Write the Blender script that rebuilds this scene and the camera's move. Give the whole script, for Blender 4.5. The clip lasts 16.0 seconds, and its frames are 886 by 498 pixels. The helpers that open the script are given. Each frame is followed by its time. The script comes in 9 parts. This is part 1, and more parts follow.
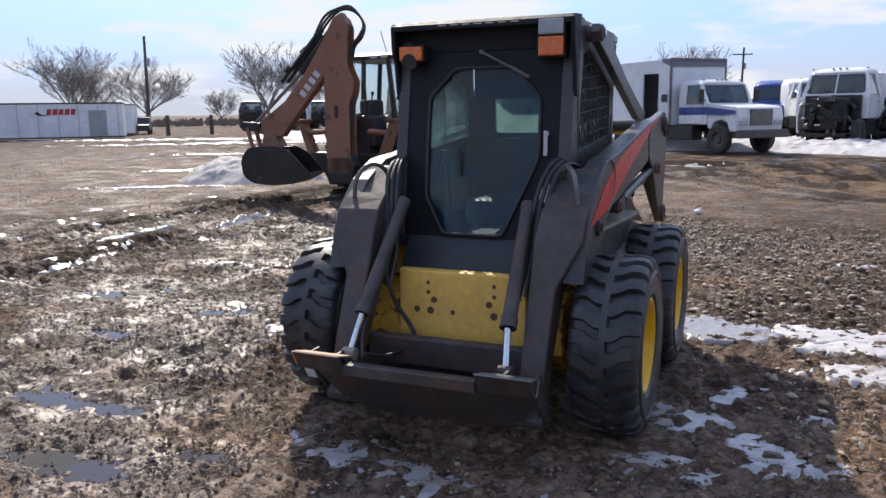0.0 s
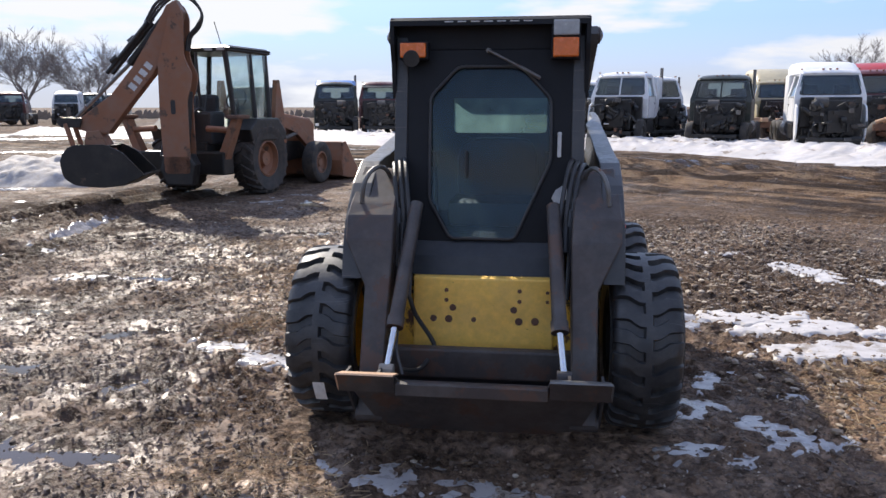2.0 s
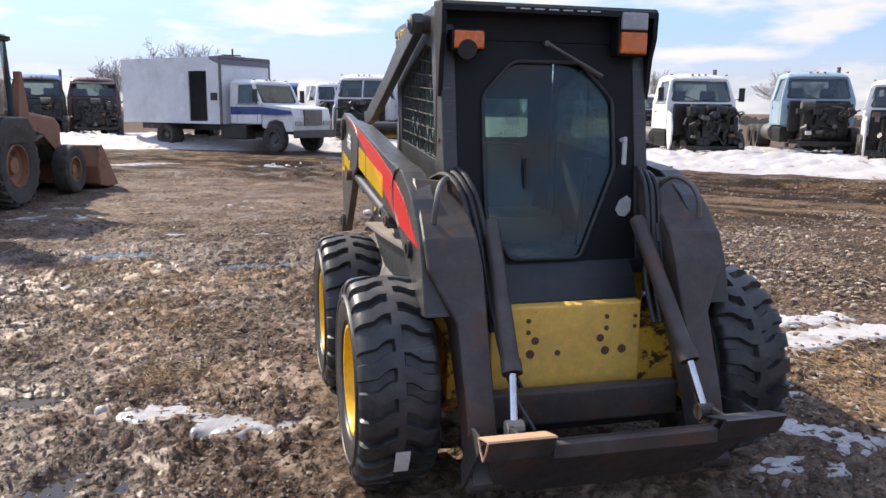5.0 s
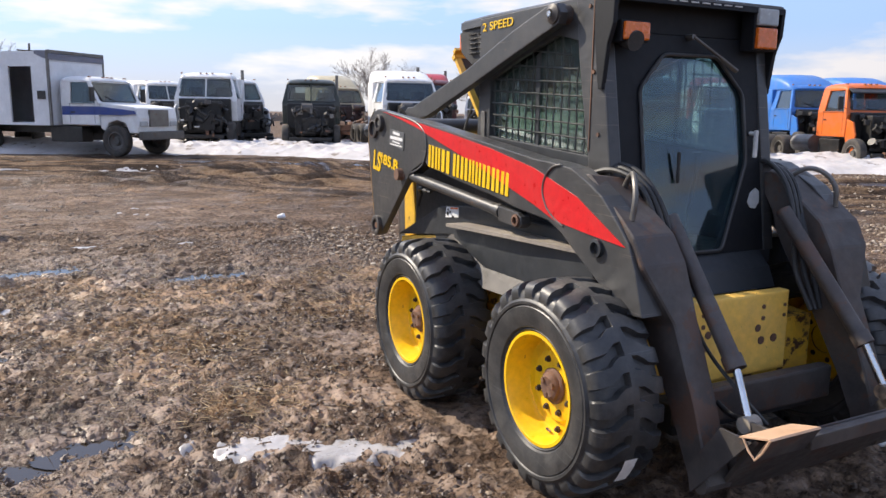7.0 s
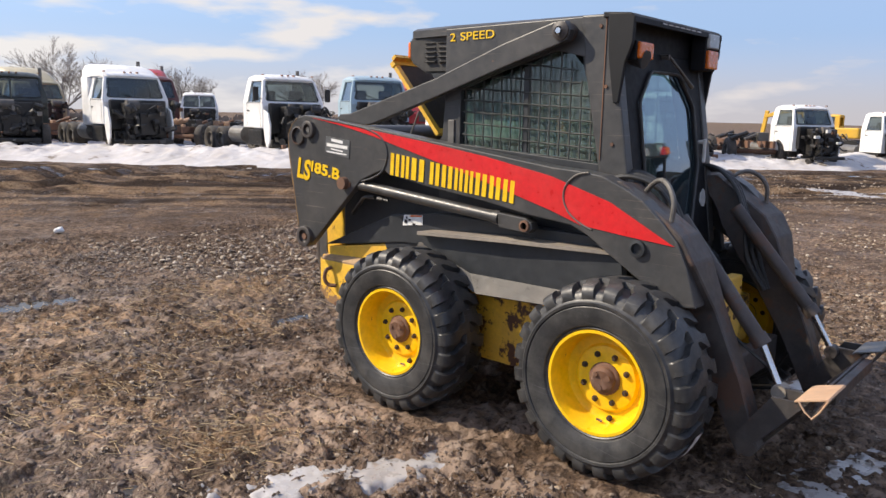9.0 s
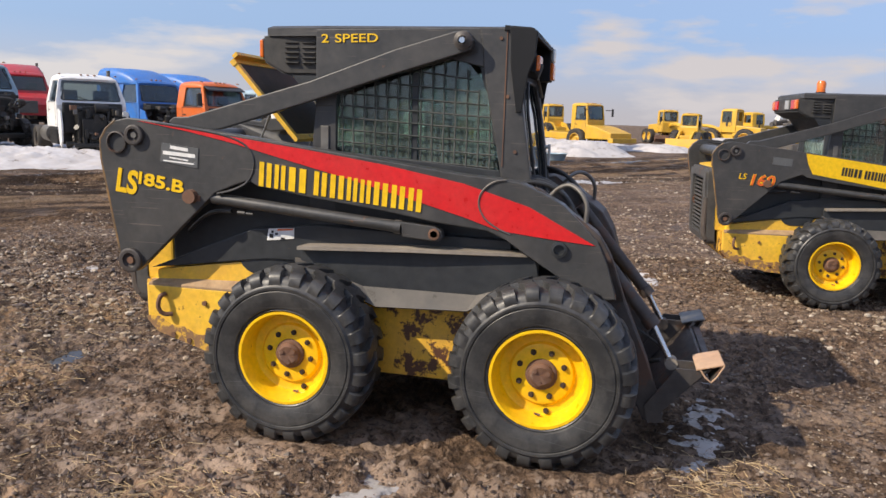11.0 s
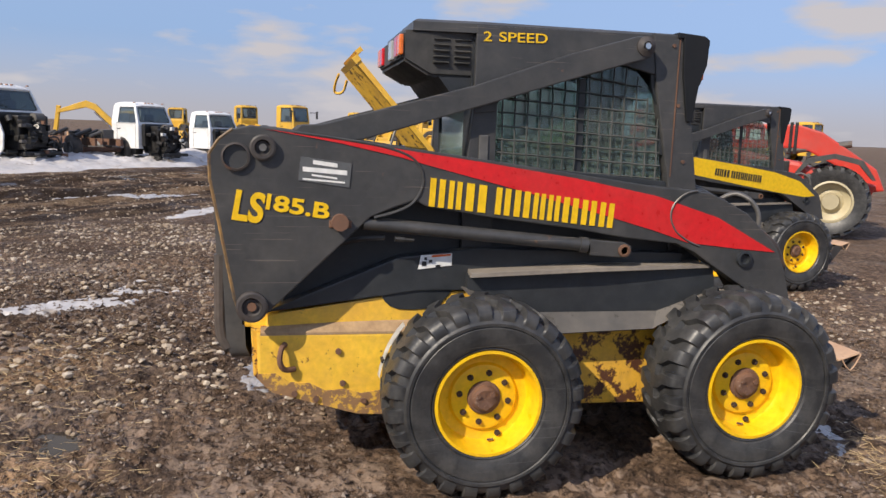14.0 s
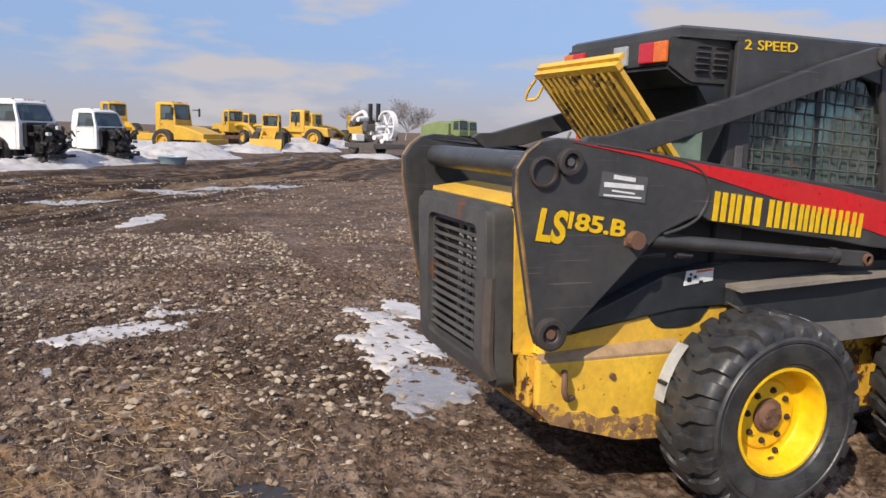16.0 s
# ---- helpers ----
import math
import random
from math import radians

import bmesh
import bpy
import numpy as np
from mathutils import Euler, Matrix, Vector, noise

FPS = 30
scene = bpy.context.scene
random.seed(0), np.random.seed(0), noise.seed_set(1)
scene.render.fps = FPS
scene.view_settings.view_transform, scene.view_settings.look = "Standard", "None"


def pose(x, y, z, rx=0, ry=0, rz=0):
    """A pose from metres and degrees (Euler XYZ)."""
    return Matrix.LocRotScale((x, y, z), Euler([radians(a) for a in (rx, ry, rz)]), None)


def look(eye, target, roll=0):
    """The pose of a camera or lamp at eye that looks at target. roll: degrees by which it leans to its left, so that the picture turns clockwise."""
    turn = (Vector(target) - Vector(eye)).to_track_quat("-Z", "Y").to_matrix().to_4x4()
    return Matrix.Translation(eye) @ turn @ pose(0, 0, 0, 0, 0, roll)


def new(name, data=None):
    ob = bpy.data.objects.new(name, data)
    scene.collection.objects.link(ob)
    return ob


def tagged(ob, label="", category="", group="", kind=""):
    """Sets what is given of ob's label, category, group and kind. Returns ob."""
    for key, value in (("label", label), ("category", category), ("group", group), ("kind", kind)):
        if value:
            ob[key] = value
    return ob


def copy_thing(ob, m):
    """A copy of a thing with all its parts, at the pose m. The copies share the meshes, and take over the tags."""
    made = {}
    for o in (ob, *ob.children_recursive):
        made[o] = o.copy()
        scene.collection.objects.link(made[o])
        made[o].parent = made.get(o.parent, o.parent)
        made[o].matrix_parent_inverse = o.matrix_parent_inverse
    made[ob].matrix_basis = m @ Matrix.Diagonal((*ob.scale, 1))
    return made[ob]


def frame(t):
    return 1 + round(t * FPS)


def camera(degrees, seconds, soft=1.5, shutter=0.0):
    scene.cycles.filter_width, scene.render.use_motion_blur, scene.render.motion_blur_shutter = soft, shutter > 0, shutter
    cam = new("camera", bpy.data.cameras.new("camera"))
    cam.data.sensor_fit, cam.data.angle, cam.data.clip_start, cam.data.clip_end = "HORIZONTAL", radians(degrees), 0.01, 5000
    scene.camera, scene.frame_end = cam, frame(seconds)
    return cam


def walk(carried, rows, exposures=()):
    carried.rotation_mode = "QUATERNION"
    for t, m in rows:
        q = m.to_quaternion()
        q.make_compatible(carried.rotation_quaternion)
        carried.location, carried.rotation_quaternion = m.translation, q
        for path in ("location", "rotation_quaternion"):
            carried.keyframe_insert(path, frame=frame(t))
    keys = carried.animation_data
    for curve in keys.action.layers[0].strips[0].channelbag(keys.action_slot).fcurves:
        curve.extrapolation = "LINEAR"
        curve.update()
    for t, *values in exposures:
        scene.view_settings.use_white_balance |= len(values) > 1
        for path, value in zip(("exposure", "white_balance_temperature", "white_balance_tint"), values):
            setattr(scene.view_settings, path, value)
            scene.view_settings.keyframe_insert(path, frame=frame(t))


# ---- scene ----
cam = camera(59.7, 16.0)
PATH = [
    (0, (1.355, -3.976, 1.486), (0.578, -2.167, 1.136), -0.8),
    (0.5, (1.073, -4.118, 1.467), (0.397, -2.269, 1.116), -0.4),
    (1, (0.808, -4.179, 1.496), (0.246, -2.292, 1.144), -0.4),
    (1.5, (0.525, -4.257, 1.516), (0.117, -2.331, 1.161), -0.2),
    (2, (0.266, -4.11, 1.51), (0.014, -2.159, 1.147), -0.1),
    (2.5, (0.023, -3.967, 1.5), (-0.047, -2.001, 1.141), 0.2),
    (3, (-0.181, -3.776, 1.487), (-0.093, -1.811, 1.123), 0.3),
    (3.5, (-0.315, -3.615, 1.51), (-0.203, -1.652, 1.143), 0.2),
    (4, (-0.582, -3.548, 1.491), (-0.449, -1.585, 1.13), 0.4),
    (4.2, (-0.712, -3.529, 1.503), (-0.511, -1.572, 1.146), 0.6),
    (6.3, (-2.036, -3.056, 1.46), (-1.306, -1.229, 1.105), 0.5),
    (6.5, (-2.152, -2.961, 1.454), (-1.39, -1.145, 1.104), 0.6),
    (7, (-2.467, -2.783, 1.449), (-1.56, -1.035, 1.102), 0.7),
    (7.5, (-2.727, -2.614, 1.458), (-1.666, -0.953, 1.115), 0.8),
    (8, (-2.969, -2.369, 1.497), (-1.778, -0.799, 1.155), 0.9),
    (8.5, (-3.305, -2.219, 1.503), (-1.995, -0.746, 1.165), 0.9),
    (9, (-3.54, -1.952, 1.477), (-2.046, -0.665, 1.138), 1.2),
    (9.5, (-3.713, -1.675, 1.508), (-2.072, -0.582, 1.173), 1.2),
    (9.7, (-3.816, -1.597, 1.509), (-2.112, -0.606, 1.172), 1.2),
    (11.8, (-4.056, -0.13, 1.514), (-2.1, 0.133, 1.19), 2.1),
    (12, (-4.033, 0.006, 1.535), (-2.074, 0.244, 1.212), 2.1),
    (12.5, (-3.997, 0.4, 1.496), (-2.022, 0.43, 1.183), 2.1),
    (13, (-3.931, 0.741, 1.5), (-1.961, 0.582, 1.194), 2.1),
    (13.5, (-3.767, 1.109, 1.501), (-1.821, 0.762, 1.199), 2.1),
    (14, (-3.712, 1.498, 1.468), (-1.775, 1.099, 1.168), 2.0),
    (14.5, (-3.613, 1.903, 1.464), (-1.687, 1.452, 1.166), 2.0),
    (15, (-3.433, 2.29, 1.481), (-1.535, 1.737, 1.18), 1.9),
    (15.5, (-3.299, 2.71, 1.493), (-1.435, 2.048, 1.197), 2.0),
    (16, (-3.042, 3.015, 1.47), (-1.204, 2.284, 1.174), 1.9),
]
walk(cam, [(t, look(eye, target, roll)) for t, eye, target, roll in PATH], [(0.0, 0.78, 6450, 10), (2.0, 0.86, 6500, 10), (3.5, 1.03, 6850, 10), (7.0, 1.0, 6850, 10), (8.5, 0.85, 7050, 10), (9.6, 0.75, 7050, 10), (12.0, 0.60, 6980, 10), (16.0, 0.48, 6700, 10)])

# ---- light ----
SUN_DIR = Vector((-0.74, 1.0, 1.0)).normalized()
sun = new("sun", bpy.data.lights.new("sun", "SUN"))
sun.data.energy, sun.data.angle, sun.data.color = 3.7, radians(0.55), (1.0, 0.91, 0.78)
sun.matrix_world = look(SUN_DIR * 50, (0, 0, 0))

world = bpy.data.worlds.new("sky")
scene.world = world
world.use_nodes = True
wn, wl = world.node_tree.nodes, world.node_tree.links
wn.clear()


def wnode(kind, **values):
    n = wn.new(kind)
    for k, v in values.items():
        n.inputs[k].default_value = v
    return n


sky = wn.new("ShaderNodeTexSky")
sky.sky_type, sky.sun_disc = "NISHITA", False
sky.sun_elevation = math.asin(SUN_DIR.z)
sky.sun_rotation = math.atan2(SUN_DIR.x, SUN_DIR.y)
aloft = wn.new("ShaderNodeVectorMath")
aloft.operation = "ADD"
aloft.inputs[1].default_value = (0, 0, 0.18)
sky.air_density, sky.dust_density, sky.ozone_density = 1.0, 0.15, 2.5
coord = wn.new("ShaderNodeTexCoord")
wl.new(coord.outputs["Generated"], aloft.inputs[0])
wl.new(aloft.outputs[0], sky.inputs["Vector"])
split = wn.new("ShaderNodeSeparateXYZ")
wl.new(coord.outputs["Generated"], split.inputs[0])
lift = wn.new("ShaderNodeMath")
lift.operation = "MULTIPLY_ADD"
lift.inputs[1].default_value, lift.inputs[2].default_value = 4.2, 0.35
wl.new(split.outputs["Z"], lift.inputs[0])
flat = wn.new("ShaderNodeCombineXYZ")
wl.new(split.outputs["X"], flat.inputs[0])
wl.new(split.outputs["Y"], flat.inputs[1])
wl.new(lift.outputs[0], flat.inputs[2])
clouds = wnode("ShaderNodeTexNoise", Scale=5.0, Detail=6.0, Roughness=0.5)
place = wn.new("ShaderNodeMapping")
place.inputs["Location"].default_value = (3.1, 1.7, 0.4)
wl.new(flat.outputs[0], place.inputs[0])
wl.new(place.outputs[0], clouds.inputs["Vector"])
cover = wn.new("ShaderNodeMapRange")
cover.inputs["From Min"].default_value, cover.inputs["From Max"].default_value = 0.505, 0.615
wl.new(clouds.outputs["Fac"], cover.inputs["Value"])
# low haze: more white near the horizon
haze = wn.new("ShaderNodeMapRange")
haze.interpolation_type = "SMOOTHSTEP"
haze.inputs["From Min"].default_value, haze.inputs["From Max"].default_value = 0.0, 0.115
haze.inputs["To Min"].default_value, haze.inputs["To Max"].default_value = 0.95, 0.0
wl.new(split.outputs["Z"], haze.inputs["Value"])
# haze and cloud are brighter towards the sun
toward = wn.new("ShaderNodeVectorMath")
toward.operation = "DOT_PRODUCT"
toward.inputs[1].default_value = SUN_DIR
wl.new(coord.outputs["Generated"], toward.inputs[0])
glow = wn.new("ShaderNodeMapRange")
glow.inputs["From Min"].default_value, glow.inputs["From Max"].default_value = -0.35, 0.75
wl.new(toward.outputs["Value"], glow.inputs["Value"])


def glowing(far_side, sun_side):
    n = wn.new("ShaderNodeMix")
    n.data_type = "RGBA"
    n.inputs["A"].default_value, n.inputs["B"].default_value = (*far_side, 1), (*sun_side, 1)
    wl.new(glow.outputs[0], n.inputs["Factor"])
    return n.outputs["Result"]


hazy = wn.new("ShaderNodeMix")
hazy.data_type = "RGBA"
wl.new(haze.outputs[0], hazy.inputs["Factor"])
wl.new(glowing((1.85, 1.8, 2.0), (2.15, 2.2, 2.45)), hazy.inputs["B"])
white = wn.new("ShaderNodeMix")
white.data_type = "RGBA"
wl.new(hazy.outputs["Result"], white.inputs["A"])
wl.new(glowing((2.3, 2.25, 2.45), (3.0, 3.05, 3.2)), white.inputs["B"])
wl.new(cover.outputs[0], white.inputs["Factor"])
deep = wn.new("ShaderNodeHueSaturation")
deep.inputs["Saturation"].default_value, deep.inputs["Value"].default_value = 0.9, 1.4
wl.new(sky.outputs[0], deep.inputs["Color"])
tint = wn.new("ShaderNodeMix")
tint.data_type, tint.blend_type = "RGBA", "MULTIPLY"
tint.inputs["Factor"].default_value = 1.0
tint.inputs["B"].default_value = (1.06, 0.96, 1.0, 1)
wl.new(deep.outputs[0], tint.inputs["A"])
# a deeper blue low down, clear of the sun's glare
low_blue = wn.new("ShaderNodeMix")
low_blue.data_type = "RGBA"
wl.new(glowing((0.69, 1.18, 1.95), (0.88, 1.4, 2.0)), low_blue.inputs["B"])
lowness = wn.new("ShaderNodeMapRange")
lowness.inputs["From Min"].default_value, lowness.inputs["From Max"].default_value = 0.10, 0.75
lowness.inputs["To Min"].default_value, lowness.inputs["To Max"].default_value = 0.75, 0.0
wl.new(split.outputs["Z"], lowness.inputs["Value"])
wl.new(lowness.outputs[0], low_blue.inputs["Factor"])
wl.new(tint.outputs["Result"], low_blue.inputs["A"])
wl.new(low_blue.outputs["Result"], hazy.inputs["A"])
back = wn.new("ShaderNodeBackground")
back.inputs["Strength"].default_value = 0.175
wl.new(white.outputs["Result"], back.inputs["Color"])
wout = wn.new("ShaderNodeOutputWorld")
wl.new(back.outputs[0], wout.inputs[0])

# ---- materials ----


def surface(name, base, second=None, rough=0.5, metal=0.0, grain=30.0, blotch=3.0, bump=0.15, wear=None, wear_amount=0.0, wear_scale=9.0, coat=0.0, rough_span=0.2, dust=None, dust_amount=0.0, spec=0.5, scratched=None, mottle=0.35):
    """A painted, metal or mineral surface: two tones at two scales, fine relief, spots of wear and a film of dust."""
    m = bpy.data.materials.new(name)
    m.use_nodes = True
    nodes, links = m.node_tree.nodes, m.node_tree.links
    bsdf = nodes["Principled BSDF"]
    tc = nodes.new("ShaderNodeTexCoord")

    def tex(scale, detail=4.0, rough_=0.6):
        n = nodes.new("ShaderNodeTexNoise")
        n.inputs["Scale"].default_value, n.inputs["Detail"].default_value, n.inputs["Roughness"].default_value = scale, detail, rough_
        links.new(tc.outputs["Object"], n.inputs["Vector"])
        return n

    def mixed(fac, a, b):
        n = nodes.new("ShaderNodeMix")
        n.data_type = "RGBA"
        links.new(fac, n.inputs["Factor"])
        for socket, v in (("A", a), ("B", b)):
            if isinstance(v, tuple):
                n.inputs[socket].default_value = (*v, 1)
            else:
                links.new(v, n.inputs[socket])
        return n.outputs["Result"]

    def ramp(value, low, high, to_min=0.0, to_max=1.0):
        n = nodes.new("ShaderNodeMapRange")
        n.inputs["From Min"].default_value, n.inputs["From Max"].default_value = low, high
        n.inputs["To Min"].default_value, n.inputs["To Max"].default_value = to_min, to_max
        links.new(value, n.inputs["Value"])
        return n.outputs[0]

    second = second or tuple(c * 0.72 for c in base)
    big, fine = tex(blotch), tex(grain, 6.0)
    colour = mixed(ramp(big.outputs["Fac"], 0.35, 0.68), base, second)
    shade = nodes.new("ShaderNodeMix")
    shade.data_type, shade.blend_type = "RGBA", "MULTIPLY"
    shade.inputs["Factor"].default_value = mottle
    links.new(colour, shade.inputs["A"])
    links.new(ramp(fine.outputs["Fac"], 0.3, 0.7, 0.55, 1.25), shade.inputs["B"])
    colour = shade.outputs["Result"]
    if dust_amount:
        film = tex(blotch * 2.3, 7.0, 0.7)
        colour = mixed(ramp(film.outputs["Fac"], 0.42, 0.75, 0.0, dust_amount), colour, dust)
    rough_out = ramp(fine.outputs["Fac"], 0.3, 0.7, max(rough - rough_span / 2, 0.04), min(rough + rough_span / 2, 1.0))
    if wear:
        spots = tex(wear_scale, 9.0, 0.72)
        at = ramp(spots.outputs["Fac"], 0.70 - 0.22 * wear_amount, 0.73 - 0.22 * wear_amount)
        colour = mixed(at, colour, wear)
    if scratched:
        for turn_, scale_ in (((0.35, 0.0, 0.1), (2.0, 1.6, 120.0)), ((-0.9, 0.1, 0.0), (2.0, 1.3, 90.0))):
            mp, line = nodes.new("ShaderNodeMapping"), nodes.new("ShaderNodeTexNoise")
            mp.inputs["Rotation"].default_value, mp.inputs["Scale"].default_value = turn_, scale_
            line.inputs["Scale"].default_value, line.inputs["Detail"].default_value = 1.6, 2.0
            links.new(tc.outputs["Object"], mp.inputs[0])
            links.new(mp.outputs[0], line.inputs["Vector"])
            colour = mixed(ramp(line.outputs["Fac"], 0.70, 0.72, 0.0, 0.55), colour, scratched)
    links.new(colour, bsdf.inputs["Base Color"])
    links.new(rough_out, bsdf.inputs["Roughness"])
    bsdf.inputs["Metallic"].default_value = metal
    bsdf.inputs["Coat Weight"].default_value = coat
    bsdf.inputs["Specular IOR Level"].default_value = spec
    if bump:
        b = nodes.new("ShaderNodeBump")
        b.inputs["Strength"].default_value, b.inputs["Distance"].default_value = bump, 0.004
        links.new(fine.outputs["Fac"], b.inputs["Height"])
        links.new(b.outputs[0], bsdf.inputs["Normal"])
    return m


def pane(name, tint, gloss=0.12, rough=0.03, dusty=0.1, soil=(0.35, 0.42, 0.46), slant=4.0):
    """Window glass: a tinted see-through sheet with a mirror sheen."""
    m = bpy.data.materials.new(name)
    m.use_nodes = True
    nodes, links = m.node_tree.nodes, m.node_tree.links
    nodes.clear()
    clear, shine, mix = nodes.new("ShaderNodeBsdfTransparent"), nodes.new("ShaderNodeBsdfGlossy"), nodes.new("ShaderNodeMixShader")
    fres, power, add, out = nodes.new("ShaderNodeLayerWeight"), nodes.new("ShaderNodeMath"), nodes.new("ShaderNodeMath"), nodes.new("ShaderNodeOutputMaterial")
    clear.inputs["Color"].default_value = (*tint, 1)
    shine.inputs["Color"].default_value, shine.inputs["Roughness"].default_value = (0.9, 0.95, 1, 1), rough
    dirt, soiled, film, amount, tc = nodes.new("ShaderNodeBsdfDiffuse"), nodes.new("ShaderNodeMixShader"), nodes.new("ShaderNodeTexNoise"), nodes.new("ShaderNodeMapRange"), nodes.new("ShaderNodeTexCoord")
    dirt.inputs["Color"].default_value = (*soil, 1)
    film.inputs["Scale"].default_value, film.inputs["Detail"].default_value = 5.0, 6.0
    amount.inputs["From Min"].default_value, amount.inputs["From Max"].default_value = 0.3, 0.7
    amount.inputs["To Min"].default_value, amount.inputs["To Max"].default_value = dusty * 0.5, dusty * 1.5
    links.new(tc.outputs["Object"], film.inputs["Vector"])
    links.new(film.outputs["Fac"], amount.inputs["Value"])
    links.new(amount.outputs[0], soiled.inputs[0])
    links.new(clear.outputs[0], soiled.inputs[1])
    thin, both = nodes.new("ShaderNodeBsdfTranslucent"), nodes.new("ShaderNodeMixShader")
    thin.inputs["Color"].default_value = (*soil, 1)
    links.new(dirt.outputs[0], both.inputs[1])
    links.new(thin.outputs[0], both.inputs[2])
    links.new(both.outputs[0], soiled.inputs[2])
    power.operation, power.inputs[1].default_value = "POWER", slant
    add.inputs[1].default_value = gloss
    links.new(fres.outputs["Facing"], power.inputs[0])
    links.new(power.outputs[0], add.inputs[0])
    links.new(add.outputs[0], mix.inputs[0])
    links.new(soiled.outputs[0], mix.inputs[1])
    links.new(shine.outputs[0], mix.inputs[2])
    links.new(mix.outputs[0], out.inputs[0])
    return m


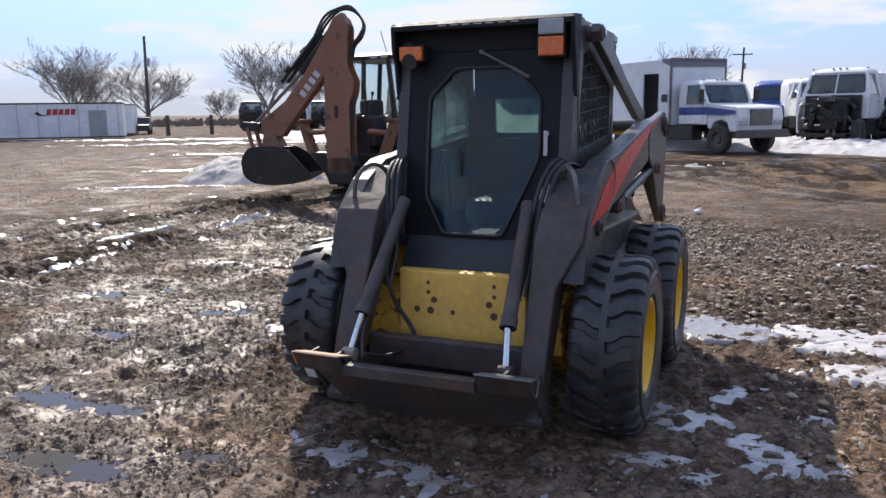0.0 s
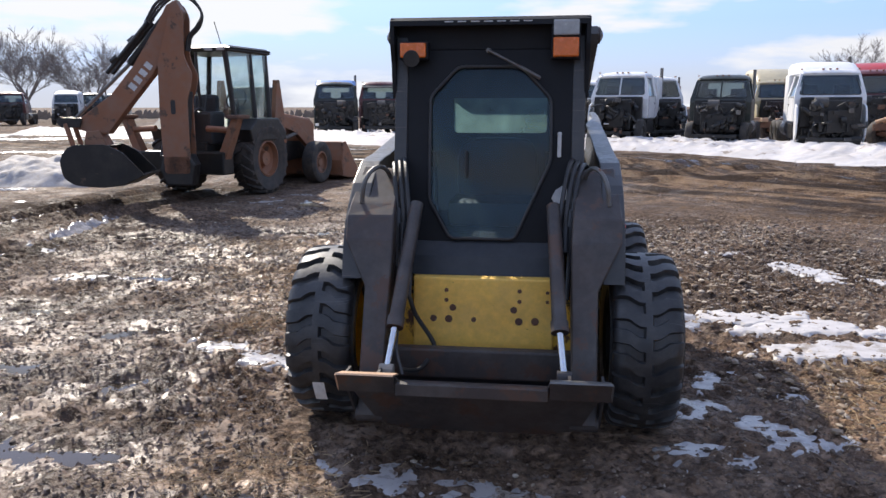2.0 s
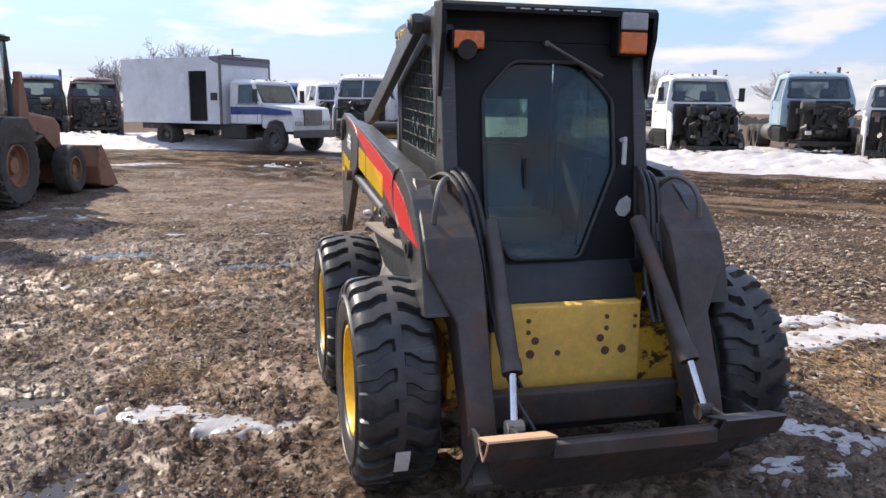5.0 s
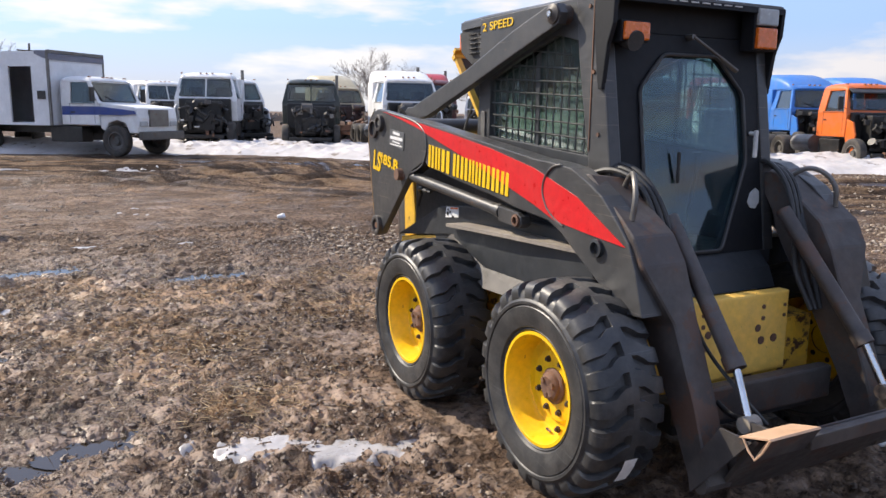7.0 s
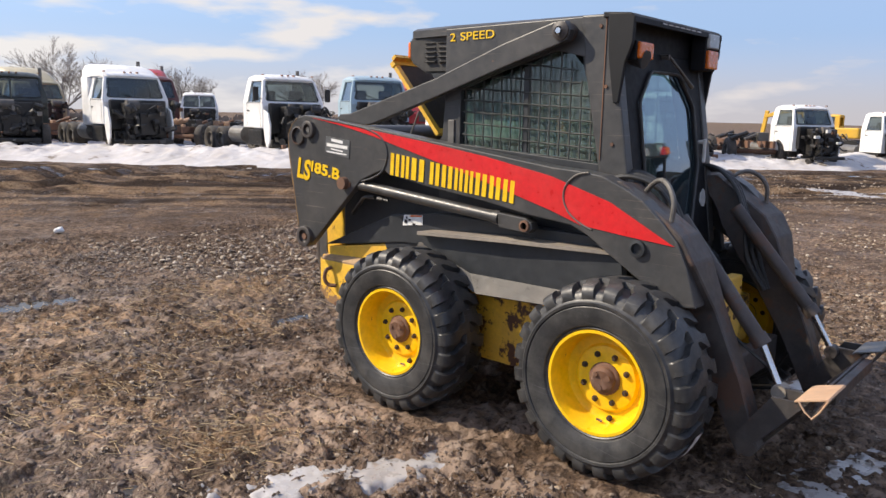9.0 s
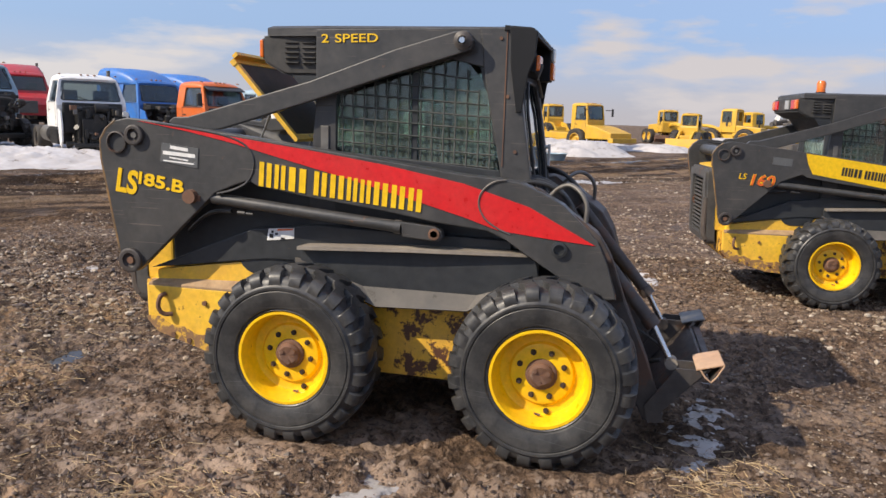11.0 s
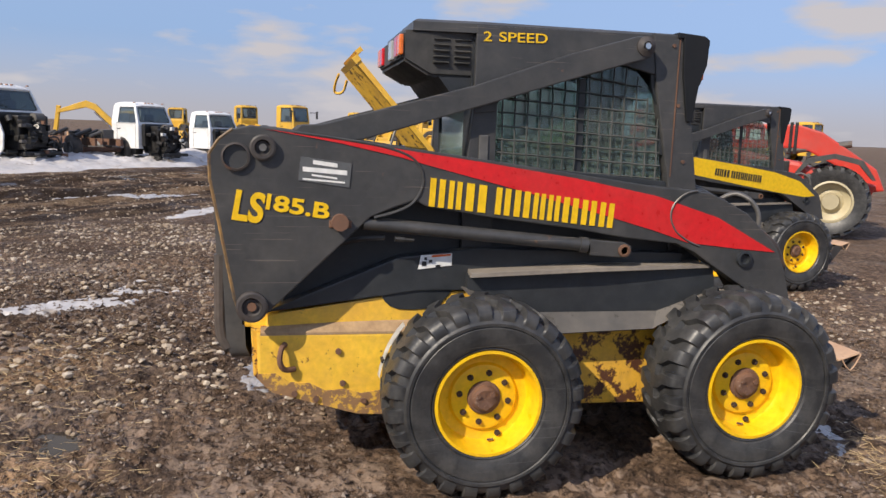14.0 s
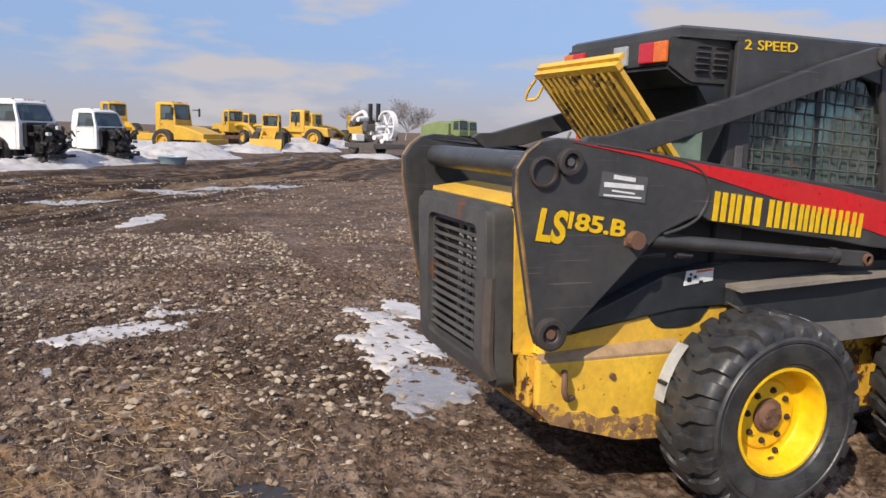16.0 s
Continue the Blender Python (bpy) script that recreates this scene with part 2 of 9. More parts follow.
RUST, MUD, DUST = (0.16, 0.07, 0.035), (0.12, 0.09, 0.065), (0.155, 0.14, 0.125)
M = {
    "charcoal": surface("charcoal_paint", (0.036, 0.037, 0.039), (0.048, 0.048, 0.049), 0.40, wear=(0.13, 0.075, 0.05), wear_amount=0.2, wear_scale=7, scratched=(0.17, 0.14, 0.12), dust=DUST, dust_amount=0.26, blotch=2.0, bump=0.08),
    "black": surface("black_paint", (0.016, 0.019, 0.023), (0.024, 0.027, 0.031), 0.48, wear=(0.07, 0.045, 0.035), wear_amount=0.12, dust=(0.10, 0.10, 0.10), dust_amount=0.18, bump=0.1),
    "worn_black": surface("worn_black_steel", (0.035, 0.032, 0.032), (0.07, 0.05, 0.042), 0.55, wear=(0.085, 0.048, 0.034), wear_amount=0.7, wear_scale=6, dust=DUST, dust_amount=0.4, bump=0.2),
    "wire": surface("dull_painted_wire", (0.055, 0.06, 0.058), (0.09, 0.09, 0.086), 0.85, bump=0.05, spec=0.15),
    "plastic": surface("black_plastic", (0.028, 0.029, 0.03), (0.04, 0.04, 0.04), 0.62, dust=DUST, dust_amount=0.3, bump=0.05),
    "dusty_black": surface("dusty_black_steel", (0.075, 0.07, 0.065), (0.13, 0.115, 0.10), 0.7, bump=0.2, wear=(0.05, 0.045, 0.04), wear_amount=0.4),
    "grey_plastic": surface("grey_plastic", (0.10, 0.10, 0.10), (0.06, 0.06, 0.06), 0.5, dust=DUST, dust_amount=0.3, bump=0.05),
    "slat_grey": surface("dusty_grey_slat", (0.085, 0.082, 0.08), (0.05, 0.048, 0.045), 0.5, bump=0.05, dust=DUST, dust_amount=0.4),
    "worn_edge": surface("worn_painted_edge", (0.05, 0.045, 0.04), (0.34, 0.19, 0.06), 0.6, grain=40, blotch=7, bump=0.2, wear=(0.20, 0.09, 0.04), wear_amount=0.7),
    "rusty_plastic": surface("rust_scuffed_plastic", (0.045, 0.042, 0.040), (0.075, 0.055, 0.045), 0.55, wear=(0.19, 0.075, 0.04), wear_amount=0.62, wear_scale=2.6, dust=DUST, dust_amount=0.3, blotch=4.0, bump=0.08),
    "dirty_yellow": surface("dirty_yellow_paint", (0.74, 0.44, 0.05), (0.52, 0.30, 0.05), 0.5, wear=(0.10, 0.06, 0.03), wear_amount=0.7, wear_scale=12, blotch=6, dust=DUST, dust_amount=0.3, bump=0.08),
    "grate_back": surface("dark_brown_sheet", (0.030, 0.022, 0.015), (0.06, 0.04, 0.022), 0.8, grain=90, blotch=8, bump=0.2),
    "caked_dirt": surface("caked_tan_dirt", (0.40, 0.27, 0.15), (0.24, 0.15, 0.085), 0.85, grain=60, blotch=9, bump=0.4),
    "radiator": surface("pale_radiator", (0.34, 0.33, 0.32), (0.22, 0.21, 0.20), 0.6, bump=0.1),
    # black deepened to carry the shade of the visor recess and cab front
    "flat_black": surface("shaded_black_paint", (0.009, 0.010, 0.012), (0.014, 0.015, 0.018), 0.6, bump=0.05, spec=0.25),
    "scuffed_plastic": surface("scuffed_grey_plastic", (0.052, 0.053, 0.056), (0.072, 0.070, 0.068), 0.5, wear=(0.15, 0.06, 0.03), wear_amount=0.4, wear_scale=2.6, dust=DUST, dust_amount=0.4, bump=0.06),
    "chipped_yellow": surface("chipped_yellow_paint", (0.78, 0.45, 0.04), (0.70, 0.38, 0.045), 0.48, wear=(0.085, 0.035, 0.02), wear_amount=0.85, wear_scale=8, dust=(0.42, 0.24, 0.08), dust_amount=0.5, bump=0.1),
    # base raised to make up for the bounce light missing on the shaded front
    "panel_yellow": surface("dusty_yellow_panel", (0.92, 0.56, 0.11), (0.86, 0.50, 0.10), 0.5, wear=(0.12, 0.055, 0.03), wear_amount=0.22, wear_scale=26, dust=(0.62, 0.42, 0.2), dust_amount=0.3, bump=0.08),
    "hem_rust": surface("rusted_paint_edge", (0.22, 0.12, 0.06), (0.30, 0.17, 0.07), 0.75, grain=45, blotch=8, bump=0.3, wear=(0.62, 0.36, 0.05), wear_amount=0.85, wear_scale=26),
    "yellow": surface("yellow_paint", (0.85, 0.53, 0.05), (0.76, 0.43, 0.05), 0.46, wear=(0.12, 0.05, 0.025), wear_amount=0.38, wear_scale=17, dust=(0.45, 0.25, 0.07), dust_amount=0.55, bump=0.1),
    "rim_yellow": surface("wheel_yellow_paint", (0.90, 0.55, 0.008), (0.84, 0.48, 0.010), 0.36, wear=(0.2, 0.09, 0.03), wear_amount=0.05, wear_scale=14, bump=0.05, dust=(0.4, 0.25, 0.08), dust_amount=0.2),
    "red_film": surface("red_decal", (0.62, 0.012, 0.016), (0.55, 0.015, 0.018), 0.35, bump=0.03, dust=(0.4, 0.1, 0.08), dust_amount=0.15),
    "yellow_film": surface("yellow_decal", (0.80, 0.50, 0.01), (0.74, 0.45, 0.01), 0.4, bump=0.03),
    "grey_film": surface("grey_decal", (0.10, 0.105, 0.11), (0.085, 0.09, 0.095), 0.4, bump=0.02),
    "white_film": surface("white_sticker", (0.75, 0.75, 0.74), (0.6, 0.6, 0.58), 0.55, bump=0.03),
    "orange_film": surface("orange_decal", (0.7, 0.13, 0.02), (0.6, 0.1, 0.02), 0.45, bump=0.02),
    "ink": surface("dark_print", (0.02, 0.02, 0.022), rough=0.5, bump=0),
    "rubber": surface("tyre_rubber", (0.018, 0.019, 0.021), (0.034, 0.034, 0.035), 0.44, scratched=(0.10, 0.10, 0.10), grain=60, bump=0.2, dust=(0.135, 0.128, 0.118), dust_amount=0.42, blotch=5),
    "old_rubber": surface("dusty_tyre_rubber", (0.022, 0.022, 0.022), (0.05, 0.046, 0.042), 0.8, grain=40, bump=0.2, dust=MUD, dust_amount=0.6),
    "hose": surface("hose_rubber", (0.02, 0.02, 0.021), (0.03, 0.03, 0.03), 0.5, bump=0.1, dust=DUST, dust_amount=0.2),
    "steel": surface("bright_steel", (0.72, 0.73, 0.75), (0.6, 0.6, 0.62), 0.22, 1.0, bump=0.03, rough_span=0.1),
    "grey_steel": surface("dull_steel", (0.2, 0.195, 0.185), (0.13, 0.12, 0.11), 0.5, 0.6, wear=RUST, wear_amount=0.4, bump=0.2),
    "rust": surface("rusty_steel", (0.17, 0.085, 0.05), (0.10, 0.055, 0.04), 0.8, grain=50, bump=0.35, wear=(0.24, 0.17, 0.13), wear_amount=0.4),
    "dark_rust": surface("dark_rusty_steel", (0.055, 0.032, 0.022), (0.035, 0.022, 0.017), 0.8, grain=50, bump=0.3),
    "pale_rust": surface("pale_rusty_plate", (0.52, 0.34, 0.22), (0.42, 0.25, 0.15), 0.6, bump=0.2, wear=(0.12, 0.07, 0.045), wear_amount=0.3),
    "ledge": surface("dusty_ledge", (0.30, 0.26, 0.21), (0.19, 0.165, 0.14), 0.7, bump=0.25, wear=(0.06, 0.05, 0.045), wear_amount=0.35),
    "bare": surface("chipped_white_metal", (0.62, 0.62, 0.6), (0.45, 0.45, 0.44), 0.5, bump=0.1),
    "seat": surface("dark_vinyl", (0.025, 0.027, 0.032), rough=0.6, bump=0.1),
    "amber": surface("amber_lens", (0.75, 0.16, 0.012), (0.65, 0.13, 0.01), 0.25, coat=0.4, bump=0.02),
    "dull_amber": surface("weathered_amber_lens", (0.30, 0.12, 0.05), (0.22, 0.10, 0.05), 0.5, bump=0.02),
    "red_lens": surface("red_lens", (0.60, 0.012, 0.02), (0.5, 0.01, 0.015), 0.22, coat=0.4, bump=0.02),
    "clear_lens": surface("clear_lens", (0.42, 0.43, 0.43), (0.3, 0.31, 0.31), 0.2, coat=0.4, bump=0.02),
    # teal film: dust, with the blue-grey haze of reflections in its colour
    "glass": pane("tinted_glass", (0.55, 0.70, 0.76), 0.03, 0.03, 0.13, (0.15, 0.27, 0.34), 2.4),
    "green_glass": pane("greenish_glass", (0.60, 0.73, 0.69), 0.06, 0.05, 0.27, (0.30, 0.39, 0.37)),
    # bright film stands in for the pale light coming through the rear window
    "rear_glass": pane("bright_film_rear_glass", (0.55, 0.70, 0.66), 0.05, 0.08, 0.34, (0.52, 0.66, 0.62)),
    "truck_glass": pane("truck_glass", (0.48, 0.54, 0.53), 0.06, 0.03, 0.14, (0.26, 0.29, 0.28)),
    "clear_glass": pane("clear_cab_glass", (0.86, 0.92, 0.92), 0.04, 0.03, 0.08, (0.5, 0.55, 0.55)),
}

# ---- mesh helpers ----


def part(name, bm, material, parent=None, label="", smooth=None):
    """One mesh object under a thing or a part."""
    bmesh.ops.recalc_face_normals(bm, faces=bm.faces)
    me = bpy.data.meshes.new(name)
    bm.to_mesh(me)
    bm.free()
    if material:
        me.materials.append(M[material] if isinstance(material, str) else material)
    if smooth is not None:
        me.shade_smooth()
        me.set_sharp_from_angle(angle=radians(smooth))
    ob = new(name, me)
    ob.parent = parent
    if label:
        tagged(ob, label)
    return ob


def thing(name, label, category, m=None, group="", kind=""):
    ob = new(name)
    ob.empty_display_size = 0.3
    if m is not None:
        ob.matrix_basis = m
    return tagged(ob, label, category, group, kind)


def box(bm, x0, x1, y0, y1, z0, z1, bevel=0.0):
    got = bmesh.ops.create_cube(bm, size=1.0, matrix=Matrix.Translation(((x0 + x1) / 2, (y0 + y1) / 2, (z0 + z1) / 2)) @ Matrix.Diagonal((abs(x1 - x0), abs(y1 - y0), abs(z1 - z0), 1)))
    if bevel:
        edges = list({e for v in got["verts"] for e in v.link_edges})
        bmesh.ops.bevel(bm, geom=edges, offset=bevel, segments=2, profile=0.6, affect="EDGES")
    return bm


def prism(bm, outline, a0, a1, axis="x", bevel=0.0):
    """A flat outline drawn out along an axis; the outline holds (y, z) for x, (x, z) for y, (x, y) for z."""
    def at(p, a):
        return {"x": (a, p[0], p[1]), "y": (p[0], a, p[1]), "z": (p[0], p[1], a)}[axis]
    one, two = [bm.verts.new(at(p, a0)) for p in outline], [bm.verts.new(at(p, a1)) for p in outline]
    n = len(outline)
    faces = [bm.faces.new(one), bm.faces.new(two[::-1])]
    faces += [bm.faces.new((one[i], two[i], two[(i + 1) % n], one[(i + 1) % n])) for i in range(n)]
    bmesh.ops.recalc_face_normals(bm, faces=faces)
    if bevel:
        edges = list(faces[0].edges) + list(faces[1].edges)
        bmesh.ops.bevel(bm, geom=edges, offset=bevel, segments=2, profile=0.6, affect="EDGES")
    return bm


def ring_of(centre, u, v, r, n):
    return [centre + u * (r * math.cos(2 * math.pi * i / n)) + v * (r * math.sin(2 * math.pi * i / n)) for i in range(n)]


def rod(bm, p0, p1, r0, r1=None, n=16, caps=True):
    p0, p1 = Vector(p0), Vector(p1)
    r1 = r0 if r1 is None else r1
    w = (p1 - p0).normalized()
    u = w.orthogonal().normalized()
    v = w.cross(u)
    a, b = [bm.verts.new(p) for p in ring_of(p0, u, v, r0, n)], [bm.verts.new(p) for p in ring_of(p1, u, v, r1, n)]
    for i in range(n):
        bm.faces.new((a[i], a[(i + 1) % n], b[(i + 1) % n], b[i]))
    if caps:
        bm.faces.new(a[::-1])
        bm.faces.new(b)
    return bm


def spline(points, per=6):
    """Points on a smooth line through the given ones."""
    p = [Vector(q) for q in points]
    p = [2 * p[0] - p[1]] + p + [2 * p[-1] - p[-2]]
    out = []
    for i in range(1, len(p) - 2):
        for k in range(per):
            t = k / per
            out.append(0.5 * (2 * p[i] + (p[i + 1] - p[i - 1]) * t + (2 * p[i - 1] - 5 * p[i] + 4 * p[i + 1] - p[i + 2]) * t * t + (3 * p[i] - p[i - 1] - 3 * p[i + 1] + p[i + 2]) * t ** 3))
    return out + [p[-2]]


def tube(bm, points, r, n=8, per=6, taper=1.0):
    line = spline(points, per) if per > 1 else [Vector(q) for q in points]
    u, last = None, None
    for i, q in enumerate(line):
        w = (line[min(i + 1, len(line) - 1)] - line[max(i - 1, 0)]).normalized()
        u = w.orthogonal().normalized() if u is None else (u - w * u.dot(w)).normalized()
        rr = r * (1 + (taper - 1) * i / (len(line) - 1))
        now = [bm.verts.new(p) for p in ring_of(q, u, w.cross(u), rr, n)]
        if last:
            for k in range(n):
                bm.faces.new((last[k], last[(k + 1) % n], now[(k + 1) % n], now[k]))
        else:
            bm.faces.new(now[::-1])
        last = now
    bm.faces.new(last)
    return bm


def lathe(bm, profile, centre, n=48, axis="x", closed=False):
    """Turns (radius, along) round an axis through centre."""
    c = Vector(centre)
    w, u, v = {"x": (Vector((1, 0, 0)), Vector((0, 1, 0)), Vector((0, 0, 1))), "y": (Vector((0, 1, 0)), Vector((0, 0, 1)), Vector((1, 0, 0))), "z": (Vector((0, 0, 1)), Vector((1, 0, 0)), Vector((0, 1, 0)))}[axis]
    rows = [[bm.verts.new(p) for p in ring_of(c + w * a, u, v, max(r, 1e-4), n)] for r, a in profile]
    pairs = list(zip(rows, rows[1:])) + ([(rows[-1], rows[0])] if closed else [])
    for one, two in pairs:
        for i in range(n):
            bm.faces.new((one[i], one[(i + 1) % n], two[(i + 1) % n], two[i]))
    return bm


def loft(bm, sections):
    """Closed sections of equal corner count, joined one to the next and capped."""
    rows = [[bm.verts.new(p) for p in s] for s in sections]
    n = len(rows[0])
    for a, b in zip(rows, rows[1:]):
        for i in range(n):
            bm.faces.new((a[i], a[(i + 1) % n], b[(i + 1) % n], b[i]))
    bm.faces.new(rows[0][::-1])
    bm.faces.new(rows[-1])
    return bm


def holed(bm, outer, holes, place_at, thick):
    """A sheet with openings: 2D outlines laid into space by place_at(a, b), given a thickness vector."""
    edges, t = [], Vector(thick)
    for loop in [outer] + holes:
        vs = [bm.verts.new(place_at(a, b)) for a, b in loop]
        edges += [bm.edges.new((vs[i], vs[(i + 1) % len(vs)])) for i in range(len(vs))]
    got = bmesh.ops.triangle_fill(bm, use_beauty=True, edges=edges)
    faces = [g for g in got["geom"] if isinstance(g, bmesh.types.BMFace)]
    ext = bmesh.ops.extrude_face_region(bm, geom=faces)
    bmesh.ops.translate(bm, vec=t, verts=[g for g in ext["geom"] if isinstance(g, bmesh.types.BMVert)])
    return bm


def rounded(outline, r, n=4):
    """The outline with its corners rounded off."""
    out, k = [], len(outline)
    for i in range(k):
        a, b, c = Vector(outline[i - 1]), Vector(outline[i]), Vector(outline[(i + 1) % k])
        u, v = (a - b), (c - b)
        d = min(r, u.length * 0.45, v.length * 0.45)
        p, q = b + u.normalized() * d, b + v.normalized() * d
        for j in range(n + 1):
            t = j / n
            out.append(tuple(p * (1 - t) ** 2 + b * 2 * t * (1 - t) + q * t * t))
    return out


def lettering(name, text, size, m, material, parent=None, stretch=1.0, shear=0.0, bold=0.02):
    """Flat raised text, in the built-in font, as a mesh."""
    cu = bpy.data.curves.new(name, "FONT")
    cu.body, cu.size, cu.extrude, cu.shear, cu.offset = text, size, 0.0015, shear, size * bold
    tmp = bpy.data.objects.new(name, cu)
    scene.collection.objects.link(tmp)
    bpy.context.view_layer.update()
    me = bpy.data.meshes.new_from_object(tmp.evaluated_get(bpy.context.evaluated_depsgraph_get()))
    bpy.data.objects.remove(tmp)
    me.transform(m @ Matrix.Diagonal((stretch, 1, 1, 1)))
    me.materials.clear()
    me.materials.append(M[material])
    ob = new(name, me)
    ob.parent = parent
    return ob


B = bmesh.new

# ---- ground ----


def mud_material():
    m = bpy.data.materials.new("wet_mud")
    m.use_nodes = True
    nodes, links = m.node_tree.nodes, m.node_tree.links
    bsdf = nodes["Principled BSDF"]
    tc = nodes.new("ShaderNodeTexCoord")

    def tex(scale, detail=5.0, rough=0.6, stretch=None):
        n = nodes.new("ShaderNodeTexNoise")
        n.inputs["Scale"].default_value, n.inputs["Detail"].default_value, n.inputs["Roughness"].default_value = scale, detail, rough
        if stretch:
            mp = nodes.new("ShaderNodeMapping")
            mp.inputs["Scale"].default_value = stretch
            links.new(tc.outputs["Object"], mp.inputs[0])
            links.new(mp.outputs[0], n.inputs["Vector"])
        else:
            links.new(tc.outputs["Object"], n.inputs["Vector"])
        return n.outputs["Fac"]

    def span(v, a, b, c=0.0, d=1.0):
        n = nodes.new("ShaderNodeMapRange")
        for k, x in (("From Min", a), ("From Max", b), ("To Min", c), ("To Max", d)):
            n.inputs[k].default_value = x
        links.new(v, n.inputs["Value"])
        return n.outputs[0]

    def mixed(f, a, b):
        n = nodes.new("ShaderNodeMix")
        n.data_type = "RGBA"
        links.new(f, n.inputs["Factor"])
        for k, x in (("A", a), ("B", b)):
            if isinstance(x, tuple):
                n.inputs[k].default_value = (*x, 1)
            else:
                links.new(x, n.inputs[k])
        return n.outputs["Result"]

    def attr(name):
        n = nodes.new("ShaderNodeAttribute")
        n.attribute_name = name
        return n.outputs["Fac"]

    def calc(op, a, b):
        n = nodes.new("ShaderNodeMath")
        n.operation = op
        for k, x in enumerate((a, b)):
            if isinstance(x, float):
                n.inputs[k].default_value = x
            else:
                links.new(x, n.inputs[k])
        return n.outputs[0]

    broad, mid, fine, grit = tex(0.45, 4), tex(3.4, 6, 0.68), tex(13, 6, 0.66), tex(80, 4, 0.7)
    crumbs = nodes.new("ShaderNodeTexVoronoi")
    crumbs.inputs["Scale"].default_value = 17.0
    warp = nodes.new("ShaderNodeMix")
    warp.data_type = "VECTOR"
    warp.inputs["Factor"].default_value = 0.06
    jitter = nodes.new("ShaderNodeTexNoise")
    jitter.inputs["Scale"].default_value, jitter.inputs["Detail"].default_value = 11.0, 4.0
    links.new(tc.outputs["Object"], jitter.inputs["Vector"])
    links.new(tc.outputs["Object"], warp.inputs["A"])
    links.new(jitter.outputs["Color"], warp.inputs["B"])
    links.new(warp.outputs["Result"], crumbs.inputs["Vector"])
    crumb = crumbs.outputs["Distance"]
    # trodden stalks: fine streaks lying two ways
    fibres = []
    for turn_ in (0.5, -0.75, 1.9):
        mp, n = nodes.new("ShaderNodeMapping"), nodes.new("ShaderNodeTexNoise")
        mp.inputs["Rotation"].default_value, mp.inputs["Scale"].default_value = (0, 0, turn_), (16, 150, 16)
        n.inputs["Scale"].default_value, n.inputs["Detail"].default_value = 1.0, 2.0
        links.new(warp.outputs["Result"], mp.inputs[0])
        links.new(mp.outputs[0], n.inputs["Vector"])
        fibres.append(n.outputs["Fac"])
    damp = calc("ADD", attr("wet"), span(tex(1.3, 6, 0.66), 0.40, 0.66, -0.35, 0.65))
    matted = calc("ADD", attr("straw"), span(tex(2.4, 6, 0.7), 0.35, 0.68, -0.75, 0.30))
    colour = mixed(span(mid, 0.36, 0.64), (0.143, 0.085, 0.052), (0.323, 0.214, 0.142))
    colour = mixed(span(broad, 0.46, 0.62, 0, 0.5), colour, (0.355, 0.248, 0.173))
    colour = mixed(span(fine, 0.46, 0.60, 0.0, 0.75), colour, (0.058, 0.035, 0.022))
    # creases between crumbs darkened: their shade is put into the colour
    colour = mixed(span(crumb, 0.38, 0.62, 0.0, 0.7), colour, (0.048, 0.029, 0.020))
    colour = mixed(span(grit, 0.58, 0.70, 0.0, 0.6), colour, (0.47, 0.35, 0.26))
    for k, f in enumerate(fibres):
        colour = mixed(span(f, 0.66, 0.71, 0.0, 0.4), colour, (0.424, 0.292, 0.178) if k else (0.053, 0.033, 0.022))
    # trodden smooth and slick between the churned lumps; wet glare is in the pale colour
    slick = calc("MULTIPLY", attr("slick"), span(calc("ADD", tex(2.1, 9, 0.66), calc("MULTIPLY", span(fine, 0.3, 0.7, -0.5, 0.5), 0.22)), 0.50, 0.565))
    lumps = calc("MULTIPLY", attr("slick"), span(slick, 0.0, 0.6, 0.32, 0.0))
    colour = mixed(lumps, colour, (0.085, 0.057, 0.040))
    colour = mixed(calc("MULTIPLY", slick, 0.75), colour, (0.262, 0.194, 0.147))
    colour = mixed(span(damp, 0.25, 0.9, 0.0, 0.2), colour, (0.106, 0.068, 0.047))
    colour = mixed(calc("MULTIPLY", span(matted, 0.1, 0.55, 0.0, 0.6), span(fine, 0.40, 0.58, 0.25, 1.0)), colour, (0.36, 0.215, 0.11))
    # darker mud in the ruts, in far-left bands and at the rear right
    colour = mixed(calc("MULTIPLY", attr("dark_mud"), span(mid, 0.38, 0.52, 0.25, 1.0)), colour, (0.042, 0.027, 0.019))
    # the driven lane: long streaks of dark wet mud, tan ridges and standing films of water
    along, lanes = nodes.new("ShaderNodeCombineXYZ"), nodes.new("ShaderNodeTexNoise")
    links.new(calc("MULTIPLY", attr("lane"), 2.1), along.inputs[0])
    links.new(calc("MULTIPLY", tex(0.22, 3), 5.0), along.inputs[1])
    links.new(calc("MULTIPLY", tex(1.6, 5, 0.7), 1.1), along.inputs[2])
    lanes.inputs["Scale"].default_value, lanes.inputs["Detail"].default_value, lanes.inputs["Roughness"].default_value = 1.0, 6.0, 0.62
    links.new(along.outputs[0], lanes.inputs["Vector"])
    streak = lanes.outputs["Fac"]
    colour = mixed(calc("MULTIPLY", attr("road"), span(streak, 0.52, 0.63, 0.0, 0.7)), colour, (0.27, 0.19, 0.122))
    colour = mixed(calc("MULTIPLY", attr("road"), span(streak, 0.56, 0.46, 0.0, 0.94)), colour, (0.034, 0.024, 0.018))
    film = calc("MULTIPLY", attr("road"), calc("MULTIPLY", span(streak, 0.43, 0.36), span(attr("lane"), -5.2, -3.0)))
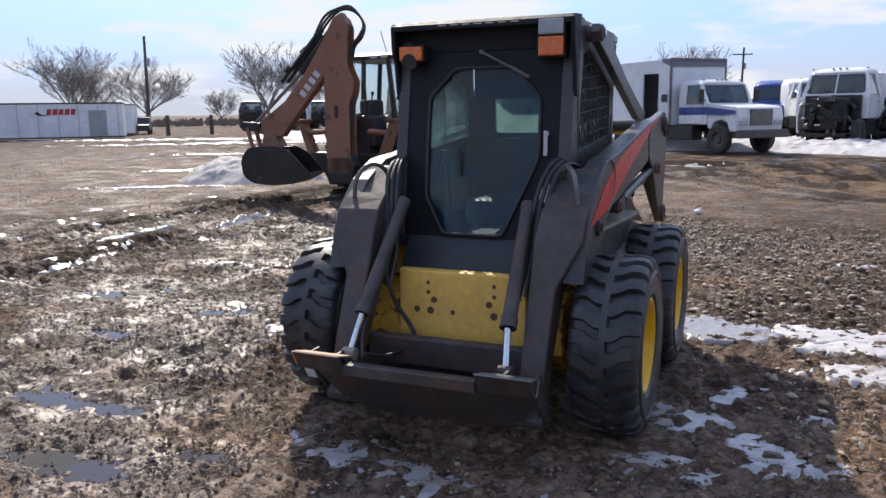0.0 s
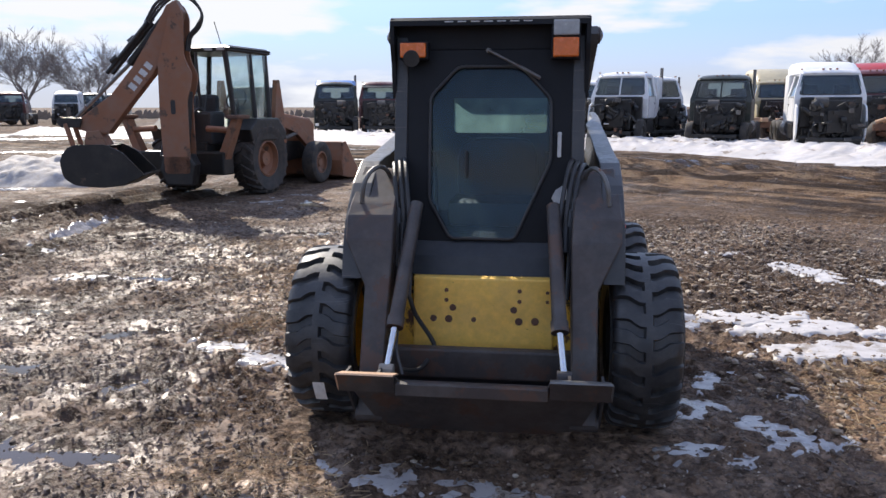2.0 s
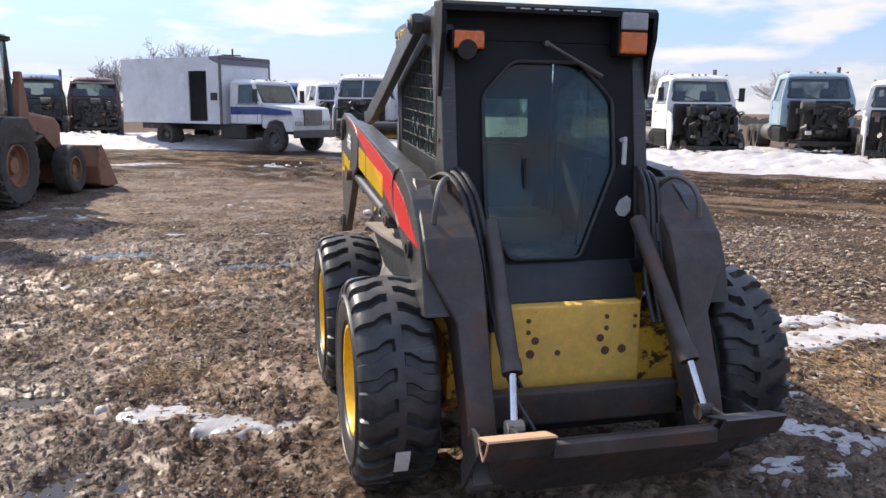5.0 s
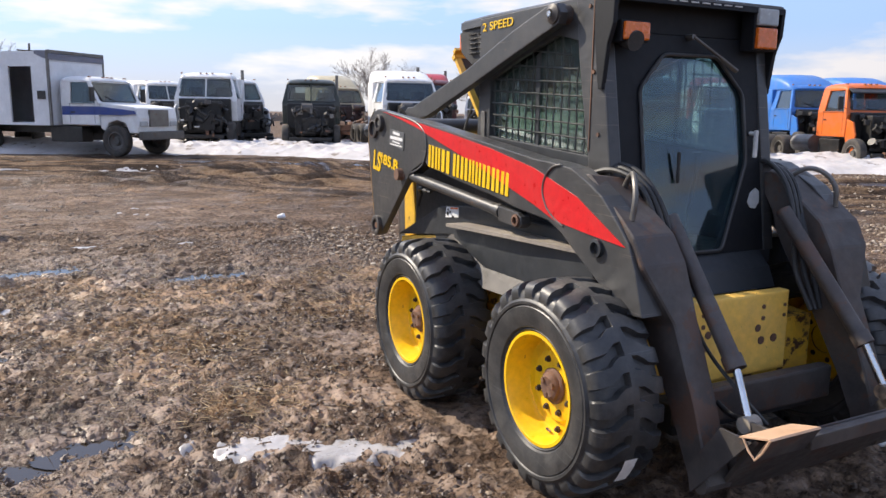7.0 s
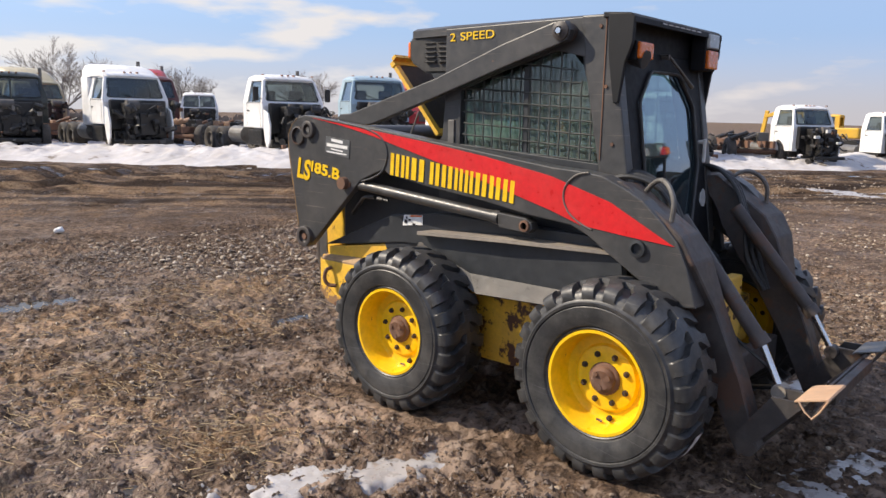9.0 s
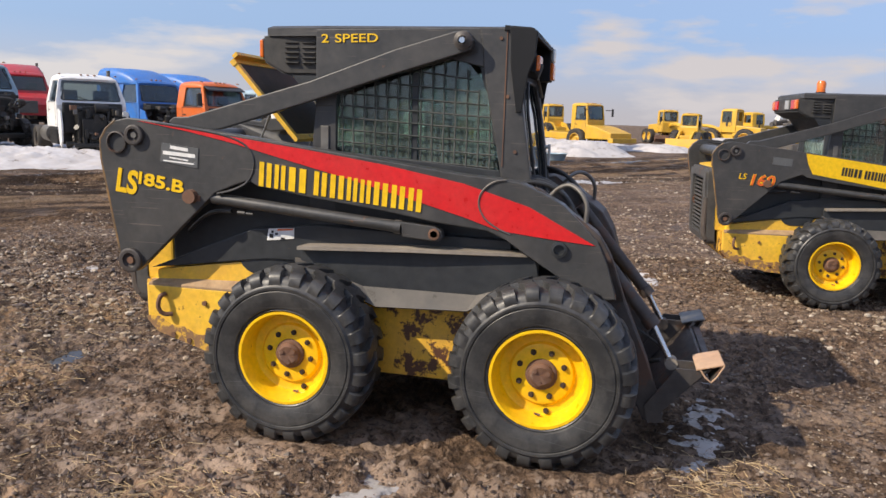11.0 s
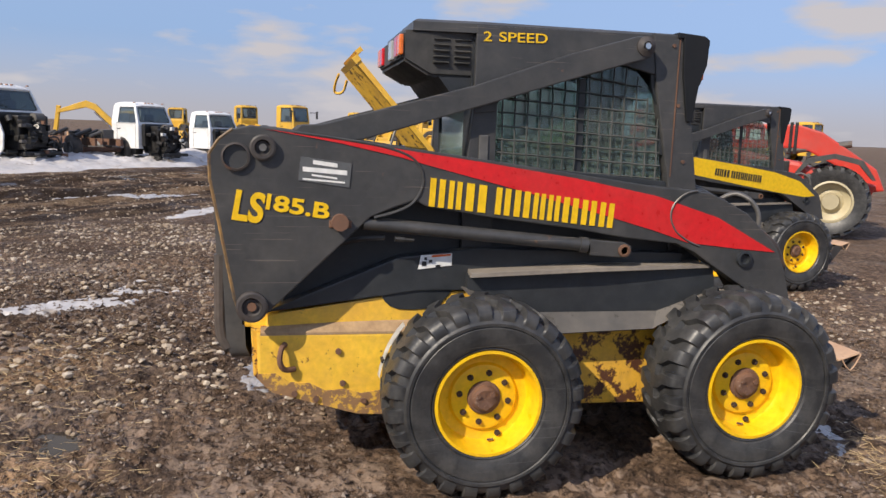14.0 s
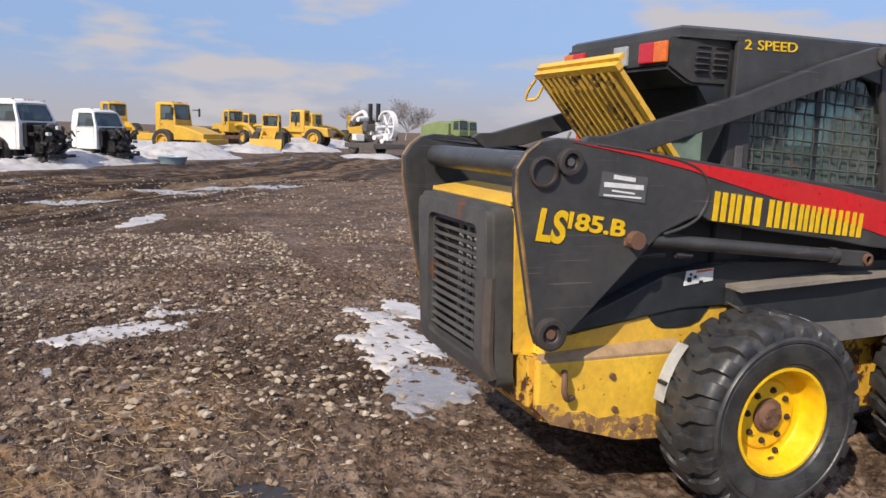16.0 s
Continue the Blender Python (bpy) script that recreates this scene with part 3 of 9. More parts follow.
    colour = mixed(calc("MULTIPLY", attr("field"), span(tex(0.05, 5, 0.7), 0.4, 0.6, 0.4, 1.0)), colour, (0.15, 0.115, 0.092))
    zones = nodes.new("ShaderNodeMix")
    zones.data_type, zones.blend_type = "RGBA", "MULTIPLY"
    zones.inputs["Factor"].default_value = 1.0
    links.new(colour, zones.inputs["A"])
    links.new(span(tex(0.75, 5, 0.62), 0.36, 0.64, 0.74, 1.26), zones.inputs["B"])
    colour = zones.outputs["Result"]
    # pit bottoms coloured dark as well, shade on top of the bump
    pits = tex(30, 4, 0.62)
    colour = mixed(span(pits, 0.46, 0.36, 0.0, 0.85), colour, (0.034, 0.022, 0.016))
    links.new(colour, bsdf.inputs["Base Color"])
    gloss = calc("ADD", span(damp, 0.0, 0.8, 0.8, 0.42), span(fine, 0.3, 0.7, -0.08, 0.14))
    dull = calc("MAXIMUM", calc("SUBTRACT", gloss, calc("MULTIPLY", slick, 0.16)), 0.36)
    links.new(calc("MAXIMUM", calc("SUBTRACT", dull, film), 0.07), bsdf.inputs["Roughness"])
    links.new(calc("MULTIPLY", span(damp, 0.15, 0.75, 0.2, 0.34), span(calc("SUBTRACT", calc("MAXIMUM", calc("MAXIMUM", attr("field"), attr("road")), attr("dark_mud")), film), 0.0, 1.0, 1.0, 0.15)), bsdf.inputs["Specular IOR Level"])
    last = None
    for height, strength, distance in ((streak, 0.9, 0.16), (fine, 1.0, 0.06), (crumb, -0.9, 0.030), (fibres[1], 0.4, 0.008), (pits, 0.9, 0.026), (grit, 0.6, 0.010)):
        bump = nodes.new("ShaderNodeBump")
        bump.inputs["Strength"].default_value, bump.inputs["Distance"].default_value = abs(strength), distance
        amount = calc("MULTIPLY", span(slick, 0.0, 1.0, abs(strength), abs(strength) * 0.28), span(film, 0.0, 0.6, 1.0, 0.06))
        links.new(calc("MULTIPLY", amount, attr("road")) if height == streak else amount, bump.inputs["Strength"])
        bump.invert = strength < 0
        links.new(height, bump.inputs["Height"])
        if last:
            links.new(last, bump.inputs["Normal"])
        last = bump.outputs[0]
    links.new(last, bsdf.inputs["Normal"])
    return m


def value_noise(x, y, seed):
    """Smooth lattice noise of numpy arrays, -1 to 1."""
    xi, yi = np.floor(x).astype(np.int64), np.floor(y).astype(np.int64)
    fx, fy = x - xi, y - yi
    fx, fy = fx * fx * (3 - 2 * fx), fy * fy * (3 - 2 * fy)

    def h(a, b):
        n = (a * 374761393 + b * 668265263 + seed * 974634777) & 0xFFFFFFFF
        n = ((n ^ (n >> 13)) * 1274126177) & 0xFFFFFFFF
        n = n ^ (n >> 16)
        return (n & 0xFFFF) / 32767.5 - 1.0

    top = h(xi, yi) * (1 - fx) + h(xi + 1, yi) * fx
    low = h(xi, yi + 1) * (1 - fx) + h(xi + 1, yi + 1) * fx
    return top * (1 - fy) + low * fy


PUDDLES = [(-2.25, -1.15, 0.34, 0.13), (-1.68, -1.15, 0.18, 0.10), (-1.38, -1.72, 0.30, 0.14), (-2.61, 0.63, 0.14, 0.12), (-3.9, 0.85, 0.30, 0.12), (-3.6, 1.22, 0.28, 0.10), (-2.92, -0.06, 0.24, 0.10), (-0.92, -1.44, 0.16, 0.07),
           (-3.2, 2.3, 0.35, 0.14), (-3.1, 3.4, 0.5, 0.18), (-2.6, 4.9, 0.5, 0.2), (-4.4, 4.4, 0.6, 0.2), (-2.35, 0.75, 0.16, 0.12), (-2.0, -0.3, 0.2, 0.1), (0.0, 2.55, 0.16, 0.1), (-1.3, 4.2, 0.4, 0.16)]
RUTS = [(-6.85, 5.0, 1.53, 0.085, 0.17), (-5.32, 3.0, 1.62, 0.075, 0.18), (-6.1, 4.0, 1.60, 0.03, 0.16), (-7.75, 4.8, 1.45, 0.05, 0.18), (3, 13.3, -0.15, 0.10, 0.3), (2, 15.3, 0.0, 0.10, 0.35), (3, 17.2, -0.12, 0.11, 0.4), (9, 10.5, -0.6, 0.10, 0.35), (12, 9.6, -0.7, 0.10, 0.35), (13, 5.5, -0.8, 0.08, 0.3)]
STRAW = [(-1.9, 1.6, 0.35, 0.4), (-2.3, 2.6, 0.6, 0.5), (-1.6, 0.9, 0.25, 0.2), (-3.9, -0.1, 0.5, 0.35), (-1.0, -1.3, 0.3, 0.16), (-0.5, 2.6, 0.4, 0.3), (-1.5, 3.4, 0.6, 0.4), (-2.6, 3.8, 0.8, 0.6), (0.2, 3.6, 0.5, 0.3), (1.95, -0.2, 0.18, 0.4), (2.3, 0.3, 0.3, 0.2), (1.0, 2.9, 0.5, 0.3), (-1.75, 2.1, 0.5, 0.3), (6, 7, 2.5, 0.5), (3.5, 9.5, 3.0, 0.35), (9, 12, 3.0, 0.4)]


def spots_at(x, y, spots):
    f = np.zeros_like(x)
    for sx, sy, a, b in spots:
        f = np.maximum(f, np.exp(-(((x - sx) / a) ** 2 + ((y - sy) / b) ** 2)))
    return f


def ruts_at(x, y):
    """Depth and nearness of the wheel ruts."""
    h, near = np.zeros_like(x), np.zeros_like(x)
    for ox, oy, ang, depth, wide in RUTS:
        d = -(x - ox) * math.sin(ang) + (y - oy) * math.cos(ang) + 0.16 * value_noise(x * 0.6, y * 0.6, 7)
        along = np.clip(1.3 - np.abs((x - ox) * math.cos(ang) + (y - oy) * math.sin(ang)) / 8.0, 0, 1)
        h += depth * along * (0.75 * np.exp(-((np.abs(d) - wide * 1.6) / (wide * 0.7)) ** 2) - np.exp(-(d / wide) ** 2))
        near = np.maximum(near, along * np.exp(-(d / (wide * 2.6)) ** 2) * min(depth / 0.06, 1))
    return h, near


BANK = [(-30, 36), (-14, 29.5), (-6, 25.5), (0.5, 23.4), (5, 21.0), (7.6, 16.6), (11.6, 12.6), (17, 8.9), (21.5, 6.2), (24.5, 3.6), (28.5, 1.6), (40, -3.5)]


def track_at(x, y):
    """The wet track along the near side of the snow bank: how much of it, and its ruts."""
    best, dist = np.full(np.shape(x), 1e9), np.full(np.shape(x), 1e9)
    for (ax, ay), (bx, by) in zip(BANK, BANK[1:]):
        ux, uy = bx - ax, by - ay
        ln = math.hypot(ux, uy)
        f = np.clip(((x - ax) * ux + (y - ay) * uy) / ln ** 2, 0, 1)
        d = np.hypot(x - ax - f * ux, y - ay - f * uy)
        side = -((x - ax) * uy - (y - ay) * ux) / ln
        closer = d < best
        best, dist = np.where(closer, d, best), np.where(closer, np.sign(side) * d, dist)
    dist = dist + 0.35 * value_noise(x * 0.35, y * 0.35, 31)
    dip = sum(-0.045 * np.exp(-((dist + k) / 0.33) ** 2) + 0.03 * np.exp(-((np.abs(dist + k) - 0.55) / 0.22) ** 2) for k in (1.4, 3.1, 4.6, 6.4, 8.3))
    ruts = sum(np.exp(-((dist + k) / 0.45) ** 2) for k in (0.5, 1.4, 3.1, 4.6, 6.4, 8.3))
    return np.exp(-((dist + 3.8) / 3.0) ** 4), dip, ruts, dist


def ground_height(x, y, clods=1.0):
    x, y = np.asarray(x, float), np.asarray(y, float)
    far = np.hypot(x + 1.0, y)
    near = np.clip(1.6 - far / 22.0, 0.0, 1.0)
    h = 0.022 * value_noise(x * 0.9, y * 0.9, 1)
    rut, rut_near = ruts_at(x, y)
    if clods:
        wx, wy = x + 0.07 * value_noise(x * 6, y * 6, 8), y + 0.07 * value_noise(x * 6, y * 6, 9)
        close = np.clip((x + 7.6) / 0.6, 0, 1) * np.clip((5.6 - x) / 0.6, 0, 1) * np.clip((y + 3.4) / 0.6, 0, 1) * np.clip((7.6 - y) / 0.6, 0, 1)
        lump = 0.34 * np.abs(value_noise(wx * 3.1, wy * 3.1, 2)) + close * (0.42 * np.abs(value_noise(wx * 7.3, wy * 7.3, 3)) + 0.65 * np.abs(value_noise(wx * 14.0, wy * 14.0, 4)) + 0.62 * value_noise(x * 23.0, y * 23.0, 6)) + (1 - close) * 0.6 * np.abs(value_noise(wx * 2.1, wy * 2.1, 10)) - 0.55
        rough = 0.78 + 0.4 * np.clip(value_noise(x * 0.7, y * 0.7, 5) * 1.8 + 0.2, -0.8, 1) + 0.25 * rut_near + 0.55 * np.exp(-((x + 2.3) / 1.7) ** 2 - ((y + 1.0) / 1.5) ** 2)
        h = h + clods * near * rough * 0.037 * lump
    road, road_dip = track_at(x, y)[:2]
    h = h * (1 - 0.25 * road) + road_dip + rut * (near > 0.2) - 0.055 * spots_at(x, y, PUDDLES)
    # firm under the loader's tyres
    for tx, ty, tz in ((-0.733, 0.70, -0.004), (-0.733, -0.478, 0.018), (0.733, 0.70, -0.012), (0.733, -0.478, 0.012)):
        f = np.exp(-(((x - tx) / 0.28) ** 2 + ((y - ty) / 0.32) ** 2))
        h = h * (1 - f) + f * tz
    return h


def axis_steps(fine0, fine1, step, mid0, mid1, mid_step, end):
    a = list(np.arange(fine0, fine1 + 1e-6, step))
    b = [x for x in np.arange(mid0, mid1 + 1e-6, mid_step) if x < fine0 - mid_step * 0.5 or x > fine1 + mid_step * 0.5]
    out, d = [], 0.16
    x0, x1 = min(b), max(b)
    while x0 > -end:
        d = min(d * 1.12, 0.6) if abs(x0) < 45 else d * 1.35
        x0, x1 = x0 - d, x1 + d
        out += [x0, x1]
    return np.array(sorted(a + b + out))


gx, gy = axis_steps(-7.4, 5.4, 0.029, -14, 24, 0.14, 2200), axis_steps(-3.2, 7.4, 0.029, -9, 22, 0.14, 2200)
XX, YY = np.meshgrid(gx, gy)
ZZ = ground_height(XX, YY)
ZZ = np.where(np.hypot(XX, YY) > 90, -0.2, ZZ)
verts = np.stack([XX, YY, ZZ], -1).reshape(-1, 3)
nx, ny = len(gx), len(gy)
ii = (np.arange(ny - 1)[:, None] * nx + np.arange(nx - 1)[None, :]).reshape(-1)
quads = np.stack([ii, ii + 1, ii + nx + 1, ii + nx], -1)
me = bpy.data.meshes.new("ground")
me.vertices.add(len(verts))
me.vertices.foreach_set("co", verts.astype(np.float32).reshape(-1))
me.loops.add(quads.size)
me.loops.foreach_set("vertex_index", quads.astype(np.int32).reshape(-1))
me.polygons.add(len(quads))
me.polygons.foreach_set("loop_start", np.arange(0, quads.size, 4, dtype=np.int32))
me.polygons.foreach_set("loop_total", np.full(len(quads), 4, dtype=np.int32))
me.update(calc_edges=True)
me.shade_smooth()
track = track_at(XX, YY)
tan_bands = 0.75 * np.exp(-((track[3] + 5.5) / 5.0) ** 4) * np.clip(np.sin(track[3] * 1.9 + 0.6) + 0.5 * value_noise(XX * 0.4, YY * 0.4, 77), 0, 1)
wetness = np.clip(0.22 * track[2] + 0.9 * spots_at(XX, YY, [(a, b, c * 2.2, d * 2.2) for a, b, c, d in PUDDLES]) + 0.15 * ruts_at(XX, YY)[1] + 0.42 * np.clip((-0.8 - XX) / 1.5, 0, 1) * np.exp(-(np.hypot(XX, YY) / 5.0) ** 2), 0, 1)
for name, values in (("dark_mud", np.clip(1.3 * track[2] + 1.9 * ruts_at(XX, YY)[1] + 0.9 * np.clip((-5 - XX) / 6, 0, 1) * np.clip(value_noise(XX * 0.06 + 9, YY * 0.4 + XX * 0.12, 79) * 2.4 + 0.6, 0, 1) + 0.5 * np.clip((XX + 0.5) / 2, 0, 1) * np.clip((YY - 0.9) / 0.8, 0, 1) * (np.hypot(XX, YY) < 40), 0, 0.9) * np.clip(0.6 + value_noise(XX * 0.9, YY * 0.9, 78), 0, 1)), ("field", np.clip((np.hypot(XX - 10, YY - 5) - 24) / 24, 0, 1)), ("wet", wetness), ("lane", np.clip(track[3], -14, 6)), ("road", np.exp(-((track[3] + 4.6) / 4.4) ** 4) * (np.hypot(XX, YY) < 60)), ("slick", np.clip(0.3 + 0.7 * np.clip((1.2 - XX) / 2.0, 0, 1) * np.clip((7.5 - YY) / 4.0, 0.3, 1) * np.exp(-(np.hypot(XX, YY) / 10.0) ** 4), 0, 1)), ("straw", np.maximum(tan_bands, spots_at(XX, YY, [(a, b, c * 1.3, d * 1.3) for a, b, c, d in STRAW])))):
    me.attributes.new(name, "FLOAT", "POINT").data.foreach_set("value", values.astype(np.float32).reshape(-1))
M["mud"] = mud_material()
me.materials.append(M["mud"])
ground = tagged(new("ground", me), "wet churned brown mud yard with ruts and gravel", "ground", kind="structure")

# ---- the skid steer loaders ----


def lugged_tyre(radius, width, rim, lugs=24):
    """One moulded tyre: flat walls with a raised ring, and staggered blocks over tread and shoulder."""
    k, w, rr = radius / 0.412, width / 0.304, rim * 0.412
    half = [(rr - 0.004, -0.095, 0), (rr + 0.004, -0.133, 0), (rr + 0.012, -0.139, 0), (rr + 0.017, -0.136, 0), (rr + 0.023, -0.145, 0), (0.262, -0.152, 0), (0.290, -0.156, 0), (0.316, -0.156, 0), (0.321, -0.152, 0), (0.325, -0.158, 0), (0.336, -0.159, 0), (0.341, -0.152, 0),
            (0.346, -0.149, 0.0), (0.351, -0.147, 0.45), (0.366, -0.141, 0.85), (0.377, -0.131, 1.0), (0.382, -0.117, 1.0), (0.385, -0.095, 1.0), (0.386, -0.080, 1.0), (0.387, -0.066, 1.0), (0.388, -0.040, 1.0), (0.388, -0.022, 1.0), (0.388, -0.014, 1.0)]
    profile = half + [(0.388, 0.0, 1.0)] + [(r, -a, c) for r, a, c in half[::-1]]
    steps = (0.0, 0.09, 0.18, 0.235, 0.265, 0.32, 0.41, 0.5, 0.59, 0.68, 0.735, 0.765, 0.82, 0.91)
    theta = np.array([(i + f) for i in range(lugs) for f in steps])
    frac = theta % 1.0
    left = np.interp(frac, (0.18, 0.235, 0.765, 0.82), (0, 1, 1, 0))
    right = np.interp(frac, (0.265, 0.32, 0.68, 0.735), (1, 0, 0, 1))
    rows = []
    for r, a, c in profile:
        mask = np.zeros_like(theta)
        if a < 0.018:
            mask = np.maximum(mask, left)
        if a > -0.018:
            mask = np.maximum(mask, right)
        skew = float(np.interp(abs(a), (0.0, 0.05, 0.082, 0.13, 0.16), (0.0, 0.012, 0.085, 0.10, 0.11)))
        out = float(np.interp(abs(a), (0.115, 0.15), (0.0, 0.75)))
        h = 0.025 * c * mask
        rad, ax = (r + h * (1 - 0.45 * out)) * k, (a + np.sign(a) * h * out * 0.55) * w
        ang = theta * (2 * math.pi / lugs) + skew
        rows.append(np.stack([ax, rad * np.cos(ang), rad * np.sin(ang)], -1))
    n = len(theta)
    co = np.concatenate(rows)
    i = np.arange(n)
    quads = np.concatenate([np.stack([b * n + i, b * n + (i + 1) % n, (b + 1) * n + (i + 1) % n, (b + 1) * n + i], -1) for b in range(len(profile) - 1)])
    me_ = bpy.data.meshes.new("tyre")
    me_.from_pydata(co.tolist(), [], quads.tolist())
    me_.shade_smooth()
    me_.set_sharp_from_angle(angle=radians(38))
    return me_


def wheels(parent, places, radius, width, tyre_mat="rubber", rim_mat="rim_yellow", hub_mat="rust", rim=0.525, bolts=8):
    """Wheels with chunky lugged tyres, dished rims and hubs; a place is (x, y, z, outer side -1 or 1)."""
    k, w = radius / 0.412, width / 0.304
    tyre_mesh = lugged_tyre(radius, width, rim)
    tyre_mesh.materials.append(M[tyre_mat])
    tyre = new("tyre", tyre_mesh)
    rr = rim * 0.412
    bm = B()
    dish = [(rr - 0.006, 0.09), (rr - 0.012, -0.10), (rr + 0.004, -0.128), (rr + 0.004, -0.137), (rr - 0.008, -0.137), (rr - 0.016, -0.120), (rr - 0.022, -0.055), (rr - 0.032, -0.036), (0.160, -0.030), (0.146, -0.032), (0.136, -0.045), (0.122, -0.048), (0.045, -0.048), (0.001, -0.048)]
    lathe(bm, [(r * k, a * w) for r, a in dish], (0, 0, 0), 48)
    rim_ob = part("wheel", bm, rim_mat, None, "", 40)
    bm = B()
    lathe(bm, [(0.070 * k, -0.04 * w), (0.070 * k, -0.056 * w), (0.064 * k, -0.061 * w), (0.056 * k, -0.062 * w), (0.052 * k, -0.074 * w), (0.040 * k, -0.081 * w), (0.001, -0.079 * w)], (0, 0, 0), 22)
    for v in bm.verts:
        v.co.x += 0.006 * noise.noise(v.co * 40)
    for i in range(3):
        a = i * math.tau / 3 + 0.5
        rod(bm, (-0.07 * w, 0.034 * k * math.cos(a), 0.034 * k * math.sin(a)), (-0.087 * w, 0.034 * k * math.cos(a), 0.034 * k * math.sin(a)), 0.011 * k, n=6)
    hub = part("hub", bm, hub_mat, None, "rusty hub flange", 30)
    bm = B()
    box(bm, -0.064 * w, -0.056 * w, -0.034 * k, -0.006 * k, -0.184 * k, -0.176 * k, 0.002)
    slot = part("weld_scar", bm, hub_mat, None)
    bm = B()
    rod(bm, (0, 0, 0), (-0.008, 0, 0), 0.013 * k, n=10)
    rod(bm, (-0.006, 0, 0), (-0.017, 0, 0), 0.008 * k, n=6)
    bmesh.ops.recalc_face_normals(bm, faces=bm.faces)
    bolt_mesh = bpy.data.meshes.new("wheel_bolt")
    bm.to_mesh(bolt_mesh)
    bm.free()
    bolt_mesh.materials.append(M["dark_rust"])
    for n, (x, y, z, side) in enumerate(places):
        if n == 0:
            one = [rim_ob, tyre, hub, slot]
        else:
            one = [new(o.name.split(".")[0], o.data) for o in (rim_ob, tyre, hub, slot)]
        one[0].parent = parent
        one[0].matrix_basis = pose(x, y, z, 13 * n + 5 * x, 0, 180 if side > 0 else 0)
        for o in one[1:]:
            o.parent = one[0]
        for i in range(bolts + 1):
            a, r = (2 * math.pi * (i + 0.3) / bolts, 0.104) if i < bolts else (-1.9, 0.17)
            o = new("wheel_bolt" if i < bolts else "valve", bolt_mesh)
            o.parent = one[0]
            o.matrix_basis = pose((-0.047 if i < bolts else -0.040) * w, r * k * math.cos(a), r * k * math.sin(a))


ARM = [(1.787, 1.262), (1.789, 1.356), (1.753, 1.411), (1.70, 1.452), (1.633, 1.468), (1.547, 1.462), (1.289, 1.432), (1.018, 1.401), (0.722, 1.364), (0.303, 1.313), (-0.068, 1.266),
       (-0.215, 1.257), (-0.326, 1.243), (-0.44, 1.194), (-0.517, 1.153), (-0.61, 1.069), (-0.678, 0.997), (-0.724, 0.898), (-0.77, 0.746), (-0.62, 0.73), (-0.56, 0.80), (-0.44, 0.873), (-0.362, 0.921),
       (-0.271, 0.981), (-0.182, 1.018), (0.068, 1.043), (0.293, 1.079), (0.667, 1.124), (0.941, 1.166), (0.985, 1.19), (1.065, 1.161), (1.164, 1.12), (1.239, 1.047), (1.57, 0.727), (1.595, 0.705), (1.629, 0.695), (1.672, 0.715), (1.697, 0.787)]


def front_y(z):
    """The cab's front leans forward towards its foot."""
    return -0.24 - (1.93 - z) * 0.15


